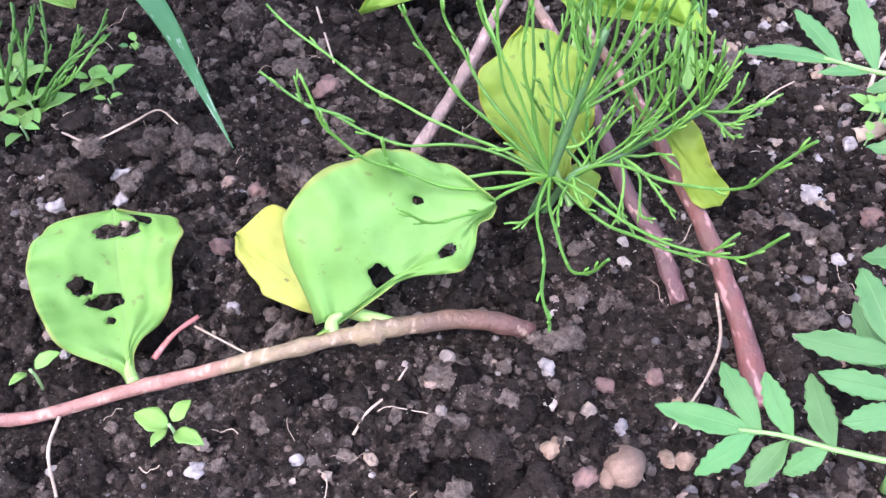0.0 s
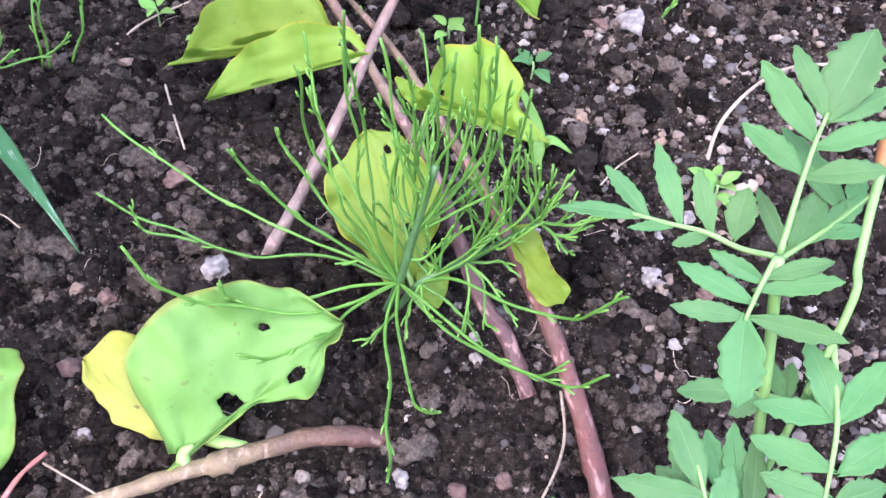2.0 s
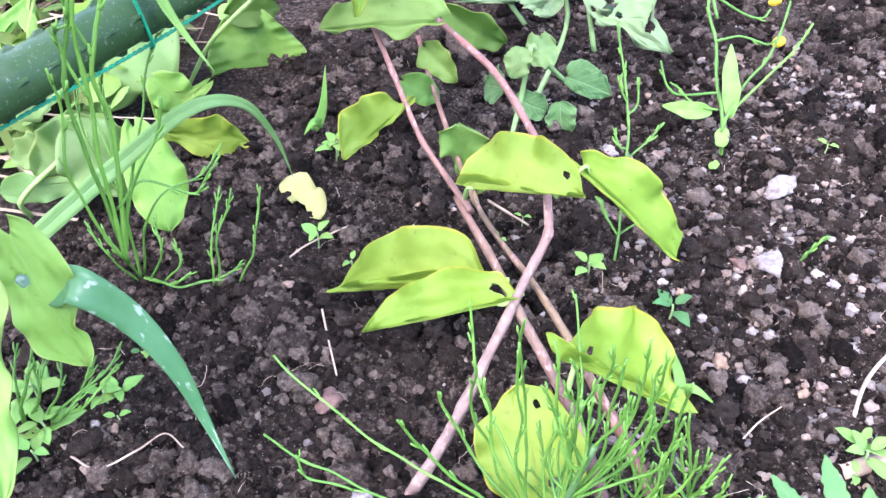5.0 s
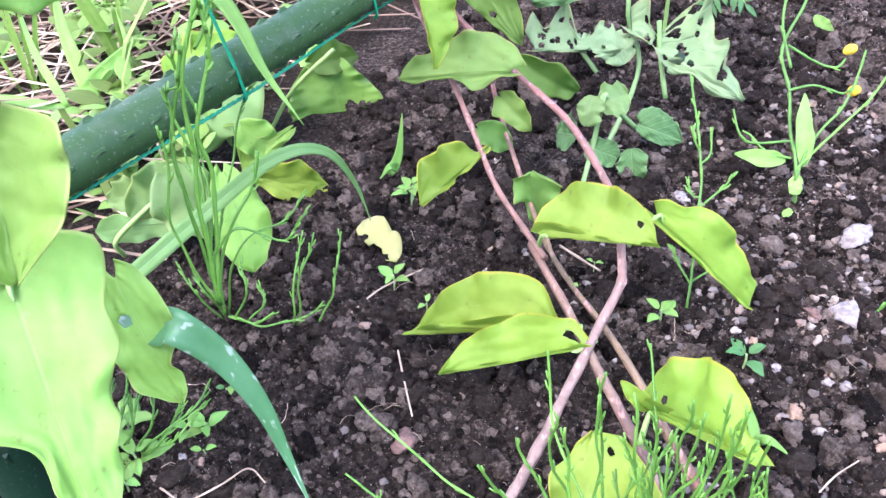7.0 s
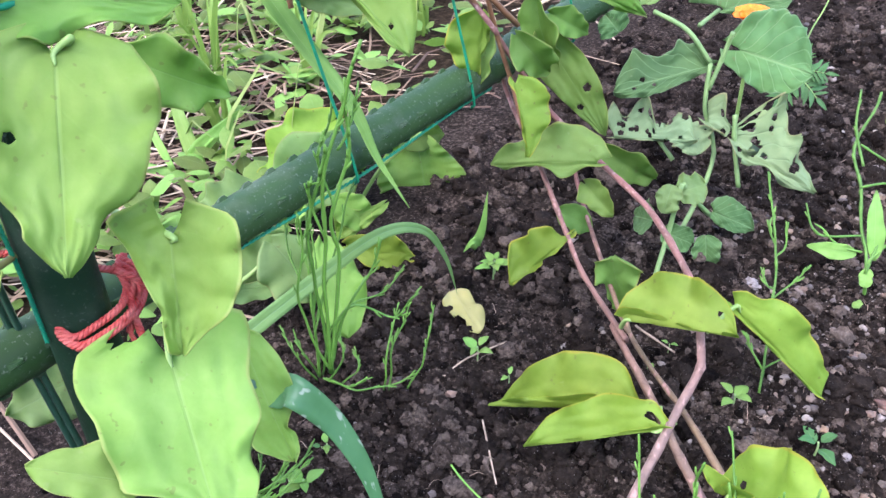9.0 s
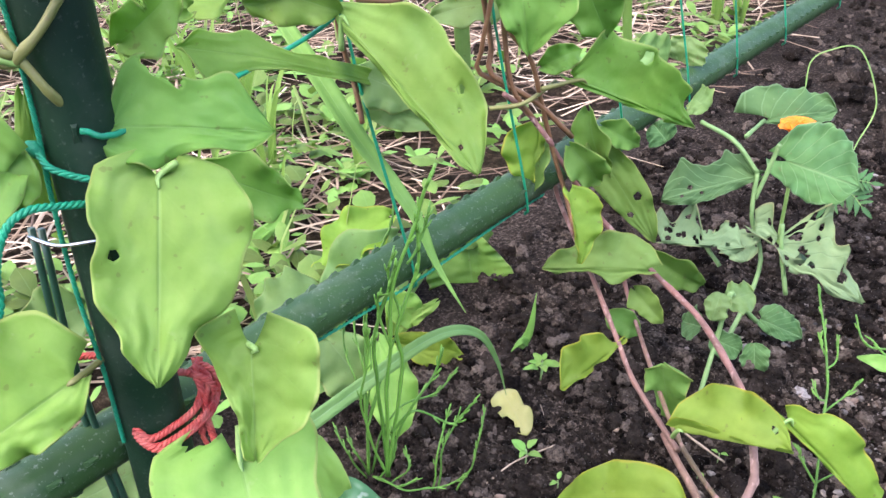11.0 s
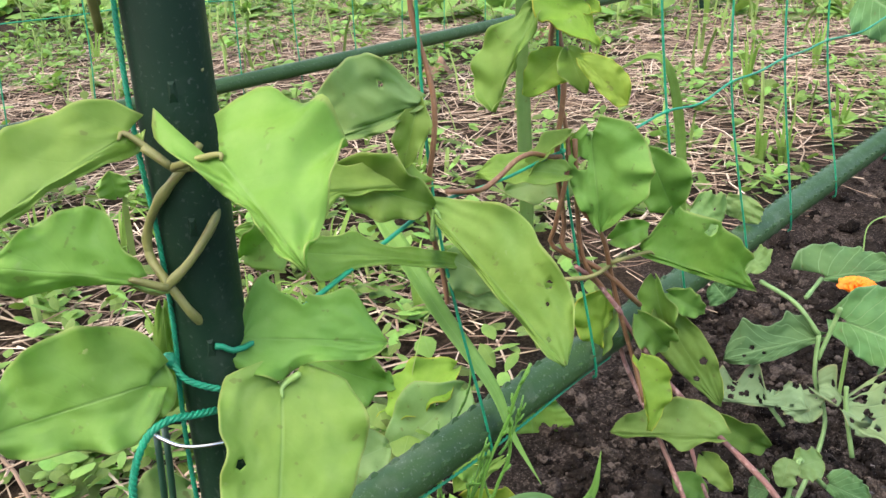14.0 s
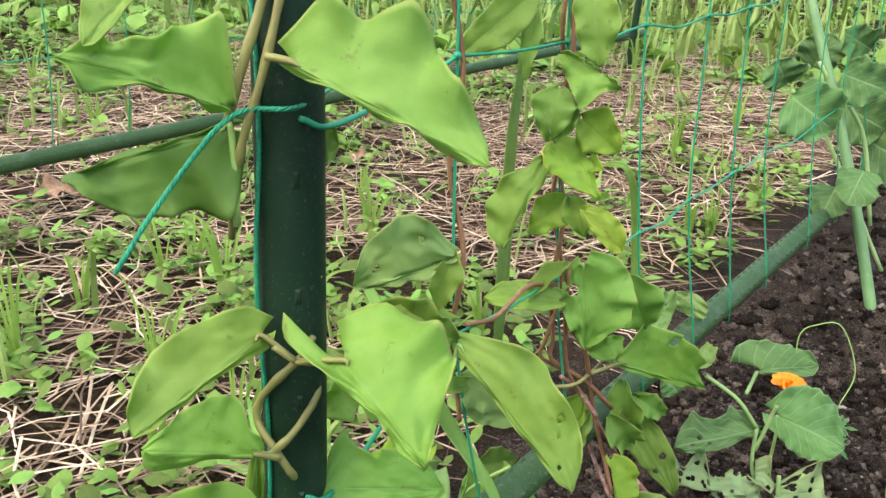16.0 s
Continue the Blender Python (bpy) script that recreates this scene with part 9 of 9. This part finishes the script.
tagged(part("dry_leaf", leaf_mesh((-0.2762, 1.8130, 0.0080), (-0.2313, 1.8508, 0.0140), 0.0365, (0.1, -0.5, 0.85), "round", (25, 40), 0.2, 0.2, 2.0, 703, (), 20, 14), DRY_LEAF, None), "crumpled dry brown leaf lying on the straw", "leaf", "dry leaves on the path")
tagged(part("dry_leaf", leaf_mesh((-0.5727, 1.0215, 0.0080), (-0.5407, 1.0328, 0.0140), 0.0214, (0.1, -0.5, 0.85), "round", (25, 40), 0.2, 0.2, 2.0, 704, (), 20, 14), DRY_LEAF, None), "crumpled dry brown leaf lying on the straw", "leaf", "dry leaves on the path")
tagged(part("dry_leaf", leaf_mesh((0.0640, 1.5313, 0.0080), (0.1093, 1.5569, 0.0140), 0.0325, (0.1, -0.5, 0.85), "round", (25, 40), 0.2, 0.2, 2.0, 705, (), 20, 14), DRY_LEAF, None), "crumpled dry brown leaf lying on the straw", "leaf", "dry leaves on the path")

# ---- red rope round stake and pole ----
twisted([(-0.1541, 0.2307, 0.1307), (-0.1474, 0.2231, 0.1273), (-0.1460, 0.2126, 0.1268), (-0.1503, 0.2051, 0.1253), (-0.1550, 0.2007, 0.1242), (-0.1597, 0.2020, 0.1259), (-0.1637, 0.2066, 0.1270), (-0.1668, 0.2145, 0.1245)], 0.00105, ROPE, rope, 3, 230.0)
twisted([(-0.1528, 0.2306, 0.1297), (-0.1456, 0.2234, 0.1250), (-0.1440, 0.2127, 0.1242), (-0.1481, 0.2037, 0.1233), (-0.1532, 0.1994, 0.1225), (-0.1584, 0.2002, 0.1241), (-0.1627, 0.2051, 0.1248), (-0.1665, 0.2132, 0.1228)], 0.00105, ROPE, rope, 3, 230.0)
twisted([(-0.1511, 0.2307, 0.1287), (-0.1449, 0.2256, 0.1255), (-0.1432, 0.2169, 0.1228), (-0.1452, 0.2077, 0.1229), (-0.1504, 0.2000, 0.1218), (-0.1553, 0.1992, 0.1226), (-0.1607, 0.2024, 0.1239)], 0.00105, ROPE, rope, 3, 230.0)
twisted([(-0.1513, 0.2226, 0.1325), (-0.1479, 0.2242, 0.1340), (-0.1444, 0.2247, 0.1308), (-0.1443, 0.2231, 0.1254), (-0.1447, 0.2167, 0.1204), (-0.1454, 0.2118, 0.1173)], 0.00105, ROPE, rope, 3, 230.0)
twisted([(-0.1490, 0.2226, 0.1345), (-0.1447, 0.2212, 0.1317), (-0.1448, 0.2166, 0.1264), (-0.1433, 0.2137, 0.1211), (-0.1394, 0.2092, 0.1150)], 0.00105, ROPE, rope, 3, 230.0)
twisted([(-0.1513, 0.2205, 0.1334), (-0.1462, 0.2193, 0.1337), (-0.1431, 0.2202, 0.1297), (-0.1444, 0.2194, 0.1246)], 0.00105, ROPE, rope, 3, 230.0)
twisted([(-0.1500, 0.2272, 0.1340), (-0.1484, 0.2204, 0.1348), (-0.1458, 0.2177, 0.1299), (-0.1472, 0.2157, 0.1252)], 0.00105, ROPE, rope, 3, 230.0)
twisted([(-0.1831, 0.2083, 0.1444), (-0.1767, 0.2111, 0.1442), (-0.1689, 0.2117, 0.1443), (-0.1621, 0.2128, 0.1420), (-0.1546, 0.2150, 0.1385), (-0.1495, 0.2204, 0.1337), (-0.1474, 0.2246, 0.1291)], 0.00105, ROPE, rope, 3, 230.0)
twisted([(-0.1443, 0.2161, 0.1210), (-0.1447, 0.2115, 0.1182), (-0.1421, 0.2088, 0.1159), (-0.1395, 0.2071, 0.1132)], 0.0007, ROPE, rope, 3, 230.0)

# ---- grass by the pole ----
grass_thing([(-0.2377, 0.4615, 0.0047), (-0.2548, 0.4804, 0.0288), (-0.2670, 0.4987, 0.0516), (-0.2710, 0.5175, 0.0742)], 0.011, (0.3, -0.9, 0.2), LEAF["weed"], "bright green grass blade beside the pole")
grass_thing([(-0.2442, 0.4610, 0.0049), (-0.2672, 0.4635, 0.0105), (-0.3000, 0.4653, 0.0165), (-0.3260, 0.4602, 0.0135)], 0.01, (0.1, -0.5, 0.85), LEAF["weed"], "bright green grass blade beside the pole")
grass_thing([(-0.2512, 0.4722, 0.0188), (-0.2353, 0.4840, 0.0307), (-0.2178, 0.4971, 0.0439)], 0.011, (0.4, -0.8, 0.4), LEAF["weed"], "bright green grass blade beside the pole")
grass_thing([(-0.2607, 0.4651, 0.0116), (-0.2812, 0.4848, 0.0371), (-0.2952, 0.5072, 0.0649)], 0.006, (0.3, -0.9, 0.2), LEAF["weed"], "bright green grass blade beside the pole")
grass_thing([(-0.2299, 0.4717, 0.0156), (-0.2273, 0.4889, 0.0355), (-0.2344, 0.5032, 0.0531)], 0.005, (0.3, -0.9, 0.2), LEAF["weed"], "bright green grass blade beside the pole")


# ---- crumbs, gravel, straw and weeds ----
rnd = random.Random(77)
CRUMBS = lump_arrays(12, 1, 0.7, 0.85, 5)
FINE = lump_arrays(12, 2, 0.65, 0.85, 8)
CLODS = lump_arrays(12, 3, 0.85, 0.8, 9)
LINES = np.array(STEM_LINES)


def clear_of_stems(x, y, s):
    """Whether a lump of this size leaves the stems on the soil free."""
    return s < 0.0012 or np.min(np.hypot(LINES[:, 0] - x, LINES[:, 1] - y)) > s + 0.0025


places = []
for k in range(86000):
    zone = k % 8
    x, y = (rnd.uniform(-0.2, 0.26), rnd.uniform(0.07, 0.42)) if zone > 2 else (rnd.uniform(-0.1, 0.34), rnd.uniform(0.38, 0.72)) if zone == 2 else (rnd.uniform(-0.27, 0.5), rnd.uniform(0.055, 0.8)) if zone else (rnd.uniform(-0.1, 0.8), rnd.uniform(0.4, 1.5))
    if bed_side(x, y) < -0.07:
        continue
    dense = noise.noise(Vector((x * 26, y * 26, 5))) + 0.5 * noise.noise(Vector((x * 70, y * 70, 2)))
    if dense < -0.2 and rnd.random() < 0.45:
        continue
    s = 0.0004 + 0.0017 * rnd.random() ** 2.6
    if dense > -0.1 and k % 6 == 0:
        s = 0.0014 + 0.0038 * rnd.random() ** 2.0
    if not zone:
        s = s * 1.5 + 0.0008
    if clear_of_stems(x, y, s):
        places.append((x, y, relief(x, y) + s * rnd.uniform(-0.1, 0.65), s, rnd.uniform(0, 6.28)))
tagged(scatter("soil_clods", CLODS, [p for p in places if p[3] > 0.0024], CLOD), "dark crumbly soil clods", "soil", kind="stuff")
tagged(scatter("soil_lumps", FINE, [p for p in places if 0.0014 < p[3] <= 0.0024], CLOD, None, False), "small dark soil lumps", "soil", kind="stuff")
tagged(scatter("soil_crumbs", CRUMBS, [p for p in places if p[3] <= 0.0014], CLOD, None, False), "fine dark soil crumbs", "soil", kind="stuff")

PEBBLES = lump_arrays(18, 1, 0.55, 0.75, 15)
PEBBLES_FINE = lump_arrays(18, 2, 0.6, 0.7, 16)
places = []
for k in range(42000):
    x, y = rnd.uniform(-0.22, 0.36) if k % 4 else rnd.uniform(-0.27, 0.6), rnd.uniform(0.06, 0.5) if k % 4 else rnd.uniform(0.05, 1.0)
    if bed_side(x, y) < 0.02:
        continue
    right_side = 0.07 + 1.15 * min(1, max(0, (x - 0.03 - 0.10 * max(0, y - 0.2)) / 0.09))
    near_left = 0.09 if y < 0.3 else 0.03
    patch = 0.6 + 0.9 * noise.noise(Vector((x * 13, y * 13, 9))) + 0.4 * noise.noise(Vector((x * 50, y * 50, 3)))
    if rnd.random() > max(right_side, near_left) * patch:
        continue
    s = 0.00035 + 0.0020 * rnd.random() ** 3.8
    if clear_of_stems(x, y, s):
        places.append((x, y, relief(x, y) + 0.0004 + s * 0.3, s, rnd.uniform(0, 6.28)))
tagged(scatter("gravel", PEBBLES_FINE, [p for p in places if p[3] > 0.0011], PEBBLE, None, False), "mixed grey and tan gravel lying on the soil", "gravel", kind="stuff")
tagged(scatter("fine_gravel", PEBBLES, [p for p in places if p[3] <= 0.0011], PEBBLE, None, False), "fine pale grit lying on the soil", "gravel", kind="stuff")


def strips(name, items, mat, label, category):
    """Many thin bent strips joined into one mesh: (points, width)."""
    V, Fc = [], []
    for pts, w in items:
        n0 = len(V)
        n = len(pts)
        for i, p in enumerate(pts):
            d = pts[min(i + 1, n - 1)] - pts[max(0, i - 1)]
            s = d.cross(Vector((0, 0, 1)))
            s = s.normalized() if s.length > 1e-7 else Vector((1, 0, 0))
            u = s.cross(d).normalized()
            ww = w * (1 - 0.8 * (i / (n - 1)) ** 2) if w < 0 else w
            for o in (s * abs(ww), u * abs(ww) * 0.5, s * -abs(ww)):
                V.append((p + o)[:])
        for i in range(n - 1):
            a, b = n0 + 3 * i, n0 + 3 * i + 3
            Fc += [(a, a + 1, b + 1, b), (a + 1, a + 2, b + 2, b + 1), (a + 2, a, b, b + 2)]
    me = bpy.data.meshes.new(name)
    me.from_pydata(V, [], Fc)
    me.materials.append(mat)
    return tagged(new(name, me), label, category, kind="stuff")


items = []
for k in range(20000):
    x, y = rnd.uniform(-1.35, 0.55), rnd.uniform(0.25, 2.7)
    b = bed_side(x, y)
    if b > -0.115 - 0.05 * rnd.random() or noise.noise(Vector((x * 3.2, y * 3.2, 2))) < -0.3 or y - 1.2 * x < 0.34:
        continue
    a = rnd.gauss(0.5, 1.1)
    ln = rnd.uniform(0.03, 0.13)
    z = ground_z(x, y) + 0.003 + rnd.random() ** 2 * 0.014
    d = Vector((math.cos(a), math.sin(a), rnd.gauss(0, 0.07)))
    s = Vector((-d.y, d.x, 0)) * rnd.gauss(0, 0.1)
    p = Vector((x, y, z))
    items.append(([p, p + d * ln * 0.5 + s * ln, p + d * ln], rnd.uniform(0.0004, 0.0013)))
strips("straw_mulch", items, STRAW, "dry brown straw mulch spread on the path", "straw")

items = []
for k in range(300):
    x, y = rnd.uniform(-0.26, 0.36), rnd.uniform(0.07, 0.6)
    if bed_side(x, y) < 0:
        continue
    a, bend, pts = rnd.uniform(0, 6.28), rnd.gauss(0, 0.5), []
    p, step = Vector((x, y, 0)), rnd.uniform(0.0006, 0.0020)
    for i in range(9):
        pts.append(Vector((p.x, p.y, relief(p.x, p.y) + 0.0022 + 0.0006 * math.sin(i * 1.3 + k))))
        a += 0.4 * bend + rnd.gauss(0, 0.25)
        p = p + Vector((math.cos(a), math.sin(a), 0)) * step
    items.append((pts, rnd.uniform(0.00006, 0.00017)))
strips("rootlets", items, ROOT, "fine dry rootlets in the soil", "roots")


def leaf_stuff(name, count, place, tone, label, seed, size=(0.010, 0.026)):
    """Low leafy weeds: many small leaves joined into one mesh."""
    r = random.Random(seed)
    V, Fc, UV = [], [], []
    prof = [(0.0, 0.12), (0.2, 0.7), (0.45, 1.0), (0.72, 0.75), (1.0, 0.03)]
    made = 0
    while made < count:
        x, y = place(r)
        if x is None:
            continue
        made += 1
        for q in range(r.randrange(4, 9)):
            ln = r.uniform(*size)
            w = ln * r.choice((0.12, 0.2, 0.28, 0.4))
            a = r.uniform(0, 6.28)
            el = r.uniform(0.1, 1.1)
            d = Vector((math.cos(a) * math.cos(el), math.sin(a) * math.cos(el), math.sin(el)))
            s = Vector((-math.sin(a), math.cos(a), 0))
            u = s.cross(d)
            p = Vector((x + r.uniform(-0.012, 0.012), y + r.uniform(-0.012, 0.012), ground_z(x, y) + r.uniform(0.0, 0.028)))
            n0 = len(V)
            for t, h in prof:
                c = p + d * ln * t - Vector((0, 0, 1)) * ln * 0.35 * t * t
                for m in (-1, 0, 1):
                    V.append((c + s * (w * h * m) + u * (-abs(m) * w * h * -0.25))[:])
                    UV.append((0.5 + 0.5 * m, t))
            for i in range(4):
                for j in range(2):
                    k0 = n0 + 3 * i + j
                    Fc.append((k0, k0 + 1, k0 + 4, k0 + 3))
    me = bpy.data.meshes.new(name)
    me.from_pydata(V, [], Fc)
    uvl = me.uv_layers.new(name="UVMap")
    idx = np.empty(len(me.loops), dtype=np.int32)
    me.loops.foreach_get("vertex_index", idx)
    uvl.data.foreach_set("uv", np.array(UV)[idx].ravel())
    me.polygons.foreach_set("use_smooth", [True] * len(me.polygons))
    me.materials.append(LEAF[tone])
    return tagged(new(name, me), label, "weeds", kind="stuff")


def on_path(r):
    x, y = r.uniform(-1.5, 0.8), r.uniform(0.3, 3.2)
    b = bed_side(x, y)
    if b > -0.10 or y - 1.2 * x < 0.36:
        return None, None
    far = (Vector((x, y, 0)) - FAR_A).dot(POLE_N)
    if noise.noise(Vector((x * 8, y * 8, 3))) < -0.2 or b > -0.4 and r.random() < 0.45:
        return None, None
    if abs(far) < 0.5 and noise.noise(Vector((x * 3.2, y * 3.2, 2))) > -0.1 and b < -0.32 and r.random() < 0.75:
        return None, None
    return x, y


def by_stake(r):
    x, y = r.uniform(-0.75, -0.15), r.uniform(0.3, 0.85)
    return (None, None) if bed_side(x, y) > -0.08 or noise.noise(Vector((x * 9, y * 9, 6))) < -0.08 else (x, y)


def far_field(r):
    x, y = r.uniform(-3.5, 4.0), 2.0 + 5.5 * r.random() ** 1.6
    return x, y


def far_bed(r):
    x, y = r.uniform(0.2, 1.6), r.uniform(1.2, 3.0)
    return (None, None) if bed_side(x, y) < 0.02 or noise.noise(Vector((x * 3, y * 3, 4))) < 0.0 else (x, y)


leaf_stuff("path_weeds", 3600, on_path, "weeds", "low green weeds growing through the straw", 31, (0.009, 0.028))
leaf_stuff("stake_weeds", 250, by_stake, "weeds", "clover-like weeds at the foot of the stake", 32, (0.009, 0.026))
leaf_stuff("field_weeds", 2600, far_field, "weeds", "green weeds covering the ground beyond the frame", 33, (0.03, 0.09))
leaf_stuff("bed_weeds", 200, far_bed, "weeds", "small weeds on the far bed", 34, (0.01, 0.03))

items = []
for k in range(2400):
    x, y = rnd.uniform(-1.6, 1.0), rnd.uniform(0.35, 4.5)
    if bed_side(x, y) > -0.10 and y < 2.2 or y - 1.2 * x < 0.4 and y < 2:
        continue
    if y < 2 and rnd.random() < 0.45 or noise.noise(Vector((x * 6, y * 6, 8))) < -0.2:
        continue
    p = Vector((x, y, ground_z(x, y)))
    a, ln = rnd.uniform(0, 6.28), rnd.uniform(0.03, 0.11) * (1 + 0.25 * max(0, y - 1.5))
    d = Vector((math.cos(a), math.sin(a), 0))
    lean_ = rnd.uniform(0.1, 0.8)
    items.append(([p, p + d * ln * lean_ * 0.25 + Vector((0, 0, ln * 0.5)), p + d * ln * lean_ * 0.6 + Vector((0, 0, ln * 0.85)), p + d * ln * lean_ + Vector((0, 0, ln * (1.05 - 0.5 * lean_)))], -rnd.uniform(0.0012, 0.0034)))
strips("path_grass", items, LEAF["grass"], "green grass tufts in the straw path", "grass")
items = []
for k in range(5200):
    x, y = rnd.uniform(-5, 6), 2.3 + 9 * rnd.random() ** 2
    p = Vector((x, y, ground_z(x, y)))
    a, ln = rnd.uniform(0, 6.28), rnd.uniform(0.03, 0.08) * y
    d = Vector((math.cos(a), math.sin(a), 0))
    items.append(([p, p + d * ln * 0.1 + Vector((0, 0, ln * 0.5)), p + d * ln * 0.4 + Vector((0, 0, ln * 0.9))], -rnd.uniform(0.004, 0.01)))
strips("field_grass", items, LEAF["grass"], "tall grass in the field beyond", "grass")
